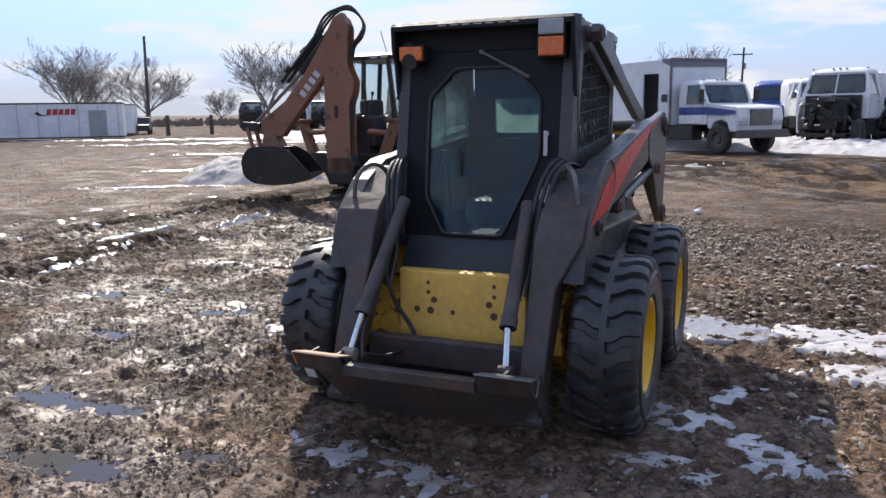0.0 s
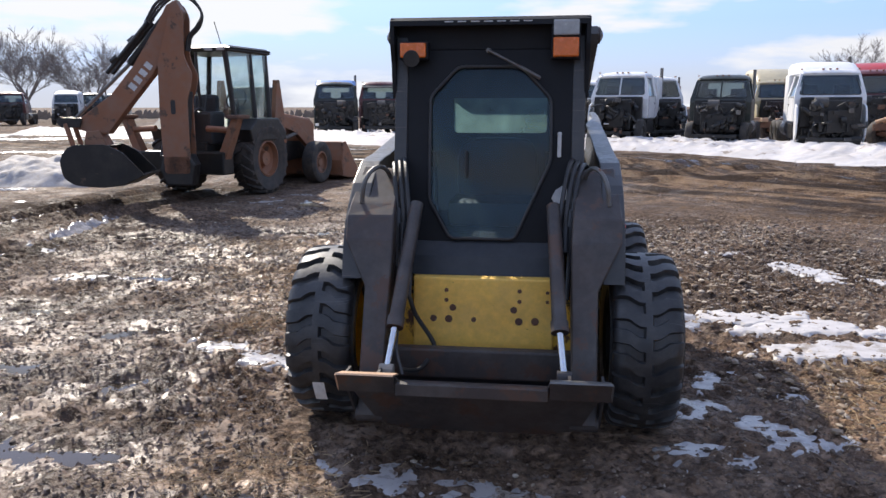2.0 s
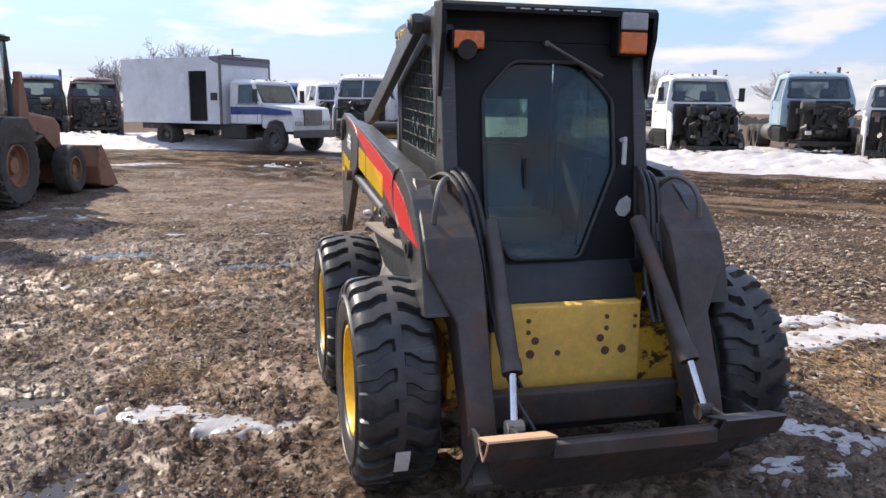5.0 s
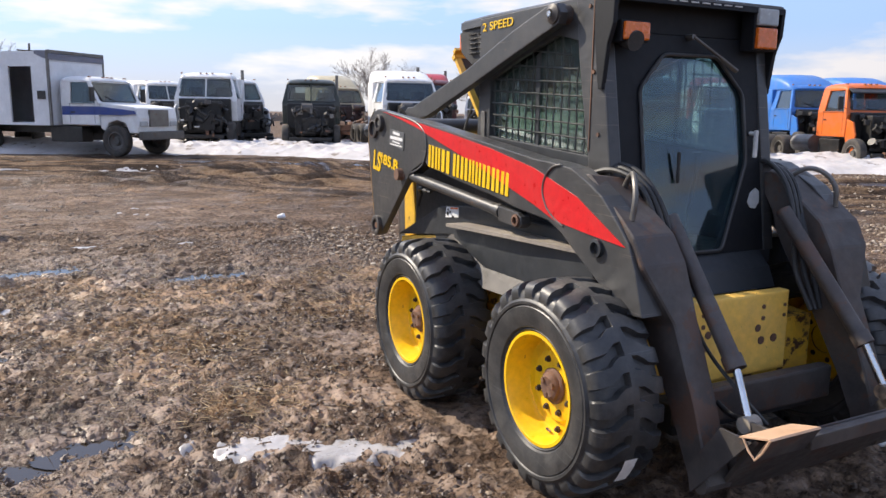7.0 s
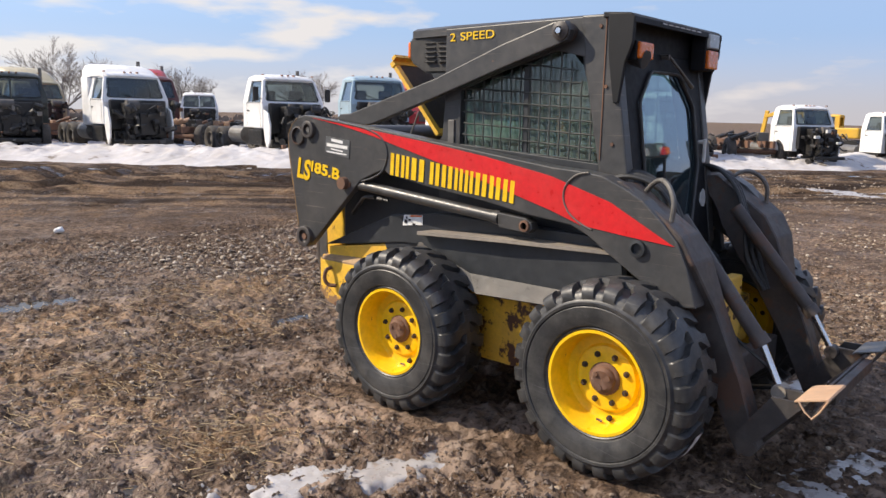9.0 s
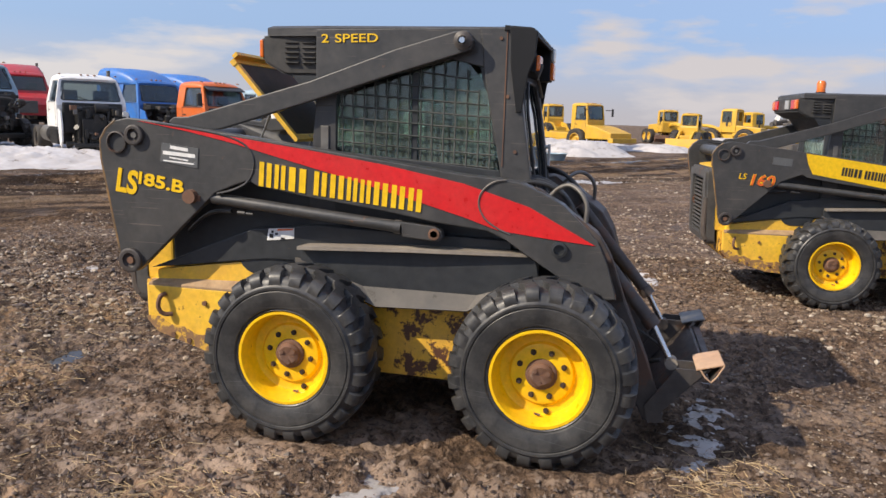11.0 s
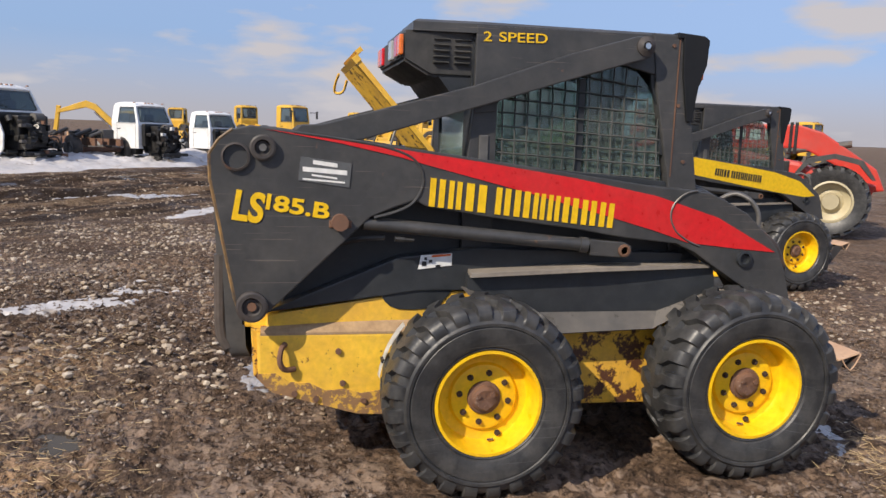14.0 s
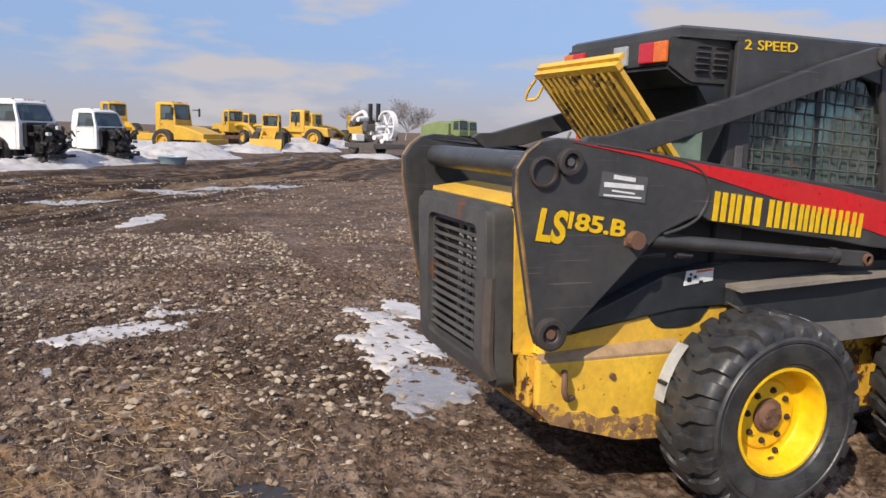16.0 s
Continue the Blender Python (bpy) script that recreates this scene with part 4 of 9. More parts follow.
def skid_steer(root, stripe, door, front_axle=-0.474):
    s1, s2 = (-1, 1)
    wheels(root, [(-0.733, 0.703, 0.402, -1), (-0.733, front_axle, 0.424, -1), (0.733, 0.70, 0.395, 1), (0.733, front_axle - 0.004, 0.418, 1)], 0.412, 0.304)
    # chassis
    bm = B()
    prism(bm, [(1.64, 0.63), (1.63, 0.43), (1.57, 0.365), (1.2, 0.265), (-0.45, 0.245), (-0.60, 0.36), (-0.60, 0.60), (-0.30, 0.63)], -0.5, 0.5, "x", 0.008)
    chassis = part("chassis", bm, "chipped_yellow", root, "scuffed yellow painted steel lower body")
    for s in (s1, s2):
        bm = B()
        prism(bm, [(1.615, 0.62), (1.61, 0.43), (1.55, 0.37), (1.2, 0.265), (0.95, 0.25), (0.95, 0.615)], s * 0.5, s * 0.54, "x", 0.012)
        part("side_plate", bm, "yellow", chassis)
        bm = B()
        prism(bm, [(1.612, 0.45), (1.612, 0.428), (1.552, 0.367), (1.2, 0.262), (0.95, 0.247), (0.95, 0.355), (1.03, 0.34), (1.1, 0.365), (1.18, 0.352), (1.25, 0.375), (1.33, 0.368), (1.4, 0.405), (1.48, 0.41), (1.54, 0.45), (1.58, 0.448)], s * 0.538, s * 0.543, "x", 0.001)
        part("rusted_hem", bm, "hem_rust", chassis, "rusty lower edge")
        bm = B()
        loft(bm, [[(s * 0.50, y, 0.612), (s * 0.5405, y, 0.612), (s * 0.5405, y, 0.6225), (s * 0.50, y, z)] for y, z in ((1.60, 0.64), (1.3, 0.655), (1.1, 0.66), (0.95, 0.662))])
        part("dirt_shelf", bm, "caked_dirt", chassis, "ledge caked with tan dirt")
        # black plate over the yellow: the notch's dark depth is painted, not cut
        bm = B()
        prism(bm, [(1.11, 0.79), (1.085, 0.745), (1.06, 0.722), (1.024, 0.709), (0.95, 0.706), (0.888, 0.711), (0.84, 0.73), (0.79, 0.79)], s * 0.498, s * 0.5055, "x", 0.002)
        part("notch_plate", bm, "black", chassis)
        bm = B()
        prism(bm, [(1.58, 0.63), (1.57, 0.69), (0.95, 0.785), (-0.30, 0.795), (-0.30, 0.63)], s * 0.40, s * 0.50, "x", 0.006)
        part("upper_side", bm, "yellow", chassis)
        bm = B()
        prism(bm, [(1.60, 0.70), (1.03, 0.935), (0.70, 0.975), (-0.28, 0.96), (-0.28, 0.80), (0.95, 0.79)], s * 0.44, s * 0.515, "x", 0.006)
        part("side_cover", bm, "black", chassis)
        bm = B()
        tube(bm, [(s * 0.545, 1.50, 0.575), (s * 0.575, 1.515, 0.56), (s * 0.585, 1.52, 0.51), (s * 0.575, 1.50, 0.475), (s * 0.55, 1.46, 0.47)], 0.012, 8)
        part("tie_hook", bm, "rust", chassis)
        for y, z in ((1.28, 0.54), (1.26, 0.40), (1.37, 0.335), (1.17, 0.32), (1.46, 0.36), (1.04, 0.28)):
            bm = B()
            rod(bm, (s * 0.538, y, z), (s * 0.552, y, z), 0.013, n=8)
            part("bolt", bm, "rust", chassis)
        # fender between the wheels
        bm = B()
        loft(bm, [[(s * 0.46, 0.72, 0.868), (s * 0.625, 0.74, 0.868), (s * 0.625, 0.74, 0.885), (s * 0.46, 0.72, 0.885)], [(s * 0.46, 0.2, 0.898), (s * 0.63, 0.2, 0.893), (s * 0.63, 0.2, 0.91), (s * 0.46, 0.2, 0.915)], [(s * 0.46, -0.37, 0.905), (s * 0.60, -0.37, 0.905), (s * 0.60, -0.37, 0.92), (s * 0.46, -0.37, 0.92)]])
        part("fender_ledge", bm, "ledge", root, "dusty flat fender top")
        bm = B()
        prism(bm, [(0.74, 0.87), (0.74, 0.80), (0.44, 0.70), (0.40, 0.68), (-0.15, 0.69), (-0.42, 0.80), (-0.40, 0.91), (0.2, 0.90)], s * 0.53, s * 0.575, "x", 0.004)
        part("fender_panel", bm, "black", root)
        bm = B()
        loft(bm, [[(s * 0.565, 0.76, 0.82), (s * 0.575, 0.77, 0.82), (s * 0.628, 0.745, 0.795), (s * 0.618, 0.735, 0.795)], [(s * 0.565, 0.42, 0.70), (s * 0.575, 0.42, 0.705), (s * 0.63, 0.34, 0.623), (s * 0.62, 0.34, 0.617)], [(s * 0.565, -0.14, 0.70), (s * 0.575, -0.14, 0.705), (s * 0.63, -0.10, 0.638), (s * 0.62, -0.10, 0.632)], [(s * 0.565, -0.42, 0.80), (s * 0.575, -0.42, 0.805), (s * 0.62, -0.45, 0.81), (s * 0.61, -0.45, 0.805)]])
        part("fender_flare", bm, "dusty_black", root)
    # engine housing between the arms; its front is coloured black for the shade there
    bm = B()
    prism(bm, [(1.52, 0.62), (1.52, 1.20), (1.45, 1.235), (0.86, 1.25), (0.74, 1.20), (0.74, 0.62)], -0.43, 0.43, "x", 0.015)
    engine = part("engine_cover", bm, "black", root)
    bm = B()
    prism(bm, [(1.69, 0.62), (1.69, 1.195), (1.525, 1.215), (1.525, 0.62)], -0.43, 0.43, "x", 0.012)
    part("rear_frame", bm, "yellow", engine, "yellow frame behind the rear door")
    bm = B()
    loft(bm, [[(-0.42, 1.50, 1.237), (0.42, 1.50, 1.237), (0.42, 1.50, 1.25), (-0.42, 1.50, 1.25)], [(-0.42, 1.70, 1.205), (0.42, 1.70, 1.205), (0.42, 1.70, 1.222), (-0.42, 1.70, 1.222)]])
    part("hood_strip", bm, "yellow", engine, "yellow strip of the engine hood")
    # moulded rear door with its grille
    bm = B()
    place_at = lambda a, b: (a, 1.792 - max(0.0, 0.62 - b) * 0.35, b)
    outline = rounded([(-0.43, 0.478), (0.38, 0.478), (0.38, 1.207), (-0.43, 1.207)], 0.06, 5)
    inner = rounded([(-0.295, 0.585), (0.20, 0.585), (0.20, 1.10), (-0.295, 1.10)], 0.025)
    holed(bm, outline, [inner], place_at, (0, -0.10, 0))
    rim_edges = [e for e in bm.edges if len(e.link_faces) == 2 and e.calc_face_angle(0) > 0.8 and min(v.co.y for v in e.verts) > 1.72]
    bmesh.ops.bevel(bm, geom=rim_edges, offset=0.022, segments=4, affect="EDGES")
    door_ob = part("rear_door", bm, "scuffed_plastic", root, "dark grey moulded rear door with scuffed rusty edge", 50)
    # black sheet paints the dark depth behind the slats
    bm = B()
    box(bm, -0.31, 0.22, 1.695, 1.70, 0.56, 1.12)
    part("grille_back", bm, "ink", door_ob)
    for i in range(13):
        bm = B()
        z = 0.615 + i * 0.0372
        prism(bm, [(1.752, z + 0.010), (1.772, z + 0.002), (1.775, z + 0.006), (1.755, z + 0.014)], -0.30, 0.205)
        part("grille_slat", bm, "slat_grey", door_ob)
    for x, half in ((-0.27, 0.016), (-0.205, 0.020), (-0.14, 0.018), (-0.06, 0.012), (0.03, 0.010)):
        bm = B()
        box(bm, x - half, x + half, 1.702, 1.715, 0.60, 1.09)
        part("radiator_fin", bm, "radiator", door_ob, "pale radiator core behind the slats")
    bm = B()
    tube(bm, [(-0.403, 1.735, 0.53), (-0.4015, 1.7635, 0.62), (-0.4015, 1.7635, 0.93)], 0.030, 12)
    part("door_corner", bm, "rusty_plastic", door_ob, "rounded door edge scuffed to rust")
    for z in (0.78, 0.98):
        bm = B()
        box(bm, 0.378, 0.40, 1.70, 1.76, z - 0.03, z + 0.03, 0.006)
        part("door_hinge", bm, "worn_black", door_ob)
    # lift arms
    for s in (s1, s2):
        bm = B()
        prism(bm, ARM, s * 0.535, s * 0.632, "x", 0.006)
        edge = B()
        for v in bm.verts:  # the tower at the rear is a thin plate
            if v.co.y > 1.2 and abs(v.co.x) < 0.58:
                v.co.x += s * 0.055
        back_edge = ARM[-2:] + ARM[:4]
        for a, b in zip(back_edge, back_edge[1:]):
            rod(edge, (s * 0.627, a[0] - 0.002, a[1]), (s * 0.627, b[0] - 0.002, b[1]), 0.0075, n=6)
        arm = part("lift_arm", bm, "charcoal", root, "charcoal painted steel lift arm" + (" with " + stripe + " band" if s < 0 else ""))
        part("worn_edge", edge, "worn_edge", arm, "paint worn to rust and yellow primer")
        bm = B()
        loft(bm, [[(s * 0.60, -0.40, 1.225), (s * 0.60, -0.30, 1.22), (s * 0.42, -0.30, 1.20), (s * 0.42, -0.40, 1.205)],
                  [(s * 0.615, -0.62, 1.075), (s * 0.615, -0.42, 1.03), (s * 0.41, -0.42, 1.03), (s * 0.41, -0.60, 1.07)],
                  [(s * 0.620, -0.69, 1.02), (s * 0.620, -0.45, 0.95), (s * 0.405, -0.45, 0.95), (s * 0.405, -0.67, 1.02)],
                  [(s * 0.615, -0.745, 0.92), (s * 0.615, -0.52, 0.85), (s * 0.40, -0.52, 0.85), (s * 0.40, -0.735, 0.92)],
                  [(s * 0.515, -0.81, 0.72), (s * 0.515, -0.64, 0.68), (s * 0.40, -0.64, 0.68), (s * 0.40, -0.81, 0.72)],
                  [(s * 0.512, -0.93, 0.45), (s * 0.512, -0.80, 0.42), (s * 0.405, -0.80, 0.42), (s * 0.405, -0.93, 0.45)],
                  [(s * 0.512, -1.02, 0.19), (s * 0.512, -0.93, 0.16), (s * 0.405, -0.93, 0.16), (s * 0.405, -1.02, 0.19)]])
        bmesh.ops.bevel(bm, geom=list(bm.edges), offset=0.006, segments=1, affect="EDGES")
        part("arm_leg", bm, "worn_black", arm, "worn dark steel lower leg with rust patches")
        bm = B()
        rod(bm, (s * 0.40, -0.98, 0.19), (s * 0.52, -0.98, 0.19), 0.035, n=16)
        part("foot_pin", bm, "worn_black", arm)
        for y, z, r in ((1.629, 0.758, 0.062), (1.586, 1.385, 0.050)):
            bm = B()
            lathe(bm, [(r, s * 0.628), (r, s * 0.655), (r * 0.86, s * 0.658), (r * 0.62, s * 0.658), (r * 0.58, s * 0.645), (r * 0.5, s * 0.64), (r * 0.001, s * 0.64)], (0, y, z), 28)
            boss = part("pivot_boss", bm, "worn_black", arm)
            bm = B()
            rod(bm, (s * 0.635, y, z), (s * 0.65, y, z), r * 0.3, n=8)
            part("pin", bm, "rust" if z < 1 else "grey_steel", boss)
        bm = B()
        lathe(bm, [(0.055, s * 0.628), (0.055, s * 0.647), (0.047, s * 0.649), (0.045, s * 0.628)], (0, 1.688, 1.347), 28)
        part("ring", bm, "worn_black", arm)
        bm = B()
        lathe(bm, [(0.036, s * 0.628), (0.036, s * 0.648), (0.024, s * 0.65), (0.022, s * 0.633), (0.001, s * 0.633)], (0, -0.51, 0.955), 24)
        part("hole_collar", bm, "black", arm)
        bm = B()
        rod(bm, (s * 0.60, 1.287, 1.098), (s * 0.665, 1.287, 1.098), 0.036, 0.034, 12)
        box(bm, s * 0.633 - 0.004, s * 0.633 + 0.012, 1.24, 1.33, 1.075, 1.105, 0.004)
        part("link_pin", bm, "rust", arm, "rusty pin with a worn retainer")
        bm = B()
        pts = [(s * 0.46, -0.44, 1.17), (s * 0.475, -0.485, 1.215), (s * 0.50, -0.535, 1.232), (s * 0.535, -0.585, 1.205), (s * 0.555, -0.616, 1.149), (s * 0.565, -0.616, 1.07)]
        tube(bm, pts, 0.011, 10)
        part("hose_guard", bm, "grey_steel", arm, "bent round-bar hose guard")
        # lift cylinder
        bm = B()
        rod(bm, (s * 0.60, 1.19, 1.092), (s * 0.60, 0.25, 1.008), 0.028, n=20)
        rod(bm, (s * 0.60, 0.26, 1.009), (s * 0.60, 0.225, 1.006), 0.034, n=20)
        cyl = part("lift_cylinder", bm, "charcoal", root, "", 40)
        bm = B()
        prism(bm, [(0.225, 1.035), (0.06, 1.022), (0.03, 1.005), (0.022, 0.975), (0.045, 0.953), (0.215, 0.965)], s * 0.575, s * 0.628, "x", 0.005)
        part("clevis", bm, "charcoal", cyl)
        bm = B()
        lathe(bm, [(0.027, s * 0.62), (0.027, s * 0.638), (0.017, s * 0.64), (0.016, s * 0.628), (0.001, s * 0.628)], (0, 0.063, 0.987), 18)
        part("pin", bm, "rust", cyl)
        bm = B()
        rod(bm, (s * 0.595, 1.06, 1.028), (s * 0.595, 1.02, 1.025), 0.012, n=8)
        rod(bm, (s * 0.595, 1.02, 1.025), (s * 0.595, 0.98, 1.022), 0.008, n=8)
        tube(bm, [(s * 0.58, 1.10, 1.03), (s * 0.56, 1.2, 1.02), (s * 0.50, 1.3, 0.98), (s * 0.47, 1.4, 0.9)], 0.011, 8)
        part("cylinder_hose", bm, "hose", cyl)
        # upper link
        bm = B()
        prism(bm, [(1.47, 1.455), (1.44, 1.478), (1.36, 1.482), (0.716, 1.668), (0.297, 1.820), (0.02, 1.902), (-0.04, 1.905), (-0.07, 1.865), (-0.055, 1.82), (0.0, 1.802), (0.297, 1.71), (0.689, 1.582), (1.19, 1.425), (1.40, 1.40)], s * 0.485, s * 0.528, "x", 0.006)
        link = part("upper_link", bm, "charcoal", root)
        bm = B()
        lathe(bm, [(0.042, s * 0.45), (0.042, s * 0.536), (0.033, s * 0.54), (0.02, s * 0.548), (0.018, s * 0.54), (0.001, s * 0.54)], (0, -0.02, 1.862), 24)
        bossu = part("link_boss", bm, "worn_black", link, "", 40)
        bm = B()
        rod(bm, (s * 0.54, -0.02, 1.862), (s * 0.552, -0.02, 1.862), 0.014, n=6)
        part("bolt", bm, "steel", bossu)
    bm = B()
    rod(bm, (-0.54, 1.64, 1.362), (0.54, 1.64, 1.362), 0.052, n=24)
    part("cross_tube", bm, "charcoal", root, "", 40)
    # cab frame
    bm = B()
    roof = [(-0.450, -0.24), (0.450, -0.24), (0.450, 0.70), (0.42, 0.98), (-0.42, 0.98), (-0.450, 0.70)]
    loft(bm, [[(x, y, 1.885) for x, y in roof], [(x, y, 1.922) for x, y in roof], [(x * 0.96, y + (0.02 if y < 0 else -0.02), 1.934) for x, y in roof]])
    cab = part("cab", bm, "charcoal", root, "charcoal steel operator cab")
    bm = B()
    for x in (-0.15, -0.05, 0.05, 0.15):
        box(bm, x - 0.012, x + 0.012, 0.05, 0.62, 1.934, 1.942, 0.003)
    part("roof_rib", bm, "charcoal", cab)
    for s in (s1, s2):
        bm = B()
        prism(bm, [(-0.085, 1.93), (-0.238, 1.928), (-0.348, 1.257), (-0.40, 0.86), (-0.24, 0.86), (-0.206, 1.264), (-0.115, 1.70)], s * 0.40, s * 0.462, "x", 0.008)
        post = part("front_post", bm, "charcoal", cab)
        bm = B()
        for y, z in ((-0.185, 1.88), (-0.225, 1.62), (-0.27, 1.37)):
            rod(bm, (s * 0.46, y, z), (s * 0.468, y, z), 0.009, n=6)
        box(bm, s * 0.462 - 0.0, s * 0.466, -0.215, -0.21, 1.30, 1.92)
        part("post_bolts", bm, "rust", post)
        bm = B()
        prism(bm, [(0.712, 1.915), (-0.09, 1.925), (-0.11, 1.75), (0.041, 1.785), (0.35, 1.70), (0.604, 1.612), (0.62, 1.56), (0.715, 1.55)], s * 0.43, s * 0.455, "x", 0.004)
        part("side_panel", bm, "charcoal", cab)
        bm = B()
        prism(bm, [(0.61, 1.60), (0.715, 1.56), (0.745, 1.20), (0.745, 0.85), (0.61, 0.85)], s * 0.42, s * 0.452, "x", 0.004)
        part("rear_post", bm, "charcoal", cab)
        bm = B()
        box(bm, s * 0.451, s * 0.460, 0.645, 0.685, 1.27, 1.46, 0.003)
        part("post_plate", bm, "grey_steel", cab)
        bm = B()
        prism(bm, [(0.62, 1.34), (0.62, 0.90), (-0.36, 0.90), (-0.20, 1.28)], s * 0.425, s * 0.45, "x", 0.004)
        part("lower_panel", bm, "black", cab)
        bm = B()
        prism(bm, [(-0.09, 1.77), (-0.20, 1.76), (-0.2, 1.4), (-0.165, 1.4), (-0.14, 1.60), (-0.10, 1.70)], s * 0.425, s * 0.445, "x")
        part("gusset", bm, "black", cab)
        # wire mesh side guard
        bm = B()
        top = lambda y: 1.79 - max(0.0, y - 0.03) * 0.31
        low = lambda y: 1.27 + (y + 0.2) * 0.085
        y, row = -0.15, 0
        while y < 0.60:
            zt = min(top(y), 1.60 + (y + 0.125) * 1.6 if y < 0.03 else 9)
            count = max(2, round((zt - low(y)) / 0.058))
            bend = [(s * (0.440 + 0.003 * (-1) ** (k + row)), y + 0.006 * k / count + 0.0012 * math.sin(5 * k + row), low(y) + (zt - low(y)) * k / count) for k in range(count + 1)]
            tube(bm, bend, 0.0042, 5, 1)
            y, row = y + 0.056, row + 1
        z, row = 1.31, 1
        while z < 1.77:
            y1 = min(0.60, 0.03 + (1.79 - z) / 0.31)
            y0 = -0.17 if z < 1.6 else -0.125 + (z - 1.60) / 1.6
            count = max(2, round((y1 - y0) / 0.056))
            bend = [(s * (0.440 + 0.003 * (-1) ** (k + row)), y0 + (y1 - y0) * k / count, z - 0.02 + 0.04 * k / count + 0.0012 * math.sin(4 * k + row)) for k in range(count + 1)]
            tube(bm, bend, 0.0042, 5, 1)
            z, row = z + 0.058, row + 1
        part("mesh_guard", bm, "wire", cab, "woven wire side guard")
        bm = B()
        prism(bm, [(0.60, 1.60), (0.61, 1.33), (-0.19, 1.27), (-0.115, 1.68), (-0.02, 1.78), (0.06, 1.78)], s * 0.418, s * 0.422)
        part("side_pane", bm, "green_glass", cab).visible_shadow = False
        bm = B()
        prism(bm, [(0.235, 1.305), (0.205, 1.302), (0.205, 1.725), (0.235, 1.715)], s * 0.4235, s * 0.432, "x", 0.002)
        part("window_bar", bm, "black", cab)
    # rear light box
    bm = B()
    loft(bm, [[(-0.40, 0.70, 1.70), (0.40, 0.70, 1.70), (0.42, 0.70, 1.90), (-0.42, 0.70, 1.90)], [(-0.40, 0.90, 1.70), (0.40, 0.90, 1.70), (0.42, 0.90, 1.896), (-0.42, 0.90, 1.896)], [(-0.40, 1.02, 1.765), (0.40, 1.02, 1.765), (0.41, 1.02, 1.885), (-0.41, 1.02, 1.885)]])
    bmesh.ops.bevel(bm, geom=list(bm.edges), offset=0.012, segments=2, affect="EDGES")
    lightbox = part("rear_light_box", bm, "plastic", cab, "black rear light housing with louvres")
    bm = B()
    prism(bm, [(0.70, 1.70), (0.86, 1.70), (0.78, 1.60), (0.70, 1.56)], -0.40, 0.40)
    part("box_support", bm, "black", lightbox)
    for x0, x1, mat_name in ((-0.40, -0.32, "amber"), (-0.318, -0.22, "red_lens"), (-0.13, -0.03, "clear_lens"), (0.218, 0.316, "red_lens"), (0.318, 0.40, "amber")):
        bm = B()
        box(bm, x0, x1, 1.015, 1.034, 1.785, 1.87, 0.006)
        part("lamp_lens", bm, mat_name, lightbox)
    for s in (s1, s2):
        for col in (0.765, 0.855):
            for i in range(5):
                bm = B()
                z = 1.755 + i * 0.024
                loft(bm, [[(s * 0.405, col - 0.035, z), (s * 0.405, col + 0.035, z), (s * 0.405, col + 0.035, z + 0.012), (s * 0.405, col - 0.035, z + 0.012)], [(s * 0.421, col - 0.033, z), (s * 0.421, col + 0.033, z), (s * 0.424, col + 0.033, z + 0.004), (s * 0.424, col - 0.033, z + 0.004)]])
                part("louvre", bm, "plastic", lightbox)
    # front of the cab
    if door:
        bm = B()
        octo = rounded([(-0.285, 1.558), (-0.150, 1.70), (0.155, 1.70), (0.300, 1.545), (0.305, 1.255), (0.135, 0.875), (-0.180, 0.875), (-0.285, 1.06)], 0.03)
        holed(bm, [(-0.40, 0.86), (0.40, 0.86), (0.40, 1.78), (-0.40, 1.78)], [octo], lambda a, b: (a, front_y(b) + 0.005, b), (0, 0.03, 0))
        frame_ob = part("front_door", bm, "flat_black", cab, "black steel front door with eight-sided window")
        bm = B()
        ring = [Vector((a, front_y(b) - 0.004, b)) for a, b in octo]
        tube(bm, [tuple(p) for p in ring + ring[:1]], 0.008, 8, 1)
        part("window_seal", bm, "hose", frame_ob)
        bm = B()
        vs = [bm.verts.new((a, front_y(b) + 0.012, b)) for a, b in octo]
        bm.faces.new(vs)
        part("door_pane", bm, "glass", frame_ob).visible_shadow = False
        bm = B()
        rod(bm, (-0.005, front_y(1.775) - 0.035, 1.775), (0.245, front_y(1.64) - 0.03, 1.645), 0.007, n=8)
        rod(bm, (-0.005, front_y(1.775) - 0.035, 1.775), (-0.005, front_y(1.775) + 0.01, 1.775), 0.012, n=8)
        rod(bm, (0.15, front_y(1.70) - 0.028, 1.695), (0.245, front_y(1.64) - 0.024, 1.643), 0.010, n=6)
        part("wiper", bm, "grey_steel", frame_ob, "grey wiper arm")
        bm = B()
        box(bm, 0.333, 0.352, front_y(1.33) - 0.035, front_y(1.33) - 0.02, 1.27, 1.39, 0.005)
        rod(bm, (0.342, front_y(1.37), 1.375), (0.342, front_y(1.37) - 0.03, 1.375), 0.01, n=8)
        part("door_handle", bm, "bare", frame_ob, "pale metal door handle")
        bm = B()
        chip = [(0.31, 1.075), (0.33, 1.115), (0.365, 1.135), (0.385, 1.12), (0.38, 1.07), (0.355, 1.045), (0.325, 1.05)]
        prism(bm, [(a, b) for a, b in chip], 0, 0.004, "y")
        for v in bm.verts:
            v.co.y += front_y(v.co.z) - 0.0
        part("paint_chip", bm, "bare", frame_ob, "patch of bare chipped paint")
        bm = B()
        box(bm, -0.11, -0.095, front_y(1.0) + 0.02, front_y(1.0) + 0.03, 1.17, 1.30, 0.004)
        part("inner_handle", bm, "ink", frame_ob)
    # visor over the front, the shade in its recess put into the black
    bm = B()
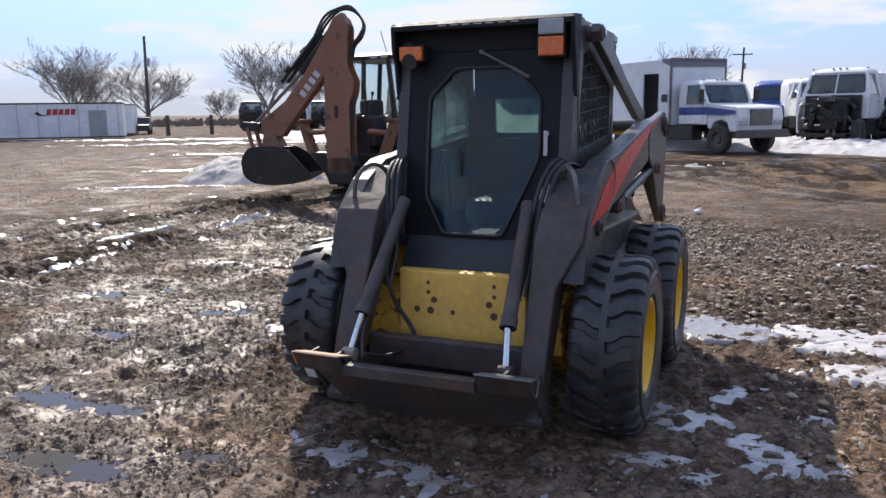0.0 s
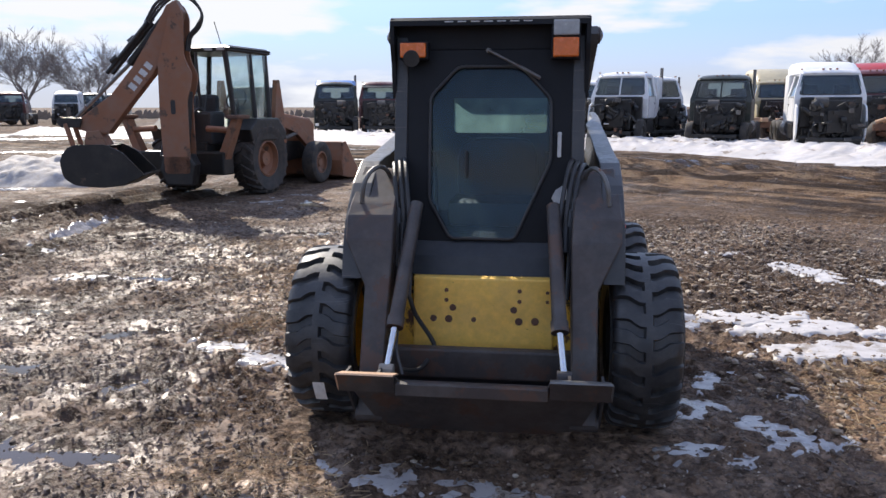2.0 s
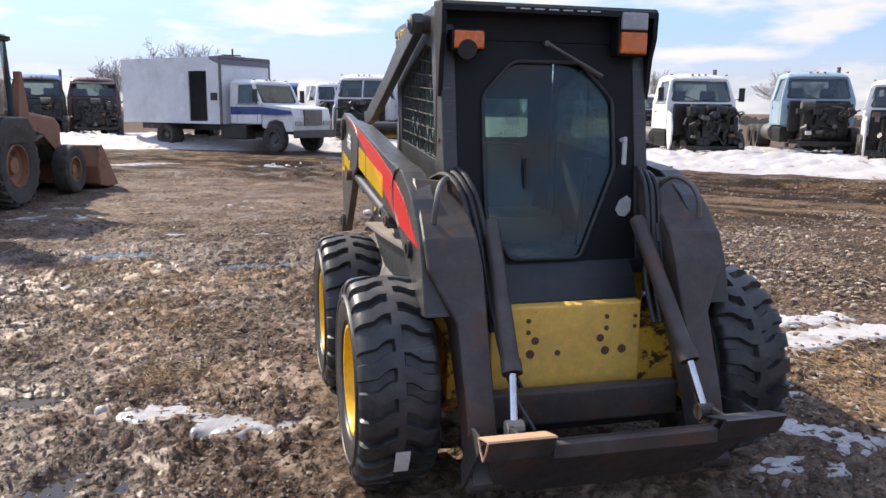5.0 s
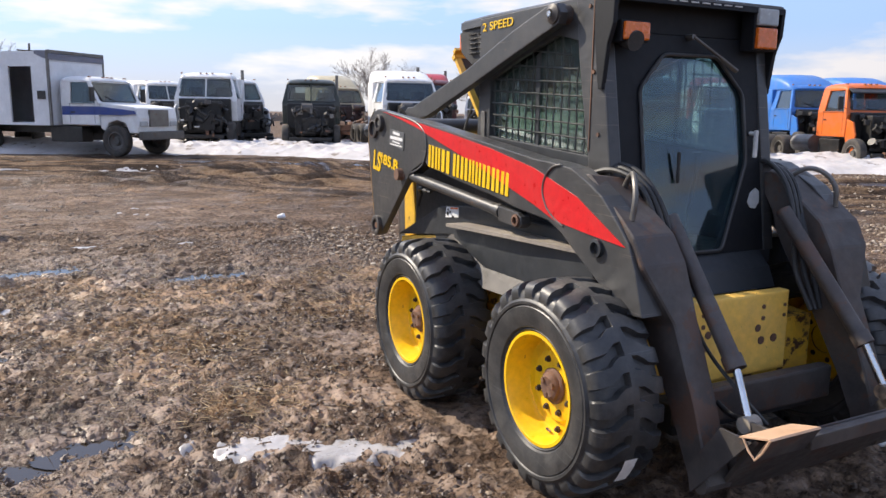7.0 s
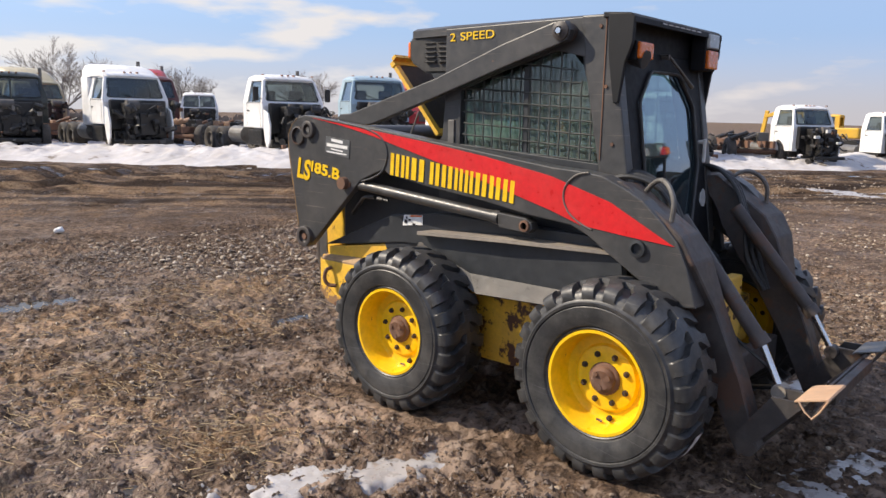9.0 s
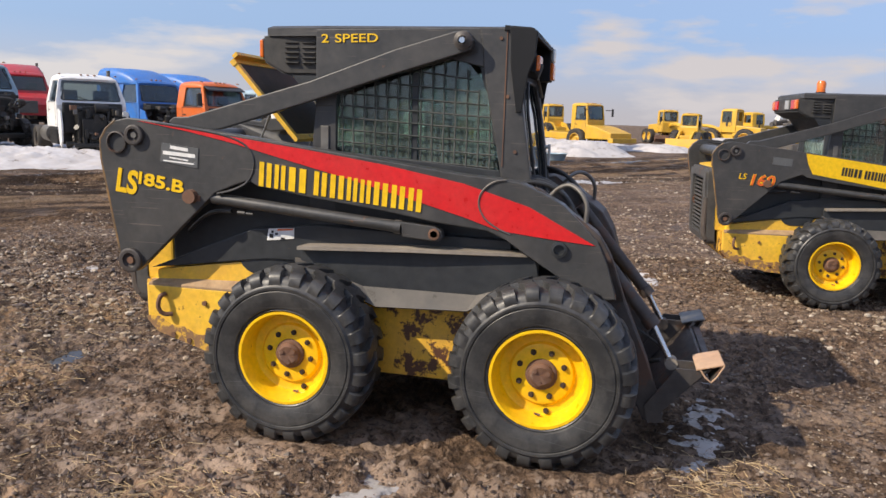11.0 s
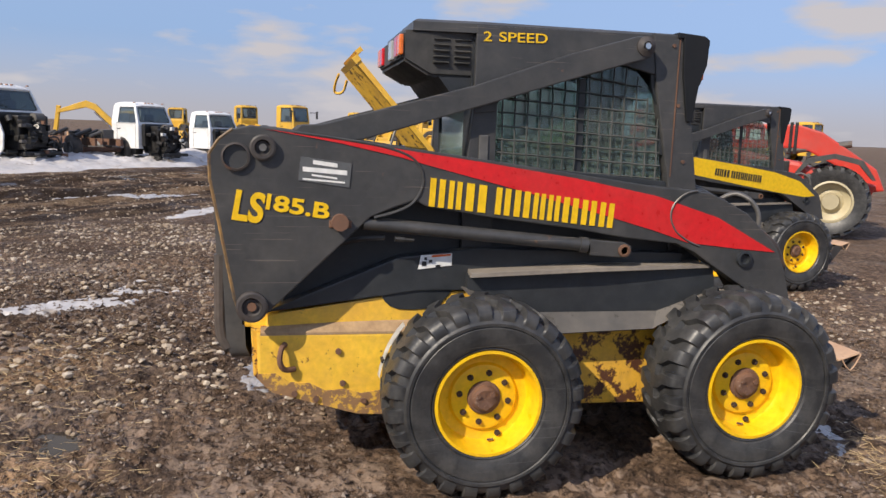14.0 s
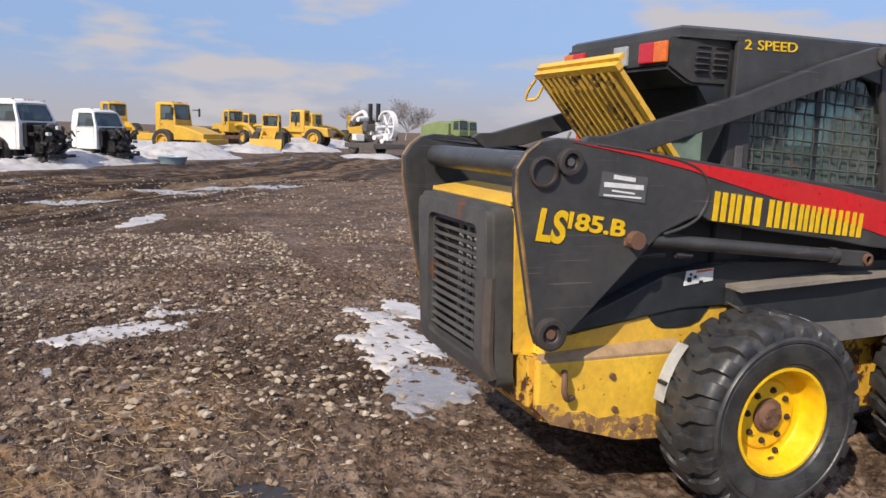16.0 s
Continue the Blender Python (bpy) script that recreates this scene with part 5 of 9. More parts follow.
    prism(bm, [(-0.20, 1.937), (-0.325, 1.928), (-0.350, 1.912), (-0.352, 1.888), (-0.342, 1.886), (-0.335, 1.903), (-0.30, 1.910), (-0.20, 1.914)], -0.474, 0.474, "x", 0.003)
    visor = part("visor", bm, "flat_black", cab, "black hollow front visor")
    bm = B()
    box(bm, -0.452, 0.452, -0.252, -0.236, 1.782, 1.912, 0.003)
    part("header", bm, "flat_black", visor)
    for s in (s1, s2):
        bm = B()
        prism(bm, [(-0.225, 1.93), (-0.335, 1.924), (-0.350, 1.905), (-0.345, 1.80), (-0.315, 1.72), (-0.292, 1.55), (-0.268, 1.55), (-0.235, 1.75)], s * 0.4545, s * 0.476, "x", 0.004)
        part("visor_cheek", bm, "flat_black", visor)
    # slots drawn as pale bars: the brightness through them is painted on
    for i in range(7):
        bm = B()
        box(bm, -0.21 + i * 0.062, -0.168 + i * 0.062, -0.3535, -0.348, 1.902, 1.907)
        part("visor_slot", bm, "bare", visor)
    for x0, x1, z0, z1, mat_name, nm in ((-0.425, -0.300, 1.74, 1.81, "amber", "marker_lamp"), (0.302, 0.422, 1.738, 1.828, "amber", "marker_lamp"), (0.302, 0.422, 1.836, 1.908, "clear_lens", "work_lamp")):
        if not door:
            continue
        bm = B()
        box(bm, x0 - 0.008, x1 + 0.008, -0.345, -0.27, z0 - 0.008, z1 + 0.006, 0.006)
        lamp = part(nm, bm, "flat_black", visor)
        bm = B()
        box(bm, x0, x1, -0.362, -0.34, z0, z1, 0.008)
        part("lens", bm, mat_name, lamp)
    bm = B()
    rod(bm, (-0.37, -0.36, 1.735), (-0.37, -0.30, 1.755), 0.04, n=14)
    part("lamp_cover", bm, "plastic", visor)
    # rear wall of the cab, with a window, and the seat
    bm = B()
    holed(bm, [(-0.42, 0.90), (0.42, 0.90), (0.42, 1.88), (-0.42, 1.88)], [rounded([(-0.285, 1.35), (0.285, 1.35), (0.285, 1.668), (-0.285, 1.668)], 0.03)], lambda a, b: (a, 0.70, b), (0, 0.02, 0))
    part("rear_wall", bm, "black", cab)
    bm = B()
    box(bm, -0.31, 0.31, 0.708, 0.712, 1.32, 1.71)
    part("rear_pane", bm, "rear_glass", cab).visible_shadow = False
    bm = B()
    box(bm, -0.44, 0.44, -0.40, 0.74, 0.80, 0.86)
    part("cab_floor", bm, "black", cab)
    bm = B()
    back_of_seat = rounded([(-0.24, 0.95), (0.24, 0.95), (0.23, 1.33), (-0.23, 1.33)], 0.12)
    prism(bm, back_of_seat, 0.42, 0.54, "y", 0.03)
    box(bm, -0.25, 0.25, 0.05, 0.52, 0.86, 1.0, 0.04)
    part("seat", bm, "seat", cab, "dark vinyl operator seat", 50)
    for x in (-0.30, 0.30):
        bm = B()
        rod(bm, (x, 0.0, 0.86), (x, -0.06, 1.20), 0.012, n=8)
        rod(bm, (x, -0.06, 1.20), (x, -0.06, 1.28), 0.024, n=10)
        part("control_lever", bm, "ink", cab)
    # body front
    bm = B()
    loft(bm, [[(-0.37, -0.40, 0.86), (0.37, -0.40, 0.86), (0.37, -0.30, 0.86), (-0.37, -0.30, 0.86)], [(-0.36, -0.47, 0.80), (0.36, -0.47, 0.80), (0.36, -0.30, 0.80), (-0.36, -0.30, 0.80)], [(-0.36, -0.51, 0.715), (0.36, -0.51, 0.715), (0.36, -0.30, 0.715), (-0.36, -0.30, 0.715)]])
    part("step_panel", bm, "black", root)
    bm = B()
    prism(bm, [(-0.33, 0.38), (0.33, 0.38), (0.325, 0.725), (-0.325, 0.725)], -0.615, -0.55, "y", 0.01)
    panel = part("front_panel", bm, "panel_yellow", root, "rust-speckled yellow front panel with bolt holes")
    for x, z, r in ((-0.169, 0.666, 0.010), (-0.169, 0.618, 0.010), (-0.139, 0.582, 0.016), (-0.231, 0.528, 0.016), (-0.159, 0.527, 0.018), (-0.041, 0.526, 0.012), (0.146, 0.578, 0.016), (0.17, 0.523, 0.018), (0.245, 0.526, 0.018), (0.172, 0.668, 0.010), (0.172, 0.619, 0.010), (0.30, 0.664, 0.008), (0.30, 0.62, 0.008)):
        bm = B()
        rod(bm, (x, -0.619, z), (x, -0.612, z), r, n=12)
        part("bolt_hole", bm, "rust", panel)
    bm = B()
    box(bm, -0.42, 0.42, -0.78, -0.72, 0.29, 0.43, 0.012)
    cross = part("crossmember", bm, "worn_black", root, "worn dark steel crossmember between the arm legs")
    bm = B()
    box(bm, -0.40, 0.40, -0.72, -0.58, 0.24, 0.36, 0.01)
    part("belly", bm, "black", root)
    # bucket cylinders and coupler
    for s in (s1, s2):
        bm = B()
        a, b, c = Vector((s * 0.318, -0.55, 1.06)), Vector((s * 0.352, -0.955, 0.575)), Vector((s * 0.372, -1.045, 0.41))
        rod(bm, a, b, 0.032, n=20)
        rod(bm, b + (a - b).normalized() * 0.05, b, 0.038, n=20)
        cyl = part("bucket_cylinder", bm, "worn_black", root, "", 40)
        bm = B()
        rod(bm, b, c, 0.0155, n=14)
        part("cylinder_rod", bm, "steel", cyl, "bright chrome rod", 40)
        bm = B()
        rod(bm, c + Vector((-0.03, 0, 0)), c + Vector((0.03, 0, 0)), 0.03, n=14)
        part("rod_eye", bm, "ledge" if s < 0 else "worn_black", cyl)
    bm = B()
    prism(bm, [(-0.525, 0.44), (-0.30, 0.44), (-0.295, 0.425), (0.305, 0.425), (0.31, 0.445), (0.54, 0.445), (0.44, 0.16), (0.30, 0.12), (-0.30, 0.12), (-0.42, 0.16)], -1.215, -1.195, "y", 0.003)
    for v in bm.verts:
        v.co.y += (0.44 - v.co.z) * 0.80
    coupler = part("coupler_plate", bm, "worn_black", root, "rusty dark quick-coupler plate")
    for s in (s1, s2):
        bm = B()
        x0, x1 = (-0.535, -0.302) if s < 0 else (0.312, 0.550)
        prism(bm, [(-1.258, 0.463), (-1.16, 0.436), (-1.145, 0.430), (-1.145, 0.436), (-1.16, 0.443), (-1.260, 0.470), (-1.266, 0.465)], x0, x1, "x", 0.001)
        # pale rust on the sunward lip, with its sunlight put into the colour
        part("coupler_lip", bm, "pale_rust" if s < 0 else "grey_steel", coupler, "bent steel lip, bare, with sunlight coloured into its pale top" if s < 0 else "")
        bm = B()
        prism(bm, [(-1.264, 0.463), (-1.250, 0.459), (-1.207, 0.385), (-1.217, 0.38)], x0, x1, "x", 0.002)
        part("lip_flange", bm, "worn_black", coupler)
        bm = B()
        xe = x0 if s < 0 else x1
        tube(bm, [(xe, -1.262, 0.464), (xe, -1.212, 0.382), (xe, -1.16, 0.438)], 0.004, 6, 2)
        part("bent_edge", bm, "pale_rust" if s < 0 else "grey_steel", coupler, "bare edge of the bent plate")
        bm = B()
        prism(bm, [(-1.19, 0.43), (-1.06, 0.43), (-0.93, 0.24), (-0.95, 0.15)], s * 0.52, s * 0.53)
        prism(bm, [(-1.19, 0.43), (-1.06, 0.43), (-0.93, 0.24), (-0.95, 0.15)], s * 0.385, s * 0.398)
        part("coupler_rib", bm, "worn_black", coupler)
    bm = B()
    box(bm, -0.30, 0.305, -1.235, -1.19, 0.375, 0.425, 0.004)
    part("coupler_bar", bm, "worn_black", coupler, "grey scuffed cross bar")
    # hydraulic hoses at the front
    for s in (s1, s2):
        for i, off in enumerate((0.0, 0.028, 0.055)):
            bm = B()
            tube(bm, [(s * (0.50 - off), -0.20, 1.19), (s * (0.46 - off), -0.36, 1.235 + 0.01 * i), (s * (0.43 - off), -0.50, 1.18), (s * (0.405 - off), -0.585, 1.02), (s * (0.392 - off), -0.66 + 0.02 * i, 0.82), (s * (0.385 - off), -0.72, 0.66)], 0.011, 8)
            part("hydraulic_hose", bm, "hose", root)
        bm = B()
        rod(bm, (s * 0.375, -0.60, 0.97), (s * 0.372, -0.64, 0.86), 0.022, n=12)
        rod(bm, (s * 0.40, -0.57, 1.04), (s * 0.395, -0.60, 0.96), 0.018, n=10)
        part("hose_coupling", bm, "black", root)
    bm = B()
    tube(bm, [(-0.385, -0.70, 0.80), (-0.33, -0.72, 0.66), (-0.30, -0.70, 0.56), (-0.235, -0.68, 0.45), (-0.22, -0.70, 0.40), (-0.26, -0.86, 0.36), (-0.32, -1.0, 0.40)], 0.011, 8)
    part("hydraulic_hose", bm, "hose", root)
    bm = B()
    tube(bm, [(-0.375, -0.62, 0.98), (-0.365, -0.72, 0.78), (-0.35, -0.80, 0.62), (-0.345, -0.96, 0.50), (-0.30, -1.06, 0.40)], 0.007, 8)
    part("hydraulic_hose", bm, "hose", root)
    return cab


def slab_row(parent, y0, y1, z0, z1, z2, z3, widths, material, x=-0.6345):
    """Plain slanted bars, two to a place, instead of a trade name: from y0 down to y1, foot and head heights at either end; a negative width is a gap."""
    total, at = sum(abs(w_) for w_ in widths), 0.0
    for w_ in widths:
        if w_ > 0:
            for a, b in ((0.10, 0.40), (0.58, 0.88)):
                f0, f1 = (at + a * w_) / total, (at + b * w_) / total
                bm = B()
                pts = []
                for f, top in ((f0, 0), (f1, 0), (f1, 1), (f0, 1)):
                    y = y0 + (y1 - y0) * f
                    lo, hi = z0 + (z2 - z0) * f, z1 + (z3 - z1) * f
                    pts.append((y - (0.006 if top else 0.0), hi if top else lo))
                prism(bm, pts, x - 0.0015, x + 0.002)
                part("decal_bar", bm, material, parent)
        at += abs(w_)


NAME_WIDTHS = (1.0, 0.85, 1.35, -0.25, 1.0, 1.05, 0.8, 0.8, 1.05, 1.0, 1.0)
main = thing("skid_steer_loader", "charcoal and yellow skid steer loader with red arm bands, no bucket", "skid steer loader")
cab_main = skid_steer(main, "red", True)
for s in (-1, 1):
    bm = B()
    band = [(1.572, 1.455), (1.30, 1.424), (1.018, 1.389), (0.673, 1.346), (0.302, 1.294), (-0.07, 1.226), (-0.371, 1.135), (-0.665, 0.982), (-0.455, 1.0), (-0.231, 1.024), (-0.079, 1.073), (0.122, 1.128), (0.52, 1.232), (0.918, 1.328), (1.05, 1.362), (1.30, 1.412)]
    x = s * 0.634
    prism(bm, band, x - 0.0015, x + 0.0015)
    part("arm_band", bm, "red_film", main, "red stripe along the lift arm")
slab_row(main, 0.938, 0.118, 1.168, 1.284, 1.084, 1.188, NAME_WIDTHS, "yellow_film")
# the joint ring, and the rounded front end of the rear tower's plate
for s in (-1, 1):
    bm = B()
    tube(bm, [(s * 0.634, -0.262, 1.252), (s * 0.636, -0.215, 1.243), (s * 0.636, -0.174, 1.218), (s * 0.636, -0.146, 1.178), (s * 0.636, -0.142, 1.131), (s * 0.636, -0.160, 1.09), (s * 0.636, -0.184, 1.062), (s * 0.636, -0.235, 1.03), (s * 0.634, -0.289, 1.009)], 0.0045, 6, 5)
    part("joint_seam", bm, "grey_steel", main, "pale worn seam round the arm's joint")
    bm = B()
    tube(bm, [(s * 0.632, 1.47, 1.447), (s * 0.633, 1.268, 1.424), (s * 0.633, 1.117, 1.401), (s * 0.633, 1.02, 1.37), (s * 0.633, 0.972, 1.33), (s * 0.633, 0.955, 1.281), (s * 0.633, 0.965, 1.225), (s * 0.633, 1.0, 1.175), (s * 0.633, 1.068, 1.141), (s * 0.632, 1.15, 1.118)], 0.006, 6, 5)
    part("plate_edge", bm, "charcoal", main)
face_left = Matrix(((0, 0, -1, 0), (-1, 0, 0, 0), (0, 1, 0, 0), (0, 0, 0, 1)))


def on_side(y, z, slope=0.0, x=-0.635):
    return Matrix.Translation((x, y, z)) @ face_left @ Matrix.Rotation(slope, 4, "Z")


lettering("model_letters", "LS", 0.158, on_side(1.71, 1.110, -0.13), "yellow_film", main, 0.80, 0.06, 0.035)
for text, y, z, wide in (("1", 1.594, 1.151, 1.2), ("85.B", 1.549, 1.143, 1.46)):
    lettering("model_number", text, 0.084, on_side(y, z, -0.145), "yellow_film", main, wide, 0.0, 0.03)
for text, y in (("2", 0.686), ("SPEED", 0.618)):
    lettering("speed_text", text, 0.056, on_side(y, 1.853 + 0.02 * (0.686 - y), 0.02, -0.4575), "yellow_film", cab_main, 1.44, 0.0, 0.008)
bm = B()
prism(bm, [(1.442, 1.354), (1.244, 1.332), (1.252, 1.236), (1.452, 1.262)], -0.636, -0.632)
dealer = part("dealer_plate", bm, "grey_film", main, "grey dealer sticker with pale bars")
for y0, y1, z, h in ((1.395, 1.300, 1.320, 0.016), (1.435, 1.262, 1.291, 0.018), (1.40, 1.30, 1.274, 0.007), (1.435, 1.27, 1.258, 0.007)):
    bm = B()
    prism(bm, [(y0, z + 0.006), (y1, z - 0.006), (y1, z - 0.006 + h), (y0, z + 0.006 + h)], -0.6375, -0.6355)
    part("sticker_bar", bm, "white_film", dealer)
bm = B()
prism(bm, [(0.945, 0.885), (0.80, 0.902), (0.80, 0.955), (0.935, 0.945)], -0.519, -0.514)
warn = part("warning_sticker", bm, "white_film", main, "torn white and orange warning sticker")
bm = B()
prism(bm, [(0.89, 0.937), (0.805, 0.945), (0.805, 0.953), (0.885, 0.947)], -0.521, -0.5185)
part("sticker_bar", bm, "orange_film", warn)
bm = B()
for y, z, w_, h in ((0.93, 0.90, 0.02, 0.02), (0.90, 0.915, 0.015, 0.012), (0.87, 0.895, 0.02, 0.01), (0.92, 0.925, 0.012, 0.012)):
    box(bm, -0.521, -0.5185, y - w_, y, z, z + h)
part("sticker_marks", bm, "ink", warn)
# the raised engine hood grate
bm = B()
lean = Vector((0, 0.345, 0.385)).normalized()
side = Vector((0, lean.z, -lean.y))


def gate(x, up, out=0.0):
    p = Vector((x, 0.855, 1.385)) + lean * up + side * out
    return tuple(p)


def gate_box(bm_, x0, x1, u0, u1, o0, o1):
    loft(bm_, [[gate(x0, u0, o0), gate(x1, u0, o0), gate(x1, u0, o1), gate(x0, u0, o1)], [gate(x0, u1, o0), gate(x1, u1, o0), gate(x1, u1, o1), gate(x0, u1, o1)]])


gate_box(bm, -0.34, -0.305, 0.035, 0.50, 0.0, 0.022)
gate_box(bm, 0.305, 0.34, 0.035, 0.50, 0.0, 0.022)
gate_box(bm, -0.345, 0.345, 0.50, 0.53, -0.004, 0.026)
gate_box(bm, -0.345, 0.345, 0.525, 0.545, -0.035, -0.005)
gate_box(bm, -0.34, 0.34, 0.0, 0.035, 0.0, 0.022)
grate = part("hood_grate", bm, "yellow", main, "raised yellow louvred hood grate")
# solid dark brown sheet fills the gaps between the slats
bm = B()
gate_box(bm, -0.304, 0.304, 0.036, 0.499, 0.000, 0.003)
part("grate_back", bm, "grate_back", grate, "dark brown sheet behind the slats")
for i in range(12):
    bm = B()
    x = -0.28 + i * 0.0509
    loft(bm, [[gate(x - 0.018, u, 0.005), gate(x + 0.014, u, 0.030), gate(x + 0.012, u, 0.033), gate(x - 0.020, u, 0.008)] for u in (0.036, 0.499)])
    part("grate_slat", bm, "dirty_yellow", grate)
bm = B()
tube(bm, [gate(0.30, 0.52, 0.05), gate(0.34, 0.49, 0.10), gate(0.36, 0.46, 0.12), gate(0.33, 0.44, 0.09), gate(0.30, 0.47, 0.04)], 0.007, 6)
part("grate_hook", bm, "yellow", grate)
for s in (-1, 1):
    bm = B()
    rod(bm, (s * 0.32, 1.02, 1.50), (s * 0.36, 1.10, 1.26), 0.006, n=6)
    part("grate_stay", bm, "grey_steel", grate)
# papers stuck to the tyres
bm = B()
arc = [(-0.60 - 0.0, 0.703 + 0.418 * math.cos(a), 0.402 + 0.418 * math.sin(a)) for a in np.linspace(0.12, 0.72, 8)]
for a, b in zip(arc, arc[1:]):
    vs = [bm.verts.new(p) for p in (a, b, (b[0] - 0.065, b[1], b[2]), (a[0] - 0.065, a[1], a[2]))]
    bm.faces.new(vs)
bmesh.ops.remove_doubles(bm, verts=bm.verts, dist=1e-5)
ext = bmesh.ops.extrude_face_region(bm, geom=list(bm.faces))
tag = part("tyre_label", bm, "white_film", main, "white paper label stuck on a tyre tread")
bm = B()
c, d = math.cos(0.30), math.sin(0.30)
rod(bm, (-0.61, 0.703 + 0.4195 * c, 0.402 + 0.4195 * d), (-0.66, 0.703 + 0.4195 * c, 0.402 + 0.4195 * d), 0.010, n=4)
part("label_bar", bm, "ink", tag)
bm = B()
ang = [(-0.70, -0.474 - 0.418 * math.cos(a), 0.424 + 0.418 * math.sin(a)) for a in np.linspace(-0.64, -0.36, 4)]
for a, b in zip(ang, ang[1:]):
    bm.faces.new([bm.verts.new(p) for p in (a, b, (b[0] - 0.055, b[1], b[2]), (a[0] - 0.055, a[1], a[2]))])
bmesh.ops.remove_doubles(bm, verts=bm.verts, dist=1e-5)
part("tyre_label", bm, "white_film", main, "white paper label stuck on a tyre tread")

# ---- vehicles and machines round the yard ----


def paint(name, base, rough=0.4, wear=0.15, dust=0.35):
    M[name] = surface(name, base, tuple(c * 0.82 for c in base), rough, wear=(0.10, 0.06, 0.04), wear_amount=wear, wear_scale=4, dust=(0.2, 0.17, 0.14), dust_amount=dust, bump=0.03, grain=12, blotch=1.2, mottle=0.10)


paint("white_paint", (0.80, 0.80, 0.79), 0.4, 0.1, 0.25)
paint("grey_paint", (0.36, 0.37, 0.38))
paint("dark_green_paint", (0.012, 0.022, 0.018))
paint("tan_paint", (0.50, 0.43, 0.27))
paint("slate_paint", (0.16, 0.17, 0.22))
paint("red_paint", (0.42, 0.02, 0.03))
paint("dark_red_paint", (0.10, 0.018, 0.02))
paint("blue_paint", (0.02, 0.16, 0.52))
paint("navy_paint", (0.012, 0.05, 0.25))
paint("pale_blue_paint", (0.30, 0.42, 0.50))
paint("orange_paint", (0.68, 0.13, 0.012))
paint("machine_orange", (0.27, 0.115, 0.057), 0.6, 0.55, 0.5)
paint("machine_yellow", (0.66, 0.38, 0.03), 0.5, 0.2, 0.3)
paint("machine_green", (0.20, 0.26, 0.10), 0.5, 0.2, 0.3)
paint("telehandler_red", (0.55, 0.035, 0.02), 0.4, 0.1, 0.25)
paint("box_white", (0.76, 0.77, 0.78), 0.45, 0.03, 0.15)
paint("dark_machinery", (0.009, 0.009, 0.009), 0.42, 0.35, 0.12)
paint("mid_machinery", (0.08, 0.075, 0.07), 0.6, 0.5, 0.4)


def plain_wheel(parent, x, y, z, r, w, side, rim_mat="mid_machinery", tyre_mat="old_rubber", rim=0.56, lug=0):
    """A road or farm wheel: tyre, rim with dish, hub; side is the outer side, -1 or 1."""
    bm = B()
    prof = [(rim * r, -0.38 * w), (0.72 * r, -0.49 * w), (0.88 * r, -0.5 * w), (0.97 * r, -0.40 * w), (r, -0.2 * w), (r, 0.2 * w), (0.97 * r, 0.40 * w), (0.88 * r, 0.5 * w), (0.72 * r, 0.49 * w), (rim * r, 0.38 * w)]
    if lug:
        prof = [(q if q < 0.9 * r else q - 0.05 * r, a) for q, a in prof]
    lathe(bm, prof, (x, y, z), 32)
    tyre = part("tyre", bm, tyre_mat, parent, "", 40)
    bm = B()
    rr = rim * r
    lathe(bm, [(rr, -side * 0.3 * w), (rr + 0.01, side * 0.40 * w), (rr - 0.02, side * 0.42 * w), (rr - 0.05 * r, side * 0.2 * w), (rr * 0.6, side * 0.05 * w), (rr * 0.45, side * 0.12 * w), (rr * 0.38, side * 0.30 * w), (0.001, side * 0.30 * w)], (x, y, z), 28)
    part("rim", bm, rim_mat, tyre, "", 40)
    if lug:
        bars = []
        h = math.pi / lug * 0.36
        for sd in (-1, 1):
            bm = B()
            rows = []
            for a, rb, rt, turn in ((0.0, 0.93, 0.99, 0.0), (0.25, 0.93, 1.0, 0.10), (0.47, 0.90, 0.97, 0.22), (0.50, 0.82, 0.86, 0.24)):
                rows.append([(sd * a * w, q * r * math.cos(turn + k * h), q * r * math.sin(turn + k * h)) for k, q in ((-1, rb), (1, rb), (0.8, rt), (-0.8, rt))])
            loft(bm, rows)
            bars.append(part("tread_lug", bm, tyre_mat, tyre))
        for i in range(lug):
            for sd, bar in zip((0.0, 0.5), bars):
                ob = bar if i == 0 else new("tread_lug", bar.data)
                ob.parent = tyre
                ob.matrix_basis = pose(x, y, z, 360 * (i + sd) / lug)


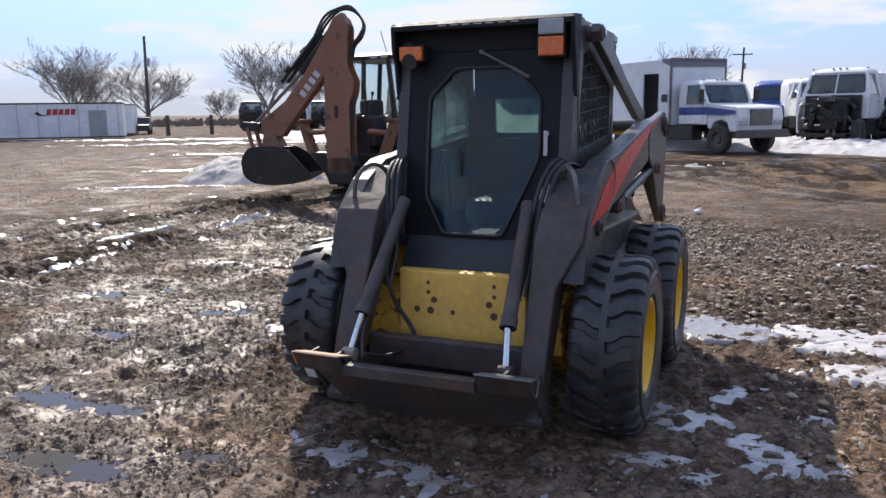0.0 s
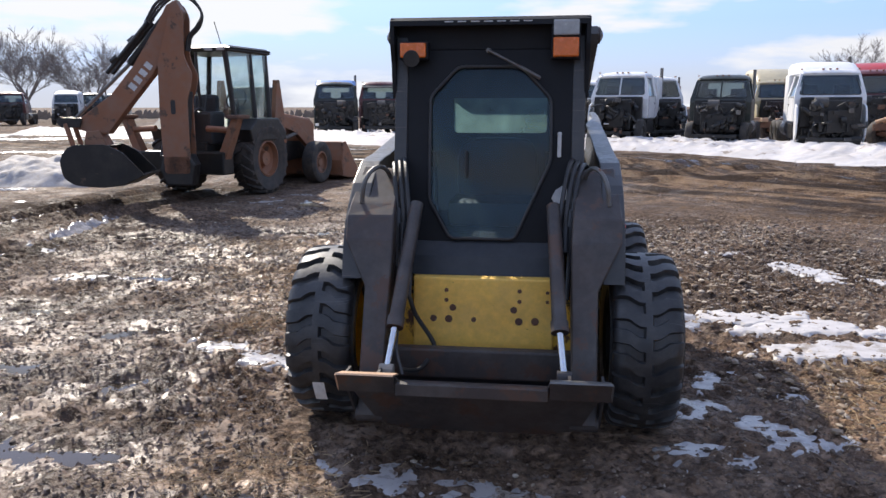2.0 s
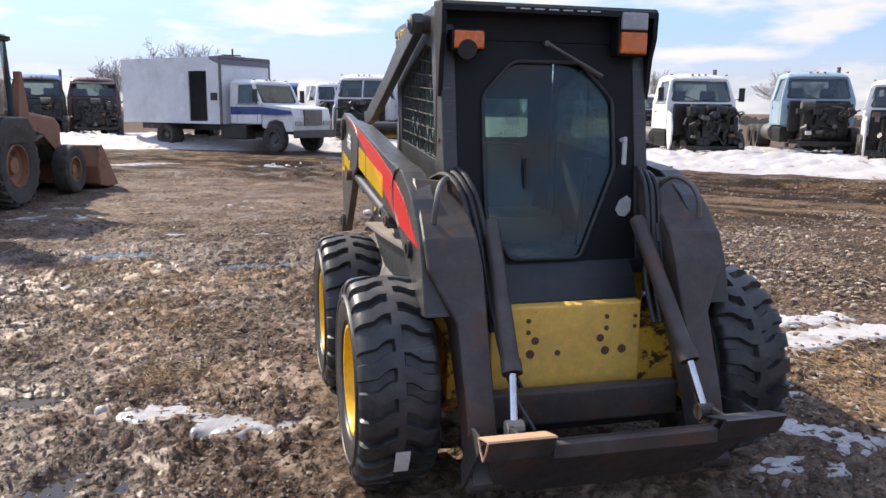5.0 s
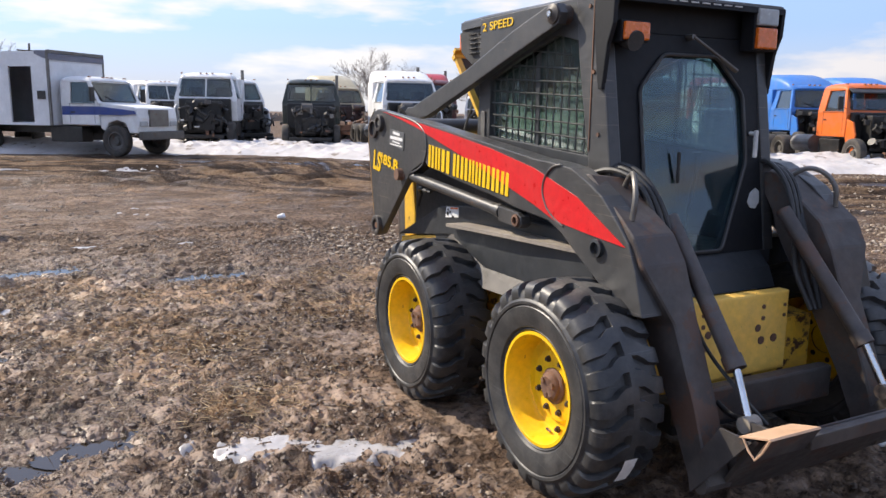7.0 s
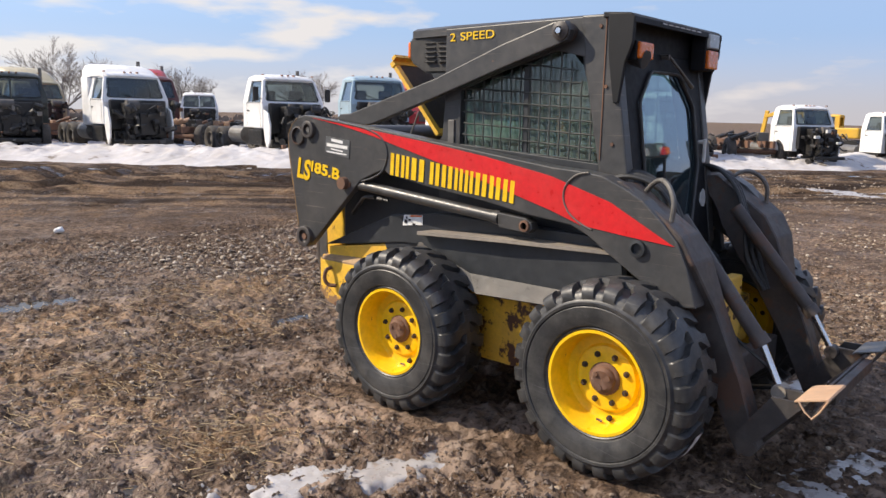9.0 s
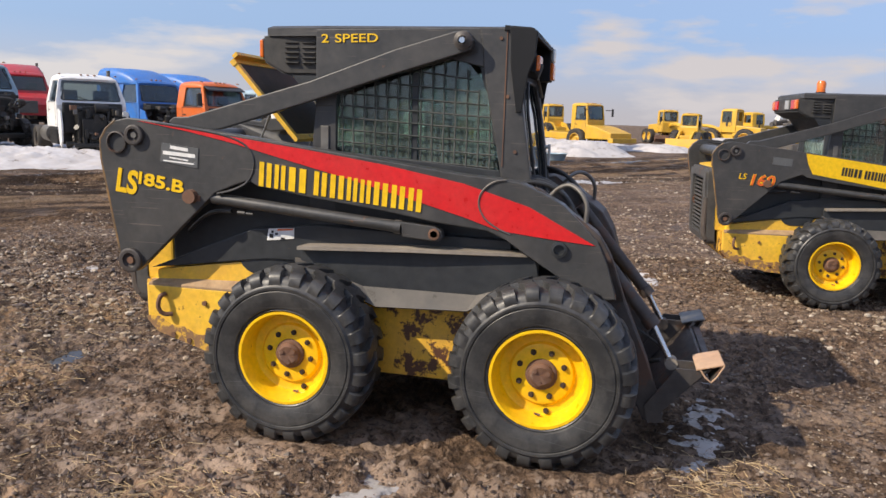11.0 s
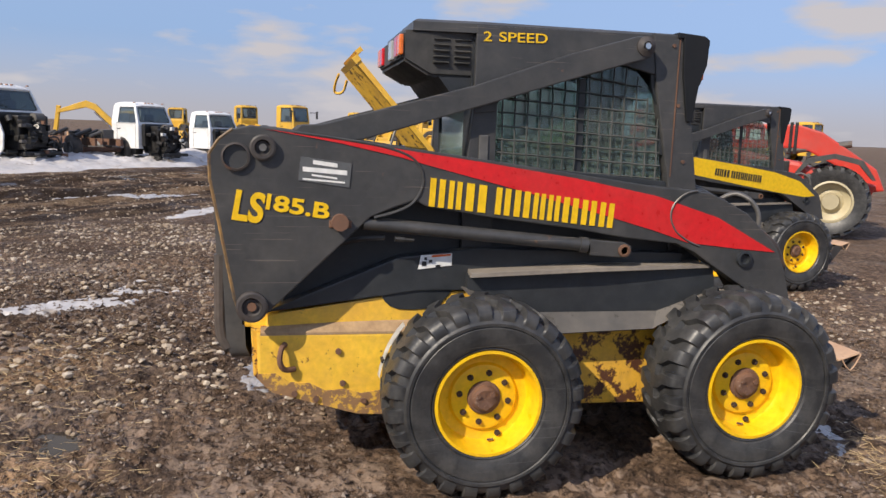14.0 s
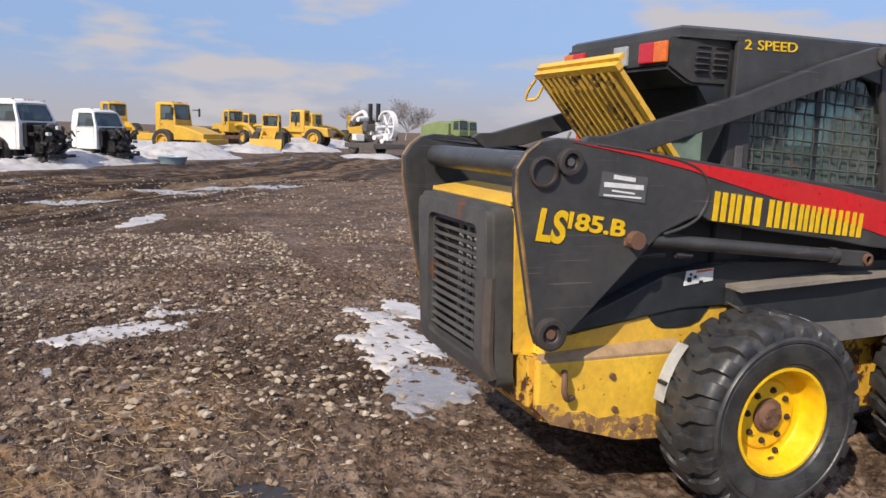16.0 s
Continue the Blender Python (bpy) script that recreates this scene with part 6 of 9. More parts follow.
def engine_heap(parent, x0, x1, y0, y1, z0, z1, seed, count=64):
    """The bare running gear where a hood has been taken off: block, radiator, hoses, brackets."""
    rnd = random.Random(seed)
    bm = B()
    box(bm, x0 * 0.62, x1 * 0.66, y0 + 0.45, y1, z0 + 0.3, z1 - 0.05, 0.05)
    box(bm, x0 * 0.95, x1 * 0.95, y1 - 0.2, y1, z0 + 0.55, z1 + 0.05, 0.05)
    for k in range(count):
        cz = rnd.uniform(z0, z1 - 0.1)
        spread = 0.62 + 0.38 * abs(2 * (cz - z0) / (z1 - z0) - 1)
        cx, cy = rnd.uniform(x0, x1) * spread, rnd.uniform(y0 + 0.1, y1)
        if k % 2:
            a, b, c = (rnd.uniform(0.04, 0.15) for _ in range(3))
            box(bm, cx - a, cx + a, cy - b, min(cy + b, y1), max(z0, cz - c), min(z1, cz + c), 0.02)
        else:
            d = Vector((rnd.uniform(-1, 1), rnd.uniform(-0.6, 0.6), rnd.uniform(-0.6, 0.6))).normalized() * rnd.uniform(0.06, 0.18)
            rod(bm, Vector((cx, cy, cz)) - d, Vector((cx, cy, cz)) + d, rnd.uniform(0.05, 0.14), n=10)
    ob = part("engine", bm, "dark_machinery", parent, "dark greasy exposed engine")
    bm = B()
    shift, wide = rnd.uniform(-0.15, 0.15), rnd.uniform(0.26, 0.40)
    box(bm, shift - wide, shift + wide, y0 + 0.22, y0 + 0.3, z0 + 0.4, z1 - rnd.uniform(0.25, 0.5), 0.02)
    box(bm, x0 * 0.85, x1 * 0.8, y0 - 0.02, y0 + 0.08, z0 + 0.12, z0 + 0.26, 0.03)
    part("radiator", bm, "dark_machinery", ob)
    bm = B()
    c, r = rnd.uniform(-0.5, 0.5), 0.16
    lathe(bm, [(0.001, -0.22), (r, -0.2), (r, 0.2), (0.001, 0.22)], (c, y0 + 0.45, z1 - 0.12), 16)
    part("air_canister", bm, rnd.choice(["dark_machinery", "mid_machinery"]), ob)
    for _ in range(6):
        bm = B()
        cx, cz = rnd.uniform(x0 * 0.8, x1 * 0.8), rnd.uniform(z0 + 0.2, z1 - 0.2)
        p = [(cx + 0.12 * k + rnd.uniform(-0.1, 0.1), rnd.uniform(y0 + 0.0, y0 + 0.3), cz + rnd.uniform(-0.18, 0.18)) for k in range(4)]
        tube(bm, p, rnd.uniform(0.02, 0.045), 6, 4)
        part("engine_hose", bm, "hose", ob)
    for _ in range(8):
        bm = B()
        cx, cz = rnd.uniform(x0, x1), rnd.uniform(z0, z1)
        a, b = rnd.uniform(0.03, 0.12), rnd.uniform(0.02, 0.08)
        box(bm, cx - a, cx + a, y0 - 0.08, y0 + 0.05, cz - b, cz + b, 0.015)
        part("bracket", bm, rnd.choice(["mid_machinery", "grey_steel", "rust", "dark_machinery", "bare"]), ob)
    return ob


def truck_cab(root, w, y0, y1, z0, zb, zt, col, slope=0.30, roof_rise=0.12, rear_window=True, mirrors=False, bare=True, taper=0.95, split=False, visor=False):
    """A hollow cab: body, pillars, roof and panes; returns the body."""
    h = w / 2
    bm = B()
    prism(bm, [(y0, z0), (y0 - 0.02, zb - 0.12), (y0 + 0.03, zb), (y1, zb), (y1, z0)], -h, h, "x", 0.035)
    body = part("cab", bm, col, root)
    bm = B()
    rows, rise = [], roof_rise + 0.13
    ya, yb = y0 + slope - 0.07, y1 + 0.01
    for f, up in ((0.0, 0.30), (0.03, 0.48), (0.10, 0.68), (0.22, 0.86), (0.45, 1.0), (0.80, 1.0), (0.95, 0.88), (1.0, 0.62)):
        hw, top, yy = h * taper * (1.0 if 0.05 < f < 0.97 else 0.985), rise * up, ya + (yb - ya) * f
        rows.append([(hw * a, yy + (0.05 * abs(a) ** 3 if f < 0.3 else 0.0), zt + top * b) for a, b in ((-1.0, 0.0), (-1.01, 0.30), (-0.96, 0.62), (-0.84, 0.84), (-0.6, 0.95), (0.0, 1.0), (0.6, 0.95), (0.84, 0.84), (0.96, 0.62), (1.01, 0.30), (1.0, 0.0))])
    loft(bm, rows)
    part("roof", bm, col, body, "", 45)
    if split:
        bm = B()
        rod(bm, (0, y0 + 0.0, zb), (0, y0 + slope - 0.02, zt + 0.02), 0.032, n=6)
        part("windscreen_post", bm, col, body)
    if visor:
        bm = B()
        prism(bm, [(y0 + slope - 0.30, zt - 0.10), (y0 + slope - 0.28, zt - 0.06), (y0 + slope - 0.02, zt + 0.07), (y0 + slope - 0.02, zt + 0.02)], -h * taper * 0.98, h * taper * 0.98, "x", 0.008)
        part("sun_visor", bm, "dark_machinery", body)
    for s in (-1, 1):
        bm = B()
        loft(bm, [[(s * h, y0 + 0.0, zb - 0.02), (s * h, y0 + 0.11, zb - 0.02), (s * (h - 0.08), y0 + 0.11, zb - 0.02), (s * (h - 0.08), y0, zb - 0.02)], [(s * h * taper, y0 + slope - 0.02, zt + 0.03), (s * h * taper, y0 + slope + 0.09, zt + 0.03), (s * (h * taper - 0.08), y0 + slope + 0.09, zt + 0.03), (s * (h * taper - 0.08), y0 + slope - 0.02, zt + 0.03)]])
        part("front_pillar", bm, col, body)
        bm = B()
        loft(bm, [[(s * (h - 0.07), y1 - 0.35, zb - 0.02), (s * h * 0.995, y1 - 0.35, zb - 0.02), (s * h * 0.995, y1, zb - 0.02), (s * (h - 0.07), y1, zb - 0.02)], [(s * (h * taper - 0.07), y1 - 0.35, zt + 0.03), (s * h * taper, y1 - 0.35, zt + 0.03), (s * h * taper, y1, zt + 0.03), (s * (h * taper - 0.07), y1, zt + 0.03)]])
        part("rear_pillar", bm, col, body)
        bm = B()
        loft(bm, [[(s * (h - 0.05), y0 + 0.12, zb - 0.01), (s * (h - 0.04), y0 + 0.12, zb - 0.01), (s * (h - 0.04), y1 - 0.34, zb - 0.01), (s * (h - 0.05), y1 - 0.34, zb - 0.01)], [(s * (h * taper - 0.05), y0 + slope + 0.07, zt + 0.01), (s * (h * taper - 0.04), y0 + slope + 0.07, zt + 0.01), (s * (h * taper - 0.04), y1 - 0.34, zt + 0.01), (s * (h * taper - 0.05), y1 - 0.34, zt + 0.01)]])
        part("side_window", bm, "truck_glass", body)
        if mirrors:
            bm = B()
            box(bm, s * (h + 0.10), s * (h + 0.28), y0 + 0.02, y0 + 0.10, zb + 0.05, zb + 0.48, 0.02)
            rod(bm, (s * (h - 0.02), y0 + 0.08, zb + 0.1), (s * (h + 0.14), y0 + 0.07, zb + 0.14), 0.015, n=6)
            part("mirror", bm, "dark_machinery", body)
        bm = B()
        box(bm, s * h - 0.005 * s, s * (h + 0.012), y0 + 0.16, y1 - 0.30, zb - 0.03, zb - 0.015)
        box(bm, s * h - 0.005 * s, s * (h + 0.02), y1 - 0.52, y1 - 0.36, zb - 0.30, zb - 0.26)
        part("door_trim", bm, "dark_machinery", body)
        for ya, yb in ((y0 + 0.15, y0 + 0.162), (y1 - 0.33, y1 - 0.318)):
            bm = B()
            box(bm, s * h - 0.005 * s, s * (h + 0.004), ya, yb, z0 + 0.06, zb)
            part("door_gap", bm, "ink", body)
    bm = B()
    loft(bm, [[(-h + 0.07, y0 + 0.04, zb - 0.01), (h - 0.07, y0 + 0.04, zb - 0.01), (h - 0.07, y0 + 0.05, zb - 0.01), (-h + 0.07, y0 + 0.05, zb - 0.01)], [(-h * taper + 0.07, y0 + slope, zt + 0.02), (h * taper - 0.07, y0 + slope, zt + 0.02), (h * taper - 0.07, y0 + slope + 0.01, zt + 0.02), (-h * taper + 0.07, y0 + slope + 0.01, zt + 0.02)]])
    part("windscreen", bm, "truck_glass", body)
    bm = B()
    tube(bm, [(p, y0 + 0.015 + slope * (q - zb) / (zt - zb), q) for p, q in [(k[0], k[1]) for k in rounded([(-h + 0.15, zb + 0.05), (h - 0.15, zb + 0.05), (h * taper - 0.14, zt - 0.05), (-h * taper + 0.14, zt - 0.05)], 0.11)] + [(-h + 0.26, zb + 0.05)]], 0.016, 6, 1)
    part("windscreen_seal", bm, "ink", body)
    bm = B()
    lean = lambda a_, b_: (a_, y0 + 0.02 + slope * (b_ - zb) / (zt - zb), b_)
    holed(bm, [(-h + 0.01, zb - 0.03), (h - 0.01, zb - 0.03), (h * taper - 0.01, zt + 0.03), (-h * taper + 0.01, zt + 0.03)], [rounded([(-h + 0.15, zb + 0.05), (h - 0.15, zb + 0.05), (h * taper - 0.14, zt - 0.05), (-h * taper + 0.14, zt - 0.05)], 0.11)], lean, (0, 0.03, 0))
    part("windscreen_frame", bm, col, body)
    for s in (-1, 1):
        bm = B()
        rod(bm, lean(s * 0.1, zb + 0.06), lean(s * 0.55, zb + 0.22), 0.012, n=5)
        part("wiper", bm, "ink", body)
    if bare:
        bm = B()
        prism(bm, [(-h * 0.74, z0 - 0.1), (h * 0.74, z0 - 0.1), (h * 0.80, z0 + 0.2), (h * 0.78, zb - 0.26), (h * 0.5, zb - 0.14), (-h * 0.5, zb - 0.14), (-h * 0.78, zb - 0.26), (-h * 0.80, z0 + 0.2)], y0 - 0.05, y0 - 0.024, "y", 0.006)
        part("firewall", bm, "dark_machinery", body, "dark bare firewall")
    bm = B()
    if rear_window:
        holed(bm, [(-h + 0.02, zb - 0.02), (h - 0.02, zb - 0.02), (h * taper, zt + 0.03), (-h * taper, zt + 0.03)], [rounded([(-h * 0.62, zb + 0.10), (h * 0.62, zb + 0.10), (h * 0.60, zt - 0.06), (-h * 0.60, zt - 0.06)], 0.05)], lambda a, b: (a, y1 - 0.03, b), (0, 0.03, 0))
    else:
        box(bm, -h + 0.02, h - 0.02, y1 - 0.03, y1, zb - 0.02, zt + 0.03)
    part("rear_wall", bm, col, body)
    for s in (-1, 1):
        bm = B()
        box(bm, s * 0.25, s * 0.75, y1 - 0.75, y1 - 0.6, zb - 0.3, zb + 0.40, 0.05)
        part("seat", bm, "seat", body)
    for x in (-0.5, -0.12, 0, 0.12, 0.5):
        bm = B()
        box(bm, x * w * 0.8 - 0.03, x * w * 0.8 + 0.03, y0 + slope + 0.06, y0 + slope + 0.14, zt + rise * 0.74, zt + rise * 0.90)
        part("roof_marker", bm, "dull_amber", body)
    return body


def stripped_truck(label, x, y, turn, col, seed, sleeper=0.0, tall=0.0, hood=False, w=2.25, z=0.0, fairing=None, stack=True, scale=1.0, low=0.0, split=False, visor=False):
    """A road tractor with its front taken off: cab, engine, frame, wheels; its front is towards -y."""
    root = thing("truck", label, "truck", pose(x, y, z, 0, 0, turn) @ Matrix.Diagonal((scale, scale, scale, 1)), "stripped trucks along the snow bank")
    rnd = random.Random(seed)
    y0 = 1.25
    body = truck_cab(root, w, y0, y0 + 1.55, 1.02 - low, 1.86, 2.55, col, 0.30, 0.12, sleeper == 0, taper=0.84, split=split, visor=visor, mirrors=seed in (4, 9))
    if not hood:
        engine_heap(root, -0.98, 0.98, 0.1, y0 - 0.02, 0.28, 1.78, seed)
        for s in (-1, 1):
            if rnd.random() < 0.55:
                bm = B()
                prism(bm, [(y0, 1.62), (y0 - 0.35, 1.5), (y0 - 0.5, 1.1), (y0 - 0.45, 0.6), (y0 - 0.25, 0.35), (y0 - 0.1, 0.6), (y0, 1.0)], s * (w / 2 - 0.09), s * (w / 2 - 0.03), "x", 0.015)
                part("fender_remnant", bm, col, root, "torn remnant of the front fender")
    else:
        bm = B()
        prism(bm, [(0.0, 0.75), (-0.05, 1.25), (0.1, 1.55), (y0, 1.78), (y0, 0.95), (0.8, 0.75)], -w * 0.43, w * 0.43, "x", 0.06)
        hd = part("hood", bm, col, root)
        bm = B()
        box(bm, -0.45, 0.45, -0.07, 0.0, 0.85, 1.42, 0.02)
        part("radiator_grille", bm, "mid_machinery", hd)
    if sleeper:
        bm = B()
        box(bm, -w / 2, w / 2, y0 + 1.55, y0 + 1.55 + sleeper, 0.95, 2.62, 0.08)
        part("sleeper", bm, fairing if fairing == "red_paint" else col, root, "", 40)
    if tall:
        bm = B()
        h = w / 2
        yy = y0 + 1.5 + sleeper
        y_a = y0 + (1.2 if fairing == "red_paint" else 0.32)
        rows = []
        for f in (0.0, 0.04, 0.12, 0.25, 0.4, 0.6, 0.8, 0.97, 1.0):
            up = tall * (1 - (1 - min(f / 0.75, 1.0)) ** 2.2) + 0.03
            if f == 1.0:
                up *= 0.9
            ww = h * (0.84 + 0.10 * f)
            yy_ = y_a + (yy - y_a) * f
            rows.append([(-ww, yy_, 2.6), (-ww, yy_, 2.6 + up * 0.55), (-ww * 0.93, yy_, 2.6 + up * 0.84), (-ww * 0.75, yy_, 2.6 + up * 0.97), (0, yy_, 2.6 + up), (ww * 0.75, yy_, 2.6 + up * 0.97), (ww * 0.93, yy_, 2.6 + up * 0.84), (ww, yy_, 2.6 + up * 0.55), (ww, yy_, 2.6)])
        loft(bm, rows)
        part("roof_fairing", bm, fairing or col, root, "", 50)
    for s in (-1, 1):
        bm = B()
        box(bm, s * 0.36, s * 0.46, 0.2, 6.4, 0.72, 0.98, 0.01)
        part("frame_rail", bm, "dark_machinery", root)
        bm = B()
        rod(bm, (s * 0.78, 3.2, 0.75), (s * 0.78, 4.3, 0.75), 0.30, n=20)
        part("fuel_tank", bm, "grey_steel", root)
        bm = B()
        box(bm, s * 0.6, s * 1.08, y0 + 0.2, y0 + 1.3, 0.45, 0.95, 0.03)
        part("step_box", bm, "dark_machinery", root)
        if (rnd.random() < 0.3 and not low) or hood:
            plain_wheel(root, s * 0.98, 0.75, 0.5, 0.5, 0.28, s)
        for yy in (5.1, 6.2):
            plain_wheel(root, s * 0.85, yy, 0.5, 0.5, 0.5, s)
    bm = B()
    rod(bm, (-0.95, 0.75, 0.5), (0.95, 0.75, 0.5), 0.07, n=10)
    part("front_axle", bm, "dark_machinery", root)
    if stack:
        bm = B()
        rod(bm, (w / 2 - 0.1, y0 + 1.75 + sleeper, 1.1), (w / 2 - 0.1, y0 + 1.75 + sleeper, 3.0 + tall * 0.6), 0.065, n=12)
        part("exhaust_pipe", bm, "grey_steel", root)
    return root


TRUCKS = [  # label, x, y, turn, paint, seed, sleeper, roof rise, width, scale, stack
    ("white stripped highway truck with a bare black engine, on snow", 2.8, 26.8, -20, "white_paint", 1, 0.9, 0.0, 2.25, 1.03, True),
    ("dark green stripped truck cab with its hood gone, on snow", 6.25, 24.5, -19, "dark_green_paint", 2, 0.0, 0.0, 2.25, 0.95, True),
    ("white tall-roofed stripped truck with a torn fender", 9.3, 21.6, -8, "white_paint", 3, 0.7, 0.42, 2.2, 0.98, True),
    ("white stripped day-cab truck with a dark engine", 12.25, 17.2, -12, "white_paint", 4, 0.0, 0.0, 2.25, 0.97, True),
    ("small white stripped truck far behind the front row", 20.1, 36.1, -30, "white_paint", 5, 0.0, 0.0, 2.25, 0.9, False),
    ("white stripped truck with a gutted black front", 16.0, 14.0, -40, "white_paint", 7, 0.0, 0.0, 2.2, 0.9, True),
    ("cream sleeper truck with a domed roof, behind the row", 11.6, 34.6, -2, "tan_paint", 11, 1.6, 0.75, 2.4, 1.0, False),
    ("red-roofed sleeper truck with a dark front, behind the row", 12.7, 27.5, -20, "dark_red_paint", 12, 1.4, 0.5, 2.3, 1.05, True),
    ("blue sleeper truck behind the box truck", 1.2, 39.6, 0, "navy_paint", 13, 1.2, 0.3, 2.25, 1.0, False),
    ("dark red truck cab behind the row", 6.3, 38.5, -8, "dark_red_paint", 14, 0.8, 0.2, 2.25, 1.0, True),
    ("white sleeper truck between other trucks", 3.6, 36.5, 14, "white_paint", 15, 1.5, 0.2, 2.25, 1.02, False),
    ("white cab-over sleeper truck behind the row", 5.5, 29.2, 18, "white_paint", 16, 1.6, 0.15, 2.3, 1.0, False),
    ("dark stripped truck with a blue roof fairing", -10.0, 33.8, 14, "dark_green_paint", 17, 0.0, 0.25, 2.25, 1.0, True),
    ("dark red stripped truck cab", -7.8, 34.3, 12, "dark_red_paint", 18, 0.0, 0.0, 2.25, 1.0, True),
    ("red sleeper truck far behind", 35.6, 33.4, -42, "red_paint", 19, 1.4, 0.55, 2.4, 1.28, True),
    ("pale blue day-cab truck with a tall exhaust stack", 17.9, 19.2, -24, "pale_blue_paint", 6, 0.0, 0.0, 2.3, 1.08, True),
    ("bright blue sleeper truck with a rounded roof fairing", 22.3, 15.2, -22, "blue_paint", 8, 1.3, 0.6, 2.2, 0.95, False),
    ("blue sleeper truck with a rounded roof, behind an orange cab", 24.9, 14.6, -22, "blue_paint", 24, 1.3, 0.55, 2.2, 0.95, False),
    ("orange stripped day-cab truck with a roof beacon", 18.7, 10.6, -20, "orange_paint", 9, 0.0, 0.0, 2.1, 0.88, False),
    ("white box-backed truck behind other trucks", 27.4, 13.0, -25, "pale_blue_paint", 20, 1.5, 0.0, 2.2, 0.9, False),
    ("white medium truck with a square cab and no hood", 21.4, 8.5, -30, "white_paint", 21, 0.6, 0.0, 2.15, 0.88, False),
    ("white medium truck with its front removed", 24.35, 5.15, -34, "white_paint", 22, 0.0, 0.0, 2.2, 0.76, False),
    ("white medium truck tilted on bare running gear", 27.5, 3.2, -38, "white_paint", 23, 0.0, 0.0, 2.2, 0.70, False),
]
FAIRINGS = {11: "tan_paint", 7: "red_paint", 12: "red_paint", 17: "blue_paint"}
for lab, x, y, turn, col, seed, slp, tall, w, size, stack in TRUCKS:
    stripped_truck(lab, x, y, turn, col, seed, slp, tall, w=w, scale=size, stack=stack, fairing=FAIRINGS.get(seed), hood=seed in (13, 19), low=0.3 if seed in (21, 22, 23) else 0.0, split=seed in (1, 2, 5, 15), visor=seed in (9, 18))
for i, (x, y) in enumerate(((-40.5, 58.4), (-40.3, 62.1), (-39.5, 64.9), (-44.0, 56.0))):
    stripped_truck("distant dark stripped truck in a row", x, y, 25, ["white_paint", "dark_green_paint", "grey_paint", "dark_red_paint"][i], 30 + i, 1.0 if i == 0 else 0.0, 0.3 if i == 0 else 0.0)


def box_truck():
    root = thing("box_truck", "white box truck with a blue stripe and open side door", "truck", pose(0.85, 23.2, 0, 0, 0, 46))
    w = 2.2
    body = truck_cab(root, 2.0, 1.35, 2.75, 0.95, 1.62, 2.25, "white_paint", 0.35, 0.08, False, True, False)
    bm = B()
    prism(bm, [(0.0, 0.72), (-0.05, 1.18), (0.02, 1.48), (0.16, 1.53), (1.36, 1.64), (1.36, 0.85), (1.2, 0.78), (1.05, 1.02), (0.75, 1.10), (0.45, 1.02), (0.32, 0.72)], -0.95, 0.95, "x", 0.05)
    hood = part("hood", bm, "white_paint", root, "white sloping hood with a blue stripe")
    for s in (-1, 1):
        bm = B()
        prism(bm, [(0.03, 1.30), (0.1, 1.40), (1.36, 1.52), (2.72, 1.52), (2.72, 1.25), (1.3, 1.27), (0.6, 1.26)], s * 0.957, s * 1.004)
        part("stripe", bm, "navy_paint", hood, "blue stripe")
    bm = B()
    box(bm, -0.46, 0.46, -0.08, -0.01, 0.92, 1.44, 0.02)
    part("radiator_grille", bm, "grey_steel", hood, "bright grille")
    for s in (-1, 1):
        bm = B()
        box(bm, s * 0.55, s * 0.9, -0.07, -0.02, 0.93, 1.08, 0.02)
        part("headlight", bm, "clear_lens", hood)
    bm = B()
    box(bm, -1.05, 1.05, -0.22, -0.08, 0.52, 0.78, 0.03)
    part("bumper", bm, "mid_machinery", root, "dark front bumper")
    # cargo box with an open doorway in its side
    y0, y1, z0, z1, h = 2.95, 8.0, 0.92, 3.12, 1.2
    bm = B()
    holed(bm, [(y0, z0), (y1, z0), (y1, z1), (y0, z1)], [[(3.62, z0 - 0.0 + 0.06), (4.50, z0 + 0.06), (4.50, 2.72), (3.62, 2.72)]], lambda a, b: (-h, a, b), (0.05, 0, 0))
    cargo = part("cargo_box", bm, "box_white", root, "white cargo box with a dark open doorway")
    for nm, args in (("box_wall", (h - 0.05, h, y0, y1, z0, z1)), ("box_front", (-h + 0.05, h - 0.05, y0, y0 + 0.05, z0, z1)), ("box_rear", (-h + 0.05, h - 0.05, y1 - 0.05, y1, z0, z1)), ("box_roof", (-h, h, y0, y1, z1, z1 + 0.06)), ("box_floor", (-h + 0.05, h - 0.05, y0 + 0.05, y1 - 0.05, z0, z0 + 0.08))):
        bm = B()
        box(bm, *args)
        part(nm, bm, "box_white", cargo)
    bm = B()
    for s in (-1, 1):
        box(bm, s * h - 0.03, s * h + 0.03, y0 - 0.03, y0 + 0.06, z0, z1 + 0.08, 0.01)
    box(bm, -h, h, y0 - 0.03, y0 + 0.06, z1, z1 + 0.1, 0.01)
    part("corner_trim", bm, "grey_steel", cargo)
    bm = B()
    prism(bm, [(y0 - 0.04, z1 - 0.20), (y0 - 0.05, z1 - 0.04), (y0 + 0.10, z1 + 0.08), (y0 + 0.5, z1 + 0.085), (y0 + 0.5, z1 - 0.02), (y0 + 0.2, z1 - 0.14)], -h - 0.012, h + 0.012, "x", 0.01)
    part("roof_nose", bm, "slate_paint", cargo, "dark slate nose of the box roof")
    bm = B()
    box(bm, -h - 0.03, -h + 0.02, 3.12, 3.42, 1.72, 1.98, 0.01)
    part("latch_panel", bm, "dark_machinery", cargo)
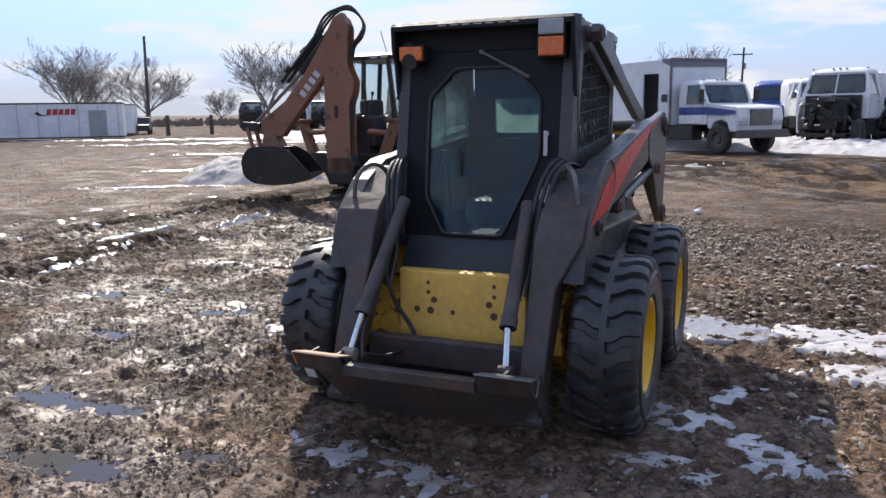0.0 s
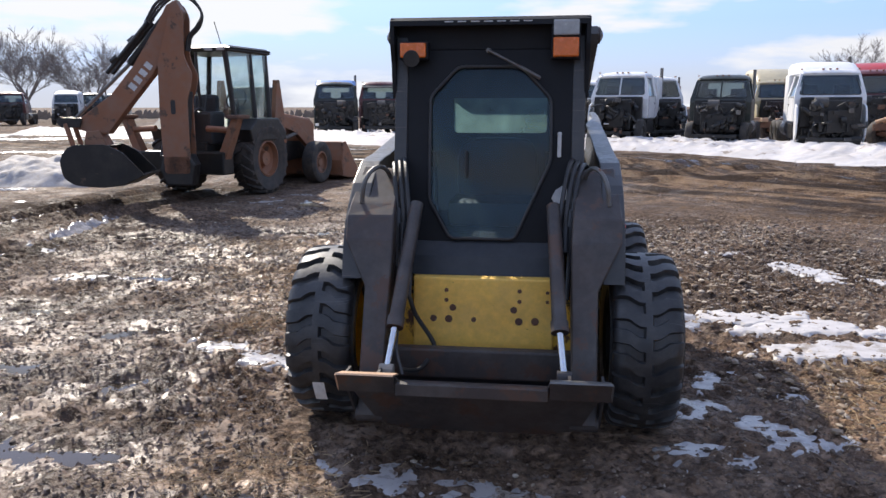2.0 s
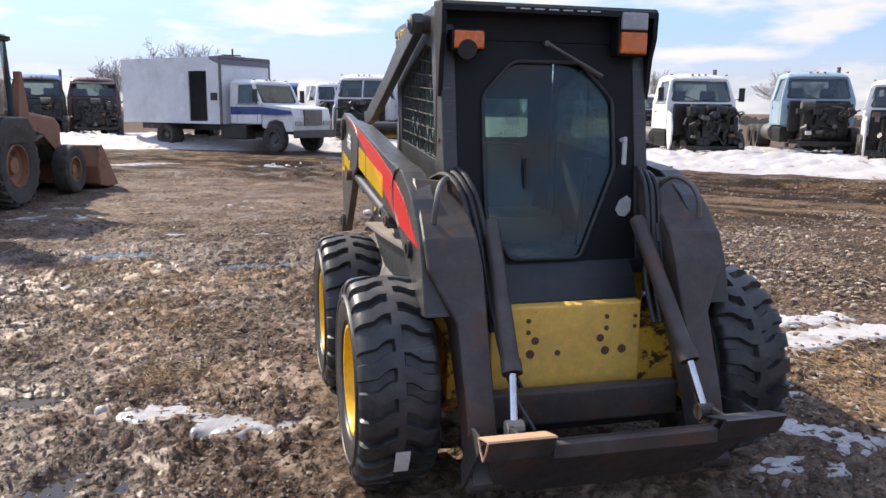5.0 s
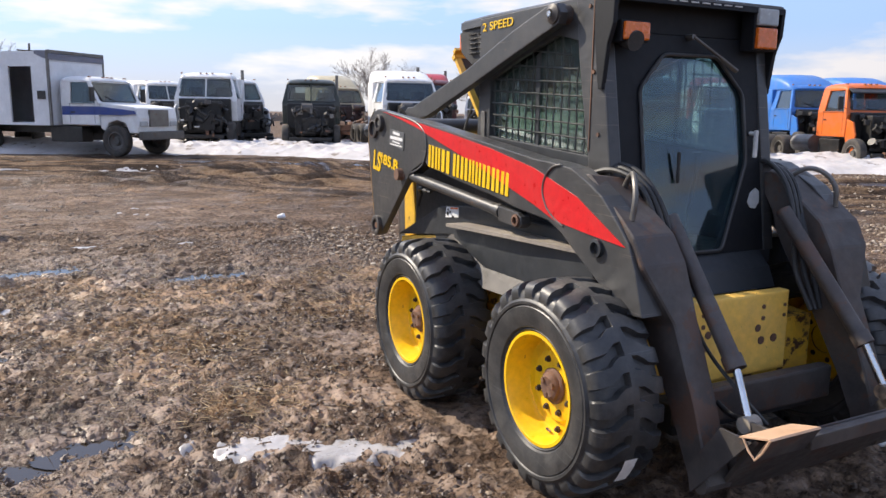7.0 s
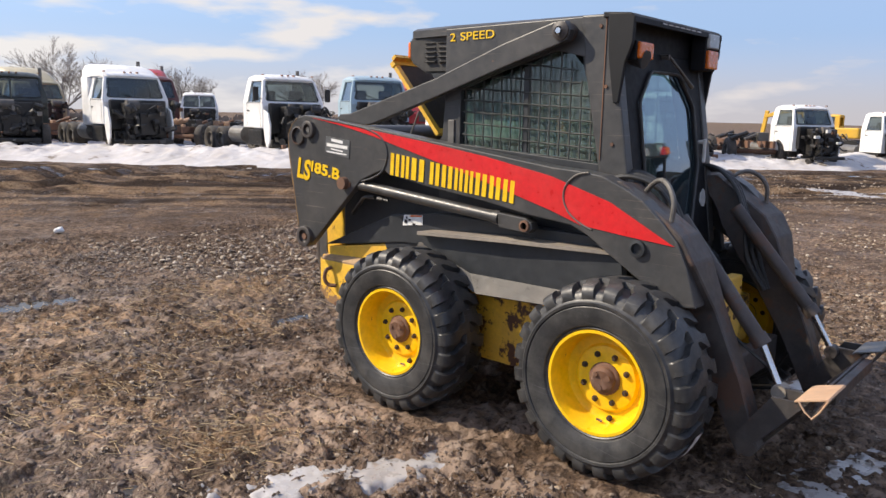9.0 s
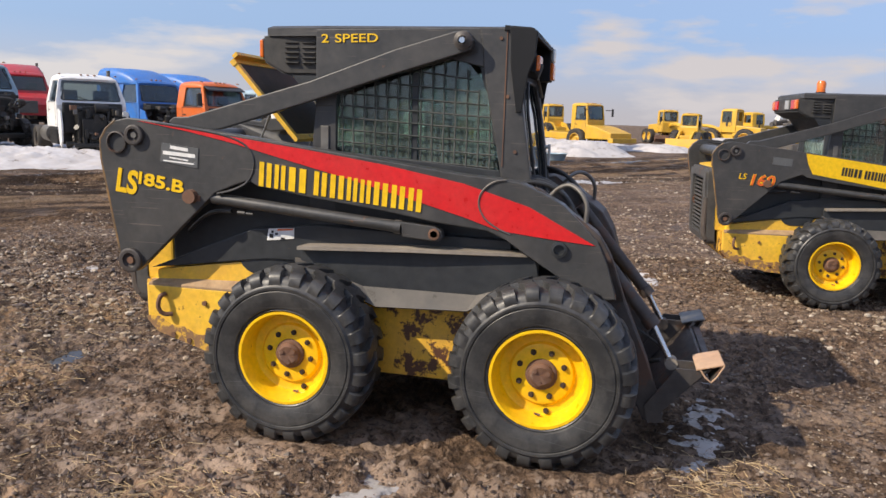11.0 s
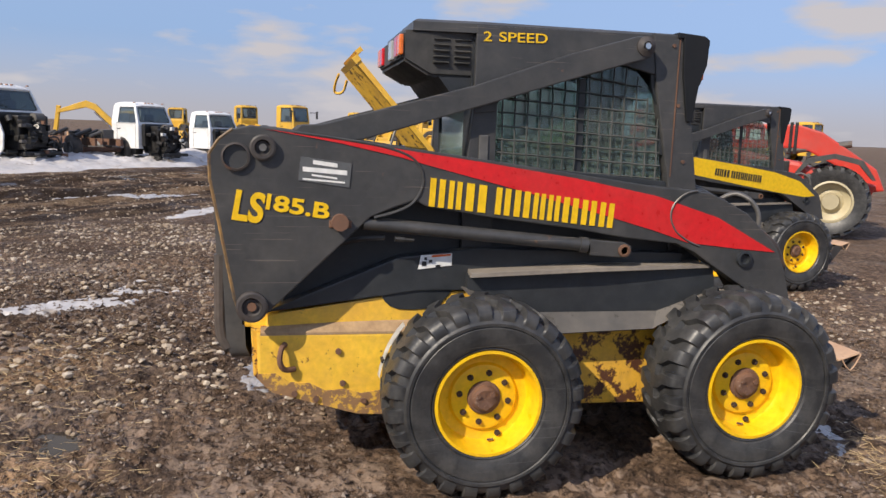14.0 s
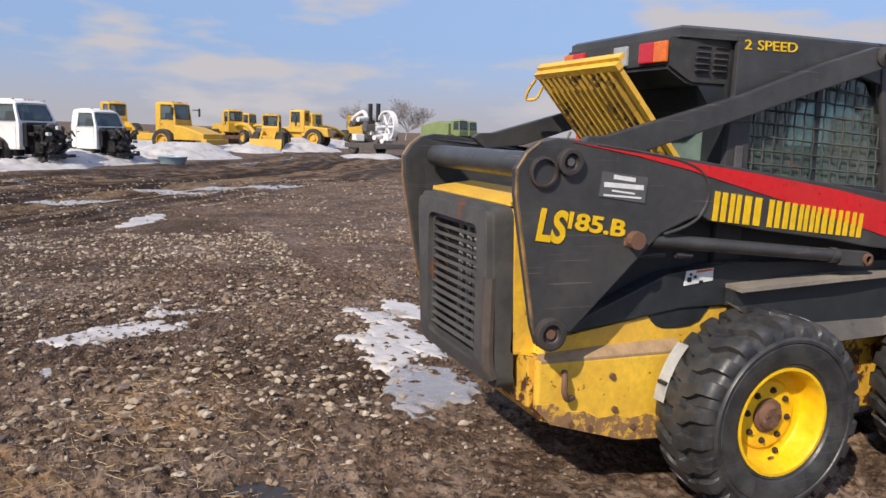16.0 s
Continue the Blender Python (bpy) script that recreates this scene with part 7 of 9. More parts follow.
    for s in (-1, 1):
        bm = B()
        box(bm, s * 0.36, s * 0.46, 0.2, 7.9, 0.68, 0.9, 0.01)
        part("frame_rail", bm, "dark_machinery", root)
        bm = B()
        box(bm, s * 0.55, s * 1.02, 2.0, 3.2, 0.42, 0.9, 0.03)
        part("step_box", bm, "dark_machinery", root)
        plain_wheel(root, s * 0.92, 0.78, 0.48, 0.48, 0.26, s)
        plain_wheel(root, s * 0.88, 5.9, 0.48, 0.48, 0.5, s)
    return root


box_truck()


def backhoe():
    root = thing("backhoe_loader", "rusty orange backhoe loader with its digging arm folded, in mud", "backhoe", pose(-5.46, 9.16, 0, 0, 0, -12) @ Matrix.Scale(0.93, 4))
    o = "machine_orange"
    for s in (-1, 1):
        plain_wheel(root, s * 0.88, 0.0, 0.67, 0.67, 0.46, s, "machine_orange", "old_rubber", 0.5, 20)
        plain_wheel(root, s * 0.86, 2.25, 0.45, 0.45, 0.30, s, "machine_orange", "old_rubber", 0.5)
    bm = B()
    prism(bm, [(-1.0, 0.45), (-1.0, 1.0), (0.9, 1.05), (2.9, 1.0), (2.9, 0.55), (0.5, 0.42)], -0.42, 0.42, "x", 0.03)
    chassis = part("chassis", bm, "dark_machinery", root)
    bm = B()
    prism(bm, [(0.95, 0.95), (0.95, 1.58), (2.75, 1.38), (2.95, 1.25), (2.95, 0.85)], -0.44, 0.44, "x", 0.06)
    part("hood", bm, o, root)
    # cab
    w, y0, y1, z0, z1 = 0.70, -0.50, 0.66, 1.0, 2.60
    bm = B()
    prism(bm, [(y0, 0.95), (y0, 1.25), (y0 + 0.25, 1.42), (y1, 1.42), (y1, 0.95)], -w, w, "x", 0.03)
    cab = part("cab", bm, "dark_machinery", root, "glazed operator cab with a dark roof")
    bm = B()
    loft(bm, [[(-0.74, y0 - 0.14, z1), (0.74, y0 - 0.14, z1), (0.74, y1 + 0.08, z1), (-0.74, y1 + 0.08, z1)], [(-0.77, y0 - 0.20, z1 + 0.05), (0.77, y0 - 0.20, z1 + 0.05), (0.77, y1 + 0.14, z1 + 0.05), (-0.77, y1 + 0.14, z1 + 0.05)], [(-0.72, y0 - 0.12, z1 + 0.10), (0.72, y0 - 0.12, z1 + 0.10), (0.72, y1 + 0.06, z1 + 0.10), (-0.72, y1 + 0.06, z1 + 0.10)], [(-0.5, y0 + 0.04, z1 + 0.135), (0.5, y0 + 0.04, z1 + 0.135), (0.5, y1 - 0.12, z1 + 0.135), (-0.5, y1 - 0.12, z1 + 0.135)]])
    bmesh.ops.bevel(bm, geom=list(bm.edges), offset=0.03, segments=2, affect="EDGES")
    roof = part("roof", bm, "dark_machinery", cab)
    for x in (-0.6, -0.35, 0.35, 0.6):
        bm = B()
        box(bm, x - 0.08, x + 0.08, y0 - 0.20, y0 - 0.17, z1 + 0.01, z1 + 0.07, 0.01)
        part("work_lamp", bm, "clear_lens", roof)
    for s in (-1, 1):
        for ya, yb, top in ((y0, y0 - 0.10, 0.07), (0.16, 0.16, 0.08), (y1, y1 + 0.03, 0.08)):
            bm = B()
            rod(bm, (s * w * 1.02, ya, 1.25), (s * w * 0.90, yb, z1 + 0.02), 0.05, n=8)
            part("cab_post", bm, "dark_machinery", cab)
        bm = B()
        prism(bm, [(y0 + 0.04, 1.42), (0.12, 1.42), (0.12, z1), (y0 - 0.05, z1)], s * w * 0.95, s * w * 0.955)
        part("side_pane", bm, "clear_glass", cab)
        bm = B()
        prism(bm, [(0.20, 1.2), (y1 - 0.04, 1.2), (y1, z1), (0.20, z1)], s * w * 0.95, s * w * 0.955)
        part("side_pane", bm, "clear_glass", cab)
        bm = B()
        prism(bm, [(-0.55, 1.0), (-0.62, 1.22), (-0.35, 1.42), (0.35, 1.42), (0.62, 1.15), (0.62, 1.0)], s * 0.70, s * 1.10, "x", 0.03)
        part("fender", bm, "dark_machinery", root)
    bm = B()
    box(bm, -w * 0.9, w * 0.9, y1 + 0.0, y1 + 0.006, 1.45, z1)
    part("front_pane", bm, "clear_glass", cab)
    bm = B()
    rod(bm, (0.02, y0 - 0.05, 1.3), (0.02, y0 - 0.12, z1), 0.03, n=6)
    part("cab_post", bm, "dark_machinery", cab)
    bm = B()
    box(bm, -0.27, 0.27, -0.45, -0.30, 1.25, 1.85, 0.07)
    box(bm, -0.27, 0.27, -0.42, 0.12, 1.12, 1.28, 0.05)
    part("seat", bm, "seat", cab)
    bm = B()
    pts = [(0.22 * math.cos(a), 0.62 + 0.08 * math.sin(a), 1.78 + 0.2 * math.sin(a)) for a in np.linspace(0, 2 * math.pi, 17)]
    tube(bm, pts, 0.016, 6, 1)
    rod(bm, (0, 0.66, 1.4), (0, 0.62, 1.78), 0.03, n=8)
    part("steering_wheel", bm, "ink", cab)
    # loader arms and bucket in front
    for s in (-1, 1):
        bm = B()
        prism(bm, [(0.75, 1.52), (0.95, 1.60), (1.9, 1.30), (2.95, 0.62), (3.0, 0.40), (2.85, 0.42), (1.85, 1.08), (0.8, 1.36)], s * 0.52, s * 0.62, "x", 0.012)
        la = part("loader_arm", bm, o, root)
        bm = B()
        rod(bm, (s * 0.57, 1.0, 0.9), (s * 0.57, 2.0, 1.1), 0.05, n=12)
        part("loader_cylinder", bm, "mid_machinery", la)
        bm = B()
        prism(bm, [(0.80, 0.9), (0.92, 1.6), (1.0, 2.15), (1.10, 2.15), (1.22, 1.6), (1.3, 0.9)], s * 0.60, s * 0.70, "x", 0.01)
        part("loader_tower", bm, o, la)
    bm = B()
    box(bm, -0.40, 0.40, 0.95, 1.35, 1.5, 2.02, 0.04)
    part("air_box", bm, "dark_machinery", root)
    bm = B()
    rod(bm, (0.30, -0.2, z1 + 0.1), (0.26, -0.35, z1 + 0.55), 0.008, n=5)
    part("aerial", bm, "ink", cab)
    bm = B()
    prof = [(2.95, 0.12), (2.9, 0.45), (3.0, 0.85), (3.1, 0.86), (3.05, 0.5), (3.15, 0.22), (3.45, 0.10), (3.85, 0.05), (3.85, 0.02), (3.3, 0.03)]
    prism(bm, prof, -1.12, 1.12, "x")
    bucket = part("loader_bucket", bm, "machine_orange", root, "wide front bucket resting on the mud")
    for s in (-1, 1):
        bm = B()
        prism(bm, [(2.95, 0.10), (2.95, 0.84), (3.12, 0.86), (3.85, 0.05), (3.3, 0.03)], s * 1.09, s * 1.13, "x", 0.005)
        part("bucket_side", bm, "machine_orange", bucket)
    # rear frame, stabilisers
    bm = B()
    box(bm, -0.95, 0.95, -1.25, -0.95, 0.45, 0.85, 0.03)
    rear = part("rear_frame", bm, "dark_machinery", root)
    bm = B()
    box(bm, -0.5, 0.5, -0.95, -0.5, 0.95, 1.55, 0.06)
    part("control_console", bm, "ink", root, "dark control console behind the seat")
    for k, xx in enumerate((-0.32, -0.18, -0.06, 0.08, 0.2, 0.34)):
        bm = B()
        tube(bm, [(xx, -0.75, 1.3), (xx * 0.8, -0.95, 1.45 + 0.03 * k), (xx * 0.5 - 0.1, -1.2, 1.2), (xx * 0.3 - 0.15, -1.4, 0.75)], 0.026, 6)
        part("control_hose", bm, "hose", root)
    for xx in (-0.2, 0.0, 0.2):
        bm = B()
        rod(bm, (xx, -0.7, 1.5), (xx * 1.2, -0.62, 1.95), 0.014, n=6)
        rod(bm, (xx * 1.2, -0.62, 1.93), (xx * 1.2, -0.62, 2.0), 0.03, n=8)
        part("control_lever", bm, "ink", root)
    for s in (-1, 1):
        bm = B()
        loft(bm, [[(s * 0.72, -1.2, 0.6), (s * 0.72, -1.02, 0.6), (s * 0.90, -1.02, 0.6), (s * 0.90, -1.2, 0.6)], [(s * 1.10, -1.2, 1.42), (s * 1.10, -1.04, 1.42), (s * 1.24, -1.04, 1.42), (s * 1.24, -1.2, 1.42)]])
        part("stabiliser_leg", bm, o, rear)
        bm = B()
        rod(bm, (s * 0.55, -1.12, 1.25), (s * 1.08, -1.12, 1.22), 0.055, n=10)
        part("stabiliser_cylinder", bm, o, rear)
        bm = B()
        box(bm, s * 1.05, s * 1.32, -1.3, -0.95, 1.42, 1.49, 0.02)
        part("stabiliser_foot", bm, "rust", rear)
    # digging arm, swung aside and folded; in its own space -y leads away from the post
    arm = new("digging_arm")
    arm.parent = root
    arm.matrix_basis = pose(0.44, -1.79, 0.0, 0, 0, -70) @ Matrix.Scale(1 / 0.93, 4)
    bm = B()
    prism(bm, [(0.24, 0.30), (0.30, 0.62), (0.22, 0.78), (-0.20, 0.78), (-0.26, 0.55), (-0.16, 0.30)], -0.17, 0.17, "x", 0.03)
    part("swing_post", bm, "dark_machinery", arm)
    for s in (-1, 1):
        bm = B()
        prism(bm, rounded([(-0.18, 0.48), (-0.20, 1.38), (-0.18, 2.19), (-0.04, 2.64), (0.06, 3.0), (0.16, 3.06), (0.25, 2.87), (0.22, 2.30), (0.25, 2.17), (0.335, 2.01), (0.30, 1.80), (0.23, 1.62), (0.23, 0.48)], 0.06, 2), s * 0.13, s * 0.17, "x", 0.008)
        part("boom_plate", bm, o, arm, "rusty orange boom plate")
        bm = B()
        prism(bm, rounded([(-0.02, 1.40), (0.05, 1.40), (0.05, 1.62), (-0.02, 1.62)], 0.03, 2), s * 0.168, s * 0.176)
        part("boom_slot", bm, "ink", arm)
    bm = B()
    prism(bm, [(-0.14, 0.6), (-0.16, 1.38), (-0.14, 2.19), (0.0, 2.64), (0.12, 2.95), (0.16, 2.6), (0.10, 1.6), (0.12, 0.6)], -0.13, 0.13, "x", 0.01)
    part("boom_web", bm, o, arm)
    bm = B()
    rod(bm, (0.0, 0.10, 0.75), (0.0, 0.20, 1.75), 0.075, n=12)
    part("boom_cylinder", bm, "dark_machinery", arm)
    bm = B()
    prism(bm, [(0.22, 2.93), (0.13, 3.10), (-0.02, 3.02), (-0.18, 2.73), (-0.585, 2.12), (-0.945, 1.70), (-1.40, 1.38), (-1.53, 1.29), (-1.50, 1.17), (-1.30, 1.12), (-1.03, 1.10), (-0.765, 1.43), (-0.27, 2.01), (0.13, 2.64)], -0.11, 0.11, "x", 0.02)
    dip = part("dipper", bm, o, arm, "orange dipper arm with pale worn lettering bars")
    d, n_ = Vector((0, -0.64, -0.768)), Vector((0, 0.768, -0.64))
    for i in range(4):
        bm = B()
        p = Vector((-0.114, -0.36, 2.20)) + d * (0.135 * i)
        quad = [p, p + d * 0.085, p + d * 0.085 - n_ * -0.12, p - n_ * -0.12]
        loft(bm, [quad, [q + Vector((0.228, 0, 0)) for q in quad]])
        part("dipper_bar", bm, "bare", dip)
    bm = B()
    rod(bm, (0, 0.10, 3.06), (0, -0.66, 2.16), 0.062, n=12)
    cyl = part("dipper_cylinder", bm, "dark_machinery", dip)
    bm = B()
    rod(bm, (0, -0.64, 2.18), (0, -1.56, 1.34), 0.03, n=10)
    part("cylinder_rod", bm, "grey_steel", cyl)
    for off in (-0.10, 0.10):
        bm = B()
        rod(bm, (off, -0.30, 2.78), (off, -0.98, 2.02), 0.035, n=8)
        part("crowd_pipe", bm, "dark_machinery", dip)
    for s in (-1, 1):
        bm = B()
        prism(bm, [(-1.40, 1.34), (-1.72, 1.36), (-1.80, 1.28), (-1.72, 1.20), (-1.44, 1.20)], s * 0.12, s * 0.16, "x", 0.008)
        part("link_plate", bm, "dark_machinery", dip)
        bm = B()
        rod(bm, (s * 0.14, -1.66, 1.26), (s * 0.14, -1.56, 0.88), 0.04, n=8)
        part("bucket_link", bm, o, dip)
    bm = B()
    prism(bm, [(-1.16, 1.16), (-1.36, 1.14), (-1.42, 0.86), (-1.0, 0.84)], -0.15, 0.15, "x", 0.02)
    part("bucket_bracket", bm, o, dip)
    bm = B()
    prism(bm, [(-1.0, 0.93), (-1.49, 0.935), (-1.58, 0.91), (-1.68, 0.80), (-1.715, 0.70), (-1.70, 0.54), (-1.64, 0.42), (-1.50, 0.33), (-1.30, 0.30), (-1.08, 0.286), (-0.765, 0.32), (-0.43, 0.48), (-0.45, 0.50), (-0.78, 0.40), (-1.05, 0.52), (-1.1, 0.7)], -0.32, 0.32, "x", 0.01)
    bucket = part("digging_bucket", bm, "dark_machinery", arm, "dark steel digging bucket")
    for s in (-1, 1):
        bm = B()
        prism(bm, rounded([(-1.0, 0.95), (-1.50, 0.95), (-1.72, 0.72), (-1.68, 0.44), (-1.50, 0.32), (-1.08, 0.29), (-0.765, 0.33), (-0.43, 0.48), (-0.765, 0.84)], 0.08), s * 0.30, s * 0.33, "x", 0.006)
        part("bucket_side", bm, "dark_machinery", bucket)
    for k in range(4):
        bm = B()
        x = -0.27 + 0.18 * k
        prism(bm, [(-0.50, 0.45), (-0.50, 0.50), (-0.34, 0.54), (-0.34, 0.53)], x - 0.03, x + 0.03)
        part("bucket_tooth", bm, "mid_machinery", bucket)
    for k, off in enumerate((-0.08, 0.0, 0.08)):
        bm = B()
        tube(bm, [(off, -0.78, 2.20), (off, -0.42, 2.66), (off, -0.18, 2.98 + 0.03 * k), (off, 0.06, 3.16), (off, 0.30, 3.12 + 0.03 * k), (off, 0.46 + 0.02 * k, 2.92), (off, 0.42, 2.72), (off, 0.28, 2.56), (off, 0.24, 2.35)], 0.021, 6)
        part("arm_hose", bm, "hose", arm)
    for k in range(3):
        bm = B()
        rod(bm, (0.1 * (k - 1), -0.30 - 0.25 * k, 2.86 - 0.30 * k), (0.1 * (k - 1), -0.40 - 0.25 * k, 2.78 - 0.30 * k), 0.05, n=8)
        part("hose_clamp", bm, "dark_machinery", arm)
    return root


backhoe()


def axle_row(x, y, turn, seed):
    """A bare truck frame on its axles, with rusty brackets lying on it."""
    rnd = random.Random(seed)
    root = thing("scrap_truck", "bare rusty truck chassis on its axles in snow", "truck", pose(x, y, 0, 0, 0, turn), "bare frames behind the snow bank")
    for s in (-1, 1):
        bm = B()
        prism(bm, [(-2.4, 0.62), (-2.4, 0.86), (2.6, 0.86), (2.6, 0.62)], s * 0.38, s * 0.46, "x", 0.01)
        part("frame_rail", bm, "rust", root)
        for yy in (-1.6, 1.2, 2.1):
            plain_wheel(root, s * 0.85, yy, 0.48, 0.48, 0.3, s)
    for yy in (-1.6, 1.2, 2.1):
        bm = B()
        rod(bm, (-0.85, yy, 0.48), (0.85, yy, 0.48), 0.09, n=8)
        part("axle", bm, "rust", root)
    for k in range(16):
        bm = B()
        cx, cy, a = rnd.uniform(-0.8, 0.8), rnd.uniform(-2.2, 2.4), rnd.uniform(0.06, 0.2)
        if k % 2:
            box(bm, cx - a, cx + a, cy - a * 1.4, cy + a * 1.4, 0.86, 0.86 + a * 1.6, 0.02)
        else:
            rod(bm, (cx - a * 1.6, cy, 0.92), (cx + a * 1.6, cy + a, 0.95 + a), a * 0.4, n=8)
        part("bracket", bm, rnd.choice(["rust", "mid_machinery", "dark_machinery", "pale_rust"]), root)


axle_row(14.4, 26.8, -60, 3)
axle_row(16.2, 25.0, -50, 4)
axle_row(9.2, 30.5, -70, 5)
axle_row(25.6, 8.6, -55, 6)


def distant_machine(name, label, category, x, y, turn, kind, col="machine_yellow", scale=1.0):
    """Loaders, graders, dumpers and cranes on the far side of the yard."""
    root = thing(name, label, category, pose(x, y, 0, 0, 0, turn) @ Matrix.Diagonal((scale, scale, scale, 1)), "machines on the far side of the yard")
    if kind == "dumper":
        bm = B()
        prism(bm, [(-1.9, 0.75), (-1.9, 1.15), (-0.6, 1.55), (0.2, 1.65), (0.2, 0.75)], -1.05, 1.05, "x", 0.06)
        part("hood", bm, col, root)
        truck_cab(root, 1.7, 0.2, 1.6, 1.0, 1.95, 2.85, col, 0.15, 0.08, bare=False)
        bm = B()
        box(bm, -1.2, 1.2, -2.2, -1.8, 0.55, 0.85, 0.04)
        part("bumper", bm, col, root)
        bm = B()
        box(bm, -0.5, 0.5, 1.4, 4.2, 0.7, 1.1, 0.03)
        part("frame", bm, col, root)
        for s in (-1, 1):
            plain_wheel(root, s * 1.05, 0.9, 0.7, 0.7, 0.5, s, col)
            bm = B()
            rod(bm, (s * 0.9, 0.2, 2.6), (s * 1.35, 0.0, 2.6), 0.025, n=6)
            box(bm, s * 1.3, s * 1.45, -0.03, 0.03, 2.2, 2.7, 0.01)
            part("mirror", bm, "dark_machinery", root)
    elif kind == "loader":
        for s in (-1, 1):
            for yy in (-1.3, 1.3):
                plain_wheel(root, s * 0.95, yy, 0.75, 0.75, 0.5, s, col, lug=18)
            bm = B()
            prism(bm, [(-0.6, 1.6), (-1.4, 1.5), (-2.6, 0.6), (-2.6, 0.4), (-1.5, 1.1), (-0.6, 1.3)], s * 0.45, s * 0.6, "x", 0.02)
            part("loader_arm", bm, col, root)
        bm = B()
        prism(bm, [(0.2, 0.9), (0.2, 1.75), (2.3, 1.55), (2.4, 0.9)], -0.65, 0.65, "x", 0.06)
        part("engine_cover", bm, col, root)
        bm = B()
        box(bm, -0.5, 0.5, -1.8, 0.3, 0.7, 1.2, 0.05)
        part("front_frame", bm, col, root)
        truck_cab(root, 1.4, -0.75, 0.45, 1.2, 1.95, 2.75, col, 0.05, 0.08, bare=False)
        bm = B()
        prism(bm, [(-2.5, 0.1), (-2.45, 0.9), (-2.6, 0.95), (-2.7, 0.4), (-3.3, 0.1), (-3.3, 0.05)], -1.25, 1.25)
        part("bucket", bm, col, root)
    elif kind == "grader":
        for s in (-1, 1):
            for yy in (1.6, 2.7, -3.6):
                plain_wheel(root, s * 0.95, yy, 0.62, 0.62, 0.4, s, col, lug=18)
        bm = B()
        prism(bm, [(0.9, 0.9), (0.9, 1.75), (3.2, 1.6), (3.3, 0.9)], -0.55, 0.55, "x", 0.05)
        part("engine_cover", bm, col, root)
        bm = B()
        tube(bm, [(0, 0.8, 1.2), (0, -0.8, 1.65), (0, -2.4, 1.55), (0, -3.7, 0.9)], 0.17, 10)
        part("main_beam", bm, col, root)
        bm = B()
        prism(bm, [(-1.4, 0.15), (-1.55, 0.45), (-1.4, 0.75), (-1.34, 0.45)], -1.8, 1.8)
        part("blade", bm, "rust", root)
        truck_cab(root, 1.4, -0.3, 0.9, 1.0, 1.9, 2.7, col, 0.05, 0.08, bare=False)
    elif kind == "excavator":
        for s in (-1, 1):
            bm = B()
            prism(bm, rounded([(-2.0, 0.0), (2.0, 0.0), (2.1, 0.8), (-2.1, 0.8)], 0.35), s * 0.75, s * 1.35, "x", 0.03)
            part("track", bm, "dark_machinery", root)
        bm = B()
        box(bm, -1.25, 1.25, -0.9, 2.0, 0.95, 1.75, 0.1)
        part("upper_body", bm, col, root)
        truck_cab(root, 1.0, -1.1, 0.2, 1.0, 1.8, 2.6, col, 0.1, 0.06, bare=False)
        bm = B()
        prism(bm, [(-0.6, 1.3), (-0.9, 1.6), (-2.6, 3.2), (-3.4, 3.5), (-5.6, 2.7), (-5.7, 2.4), (-3.4, 2.95), (-2.7, 2.7), (-1.0, 1.1)], 0.65, 0.95, "x", 0.03)
        part("boom", bm, col, root)
        bm = B()
        prism(bm, [(-5.4, 3.0), (-5.7, 3.05), (-6.1, 0.6), (-5.8, 0.5)], 0.68, 0.92, "x", 0.03)
        part("stick", bm, col, root)
        bm = B()
        rod(bm, (0.8, -1.2, 1.1), (0.8, -2.75, 2.6), 0.08, n=8)
        part("boom_cylinder", bm, "steel", root)
        bm = B()
        prism(bm, [(-5.8, 0.65), (-6.2, 0.6), (-6.3, 0.2), (-5.7, 0.02), (-5.2, 0.25)], 0.35, 1.25, "x", 0.02)
        part("digging_bucket", bm, "rust", root)
    elif kind == "rig":
        rnd = random.Random(5)
        bm = B()
        box(bm, -1.1, 1.1, -1.6, 1.8, 0.45, 0.75, 0.04)
        base = part("skid_frame", bm, "mid_machinery", root)
        for s in (-1, 1):
            plain_wheel(root, s * 0.95, 0.9, 0.45, 0.45, 0.3, s)
        bm = B()
        lathe(bm, [(0.95, -0.16), (0.95, 0.16), (0.86, 0.16), (0.86, -0.16)], (0.2, -1.0, 1.75), 28, closed=True)
        shroud = part("fan_shroud", bm, col, root)
        for i in range(6):
            bm = B()
            a = i * math.pi / 3
            rod(bm, (0.2, -1.0 + 0.1 * math.cos(a), 1.75 + 0.1 * math.sin(a)), (0.2, -1.0 + 0.9 * math.cos(a), 1.75 + 0.9 * math.sin(a)), 0.06, n=6)
            part("fan_blade", bm, col, shroud)
        for i in range(16):
            bm = B()
            cx, cy, cz = rnd.uniform(-0.9, 0.9), rnd.uniform(-1.4, 1.6), rnd.uniform(0.9, 2.2)
            if i % 2:
                box(bm, cx - 0.3, cx + 0.3, cy - 0.25, cy + 0.25, cz - 0.25, cz + 0.2, 0.05)
            else:
                rod(bm, (cx - 0.4, cy, cz), (cx + 0.4, cy + 0.3, cz + 0.1), 0.14, n=12)
            part("engine_block", bm, col if i % 3 else "mid_machinery", root)
        for yy in (-0.1, 0.8):
            bm = B()
            rod(bm, (0.1, yy, 2.0), (0.1, yy, 3.1), 0.13, n=14)
            part("exhaust_pipe", bm, "dark_machinery", root)
        bm = B()
        tube(bm, [(0.0, 1.0, 2.2), (0.1, 1.6, 2.6), (0.0, 2.3, 2.4), (0.0, 2.8, 2.1)], 0.12, 8)
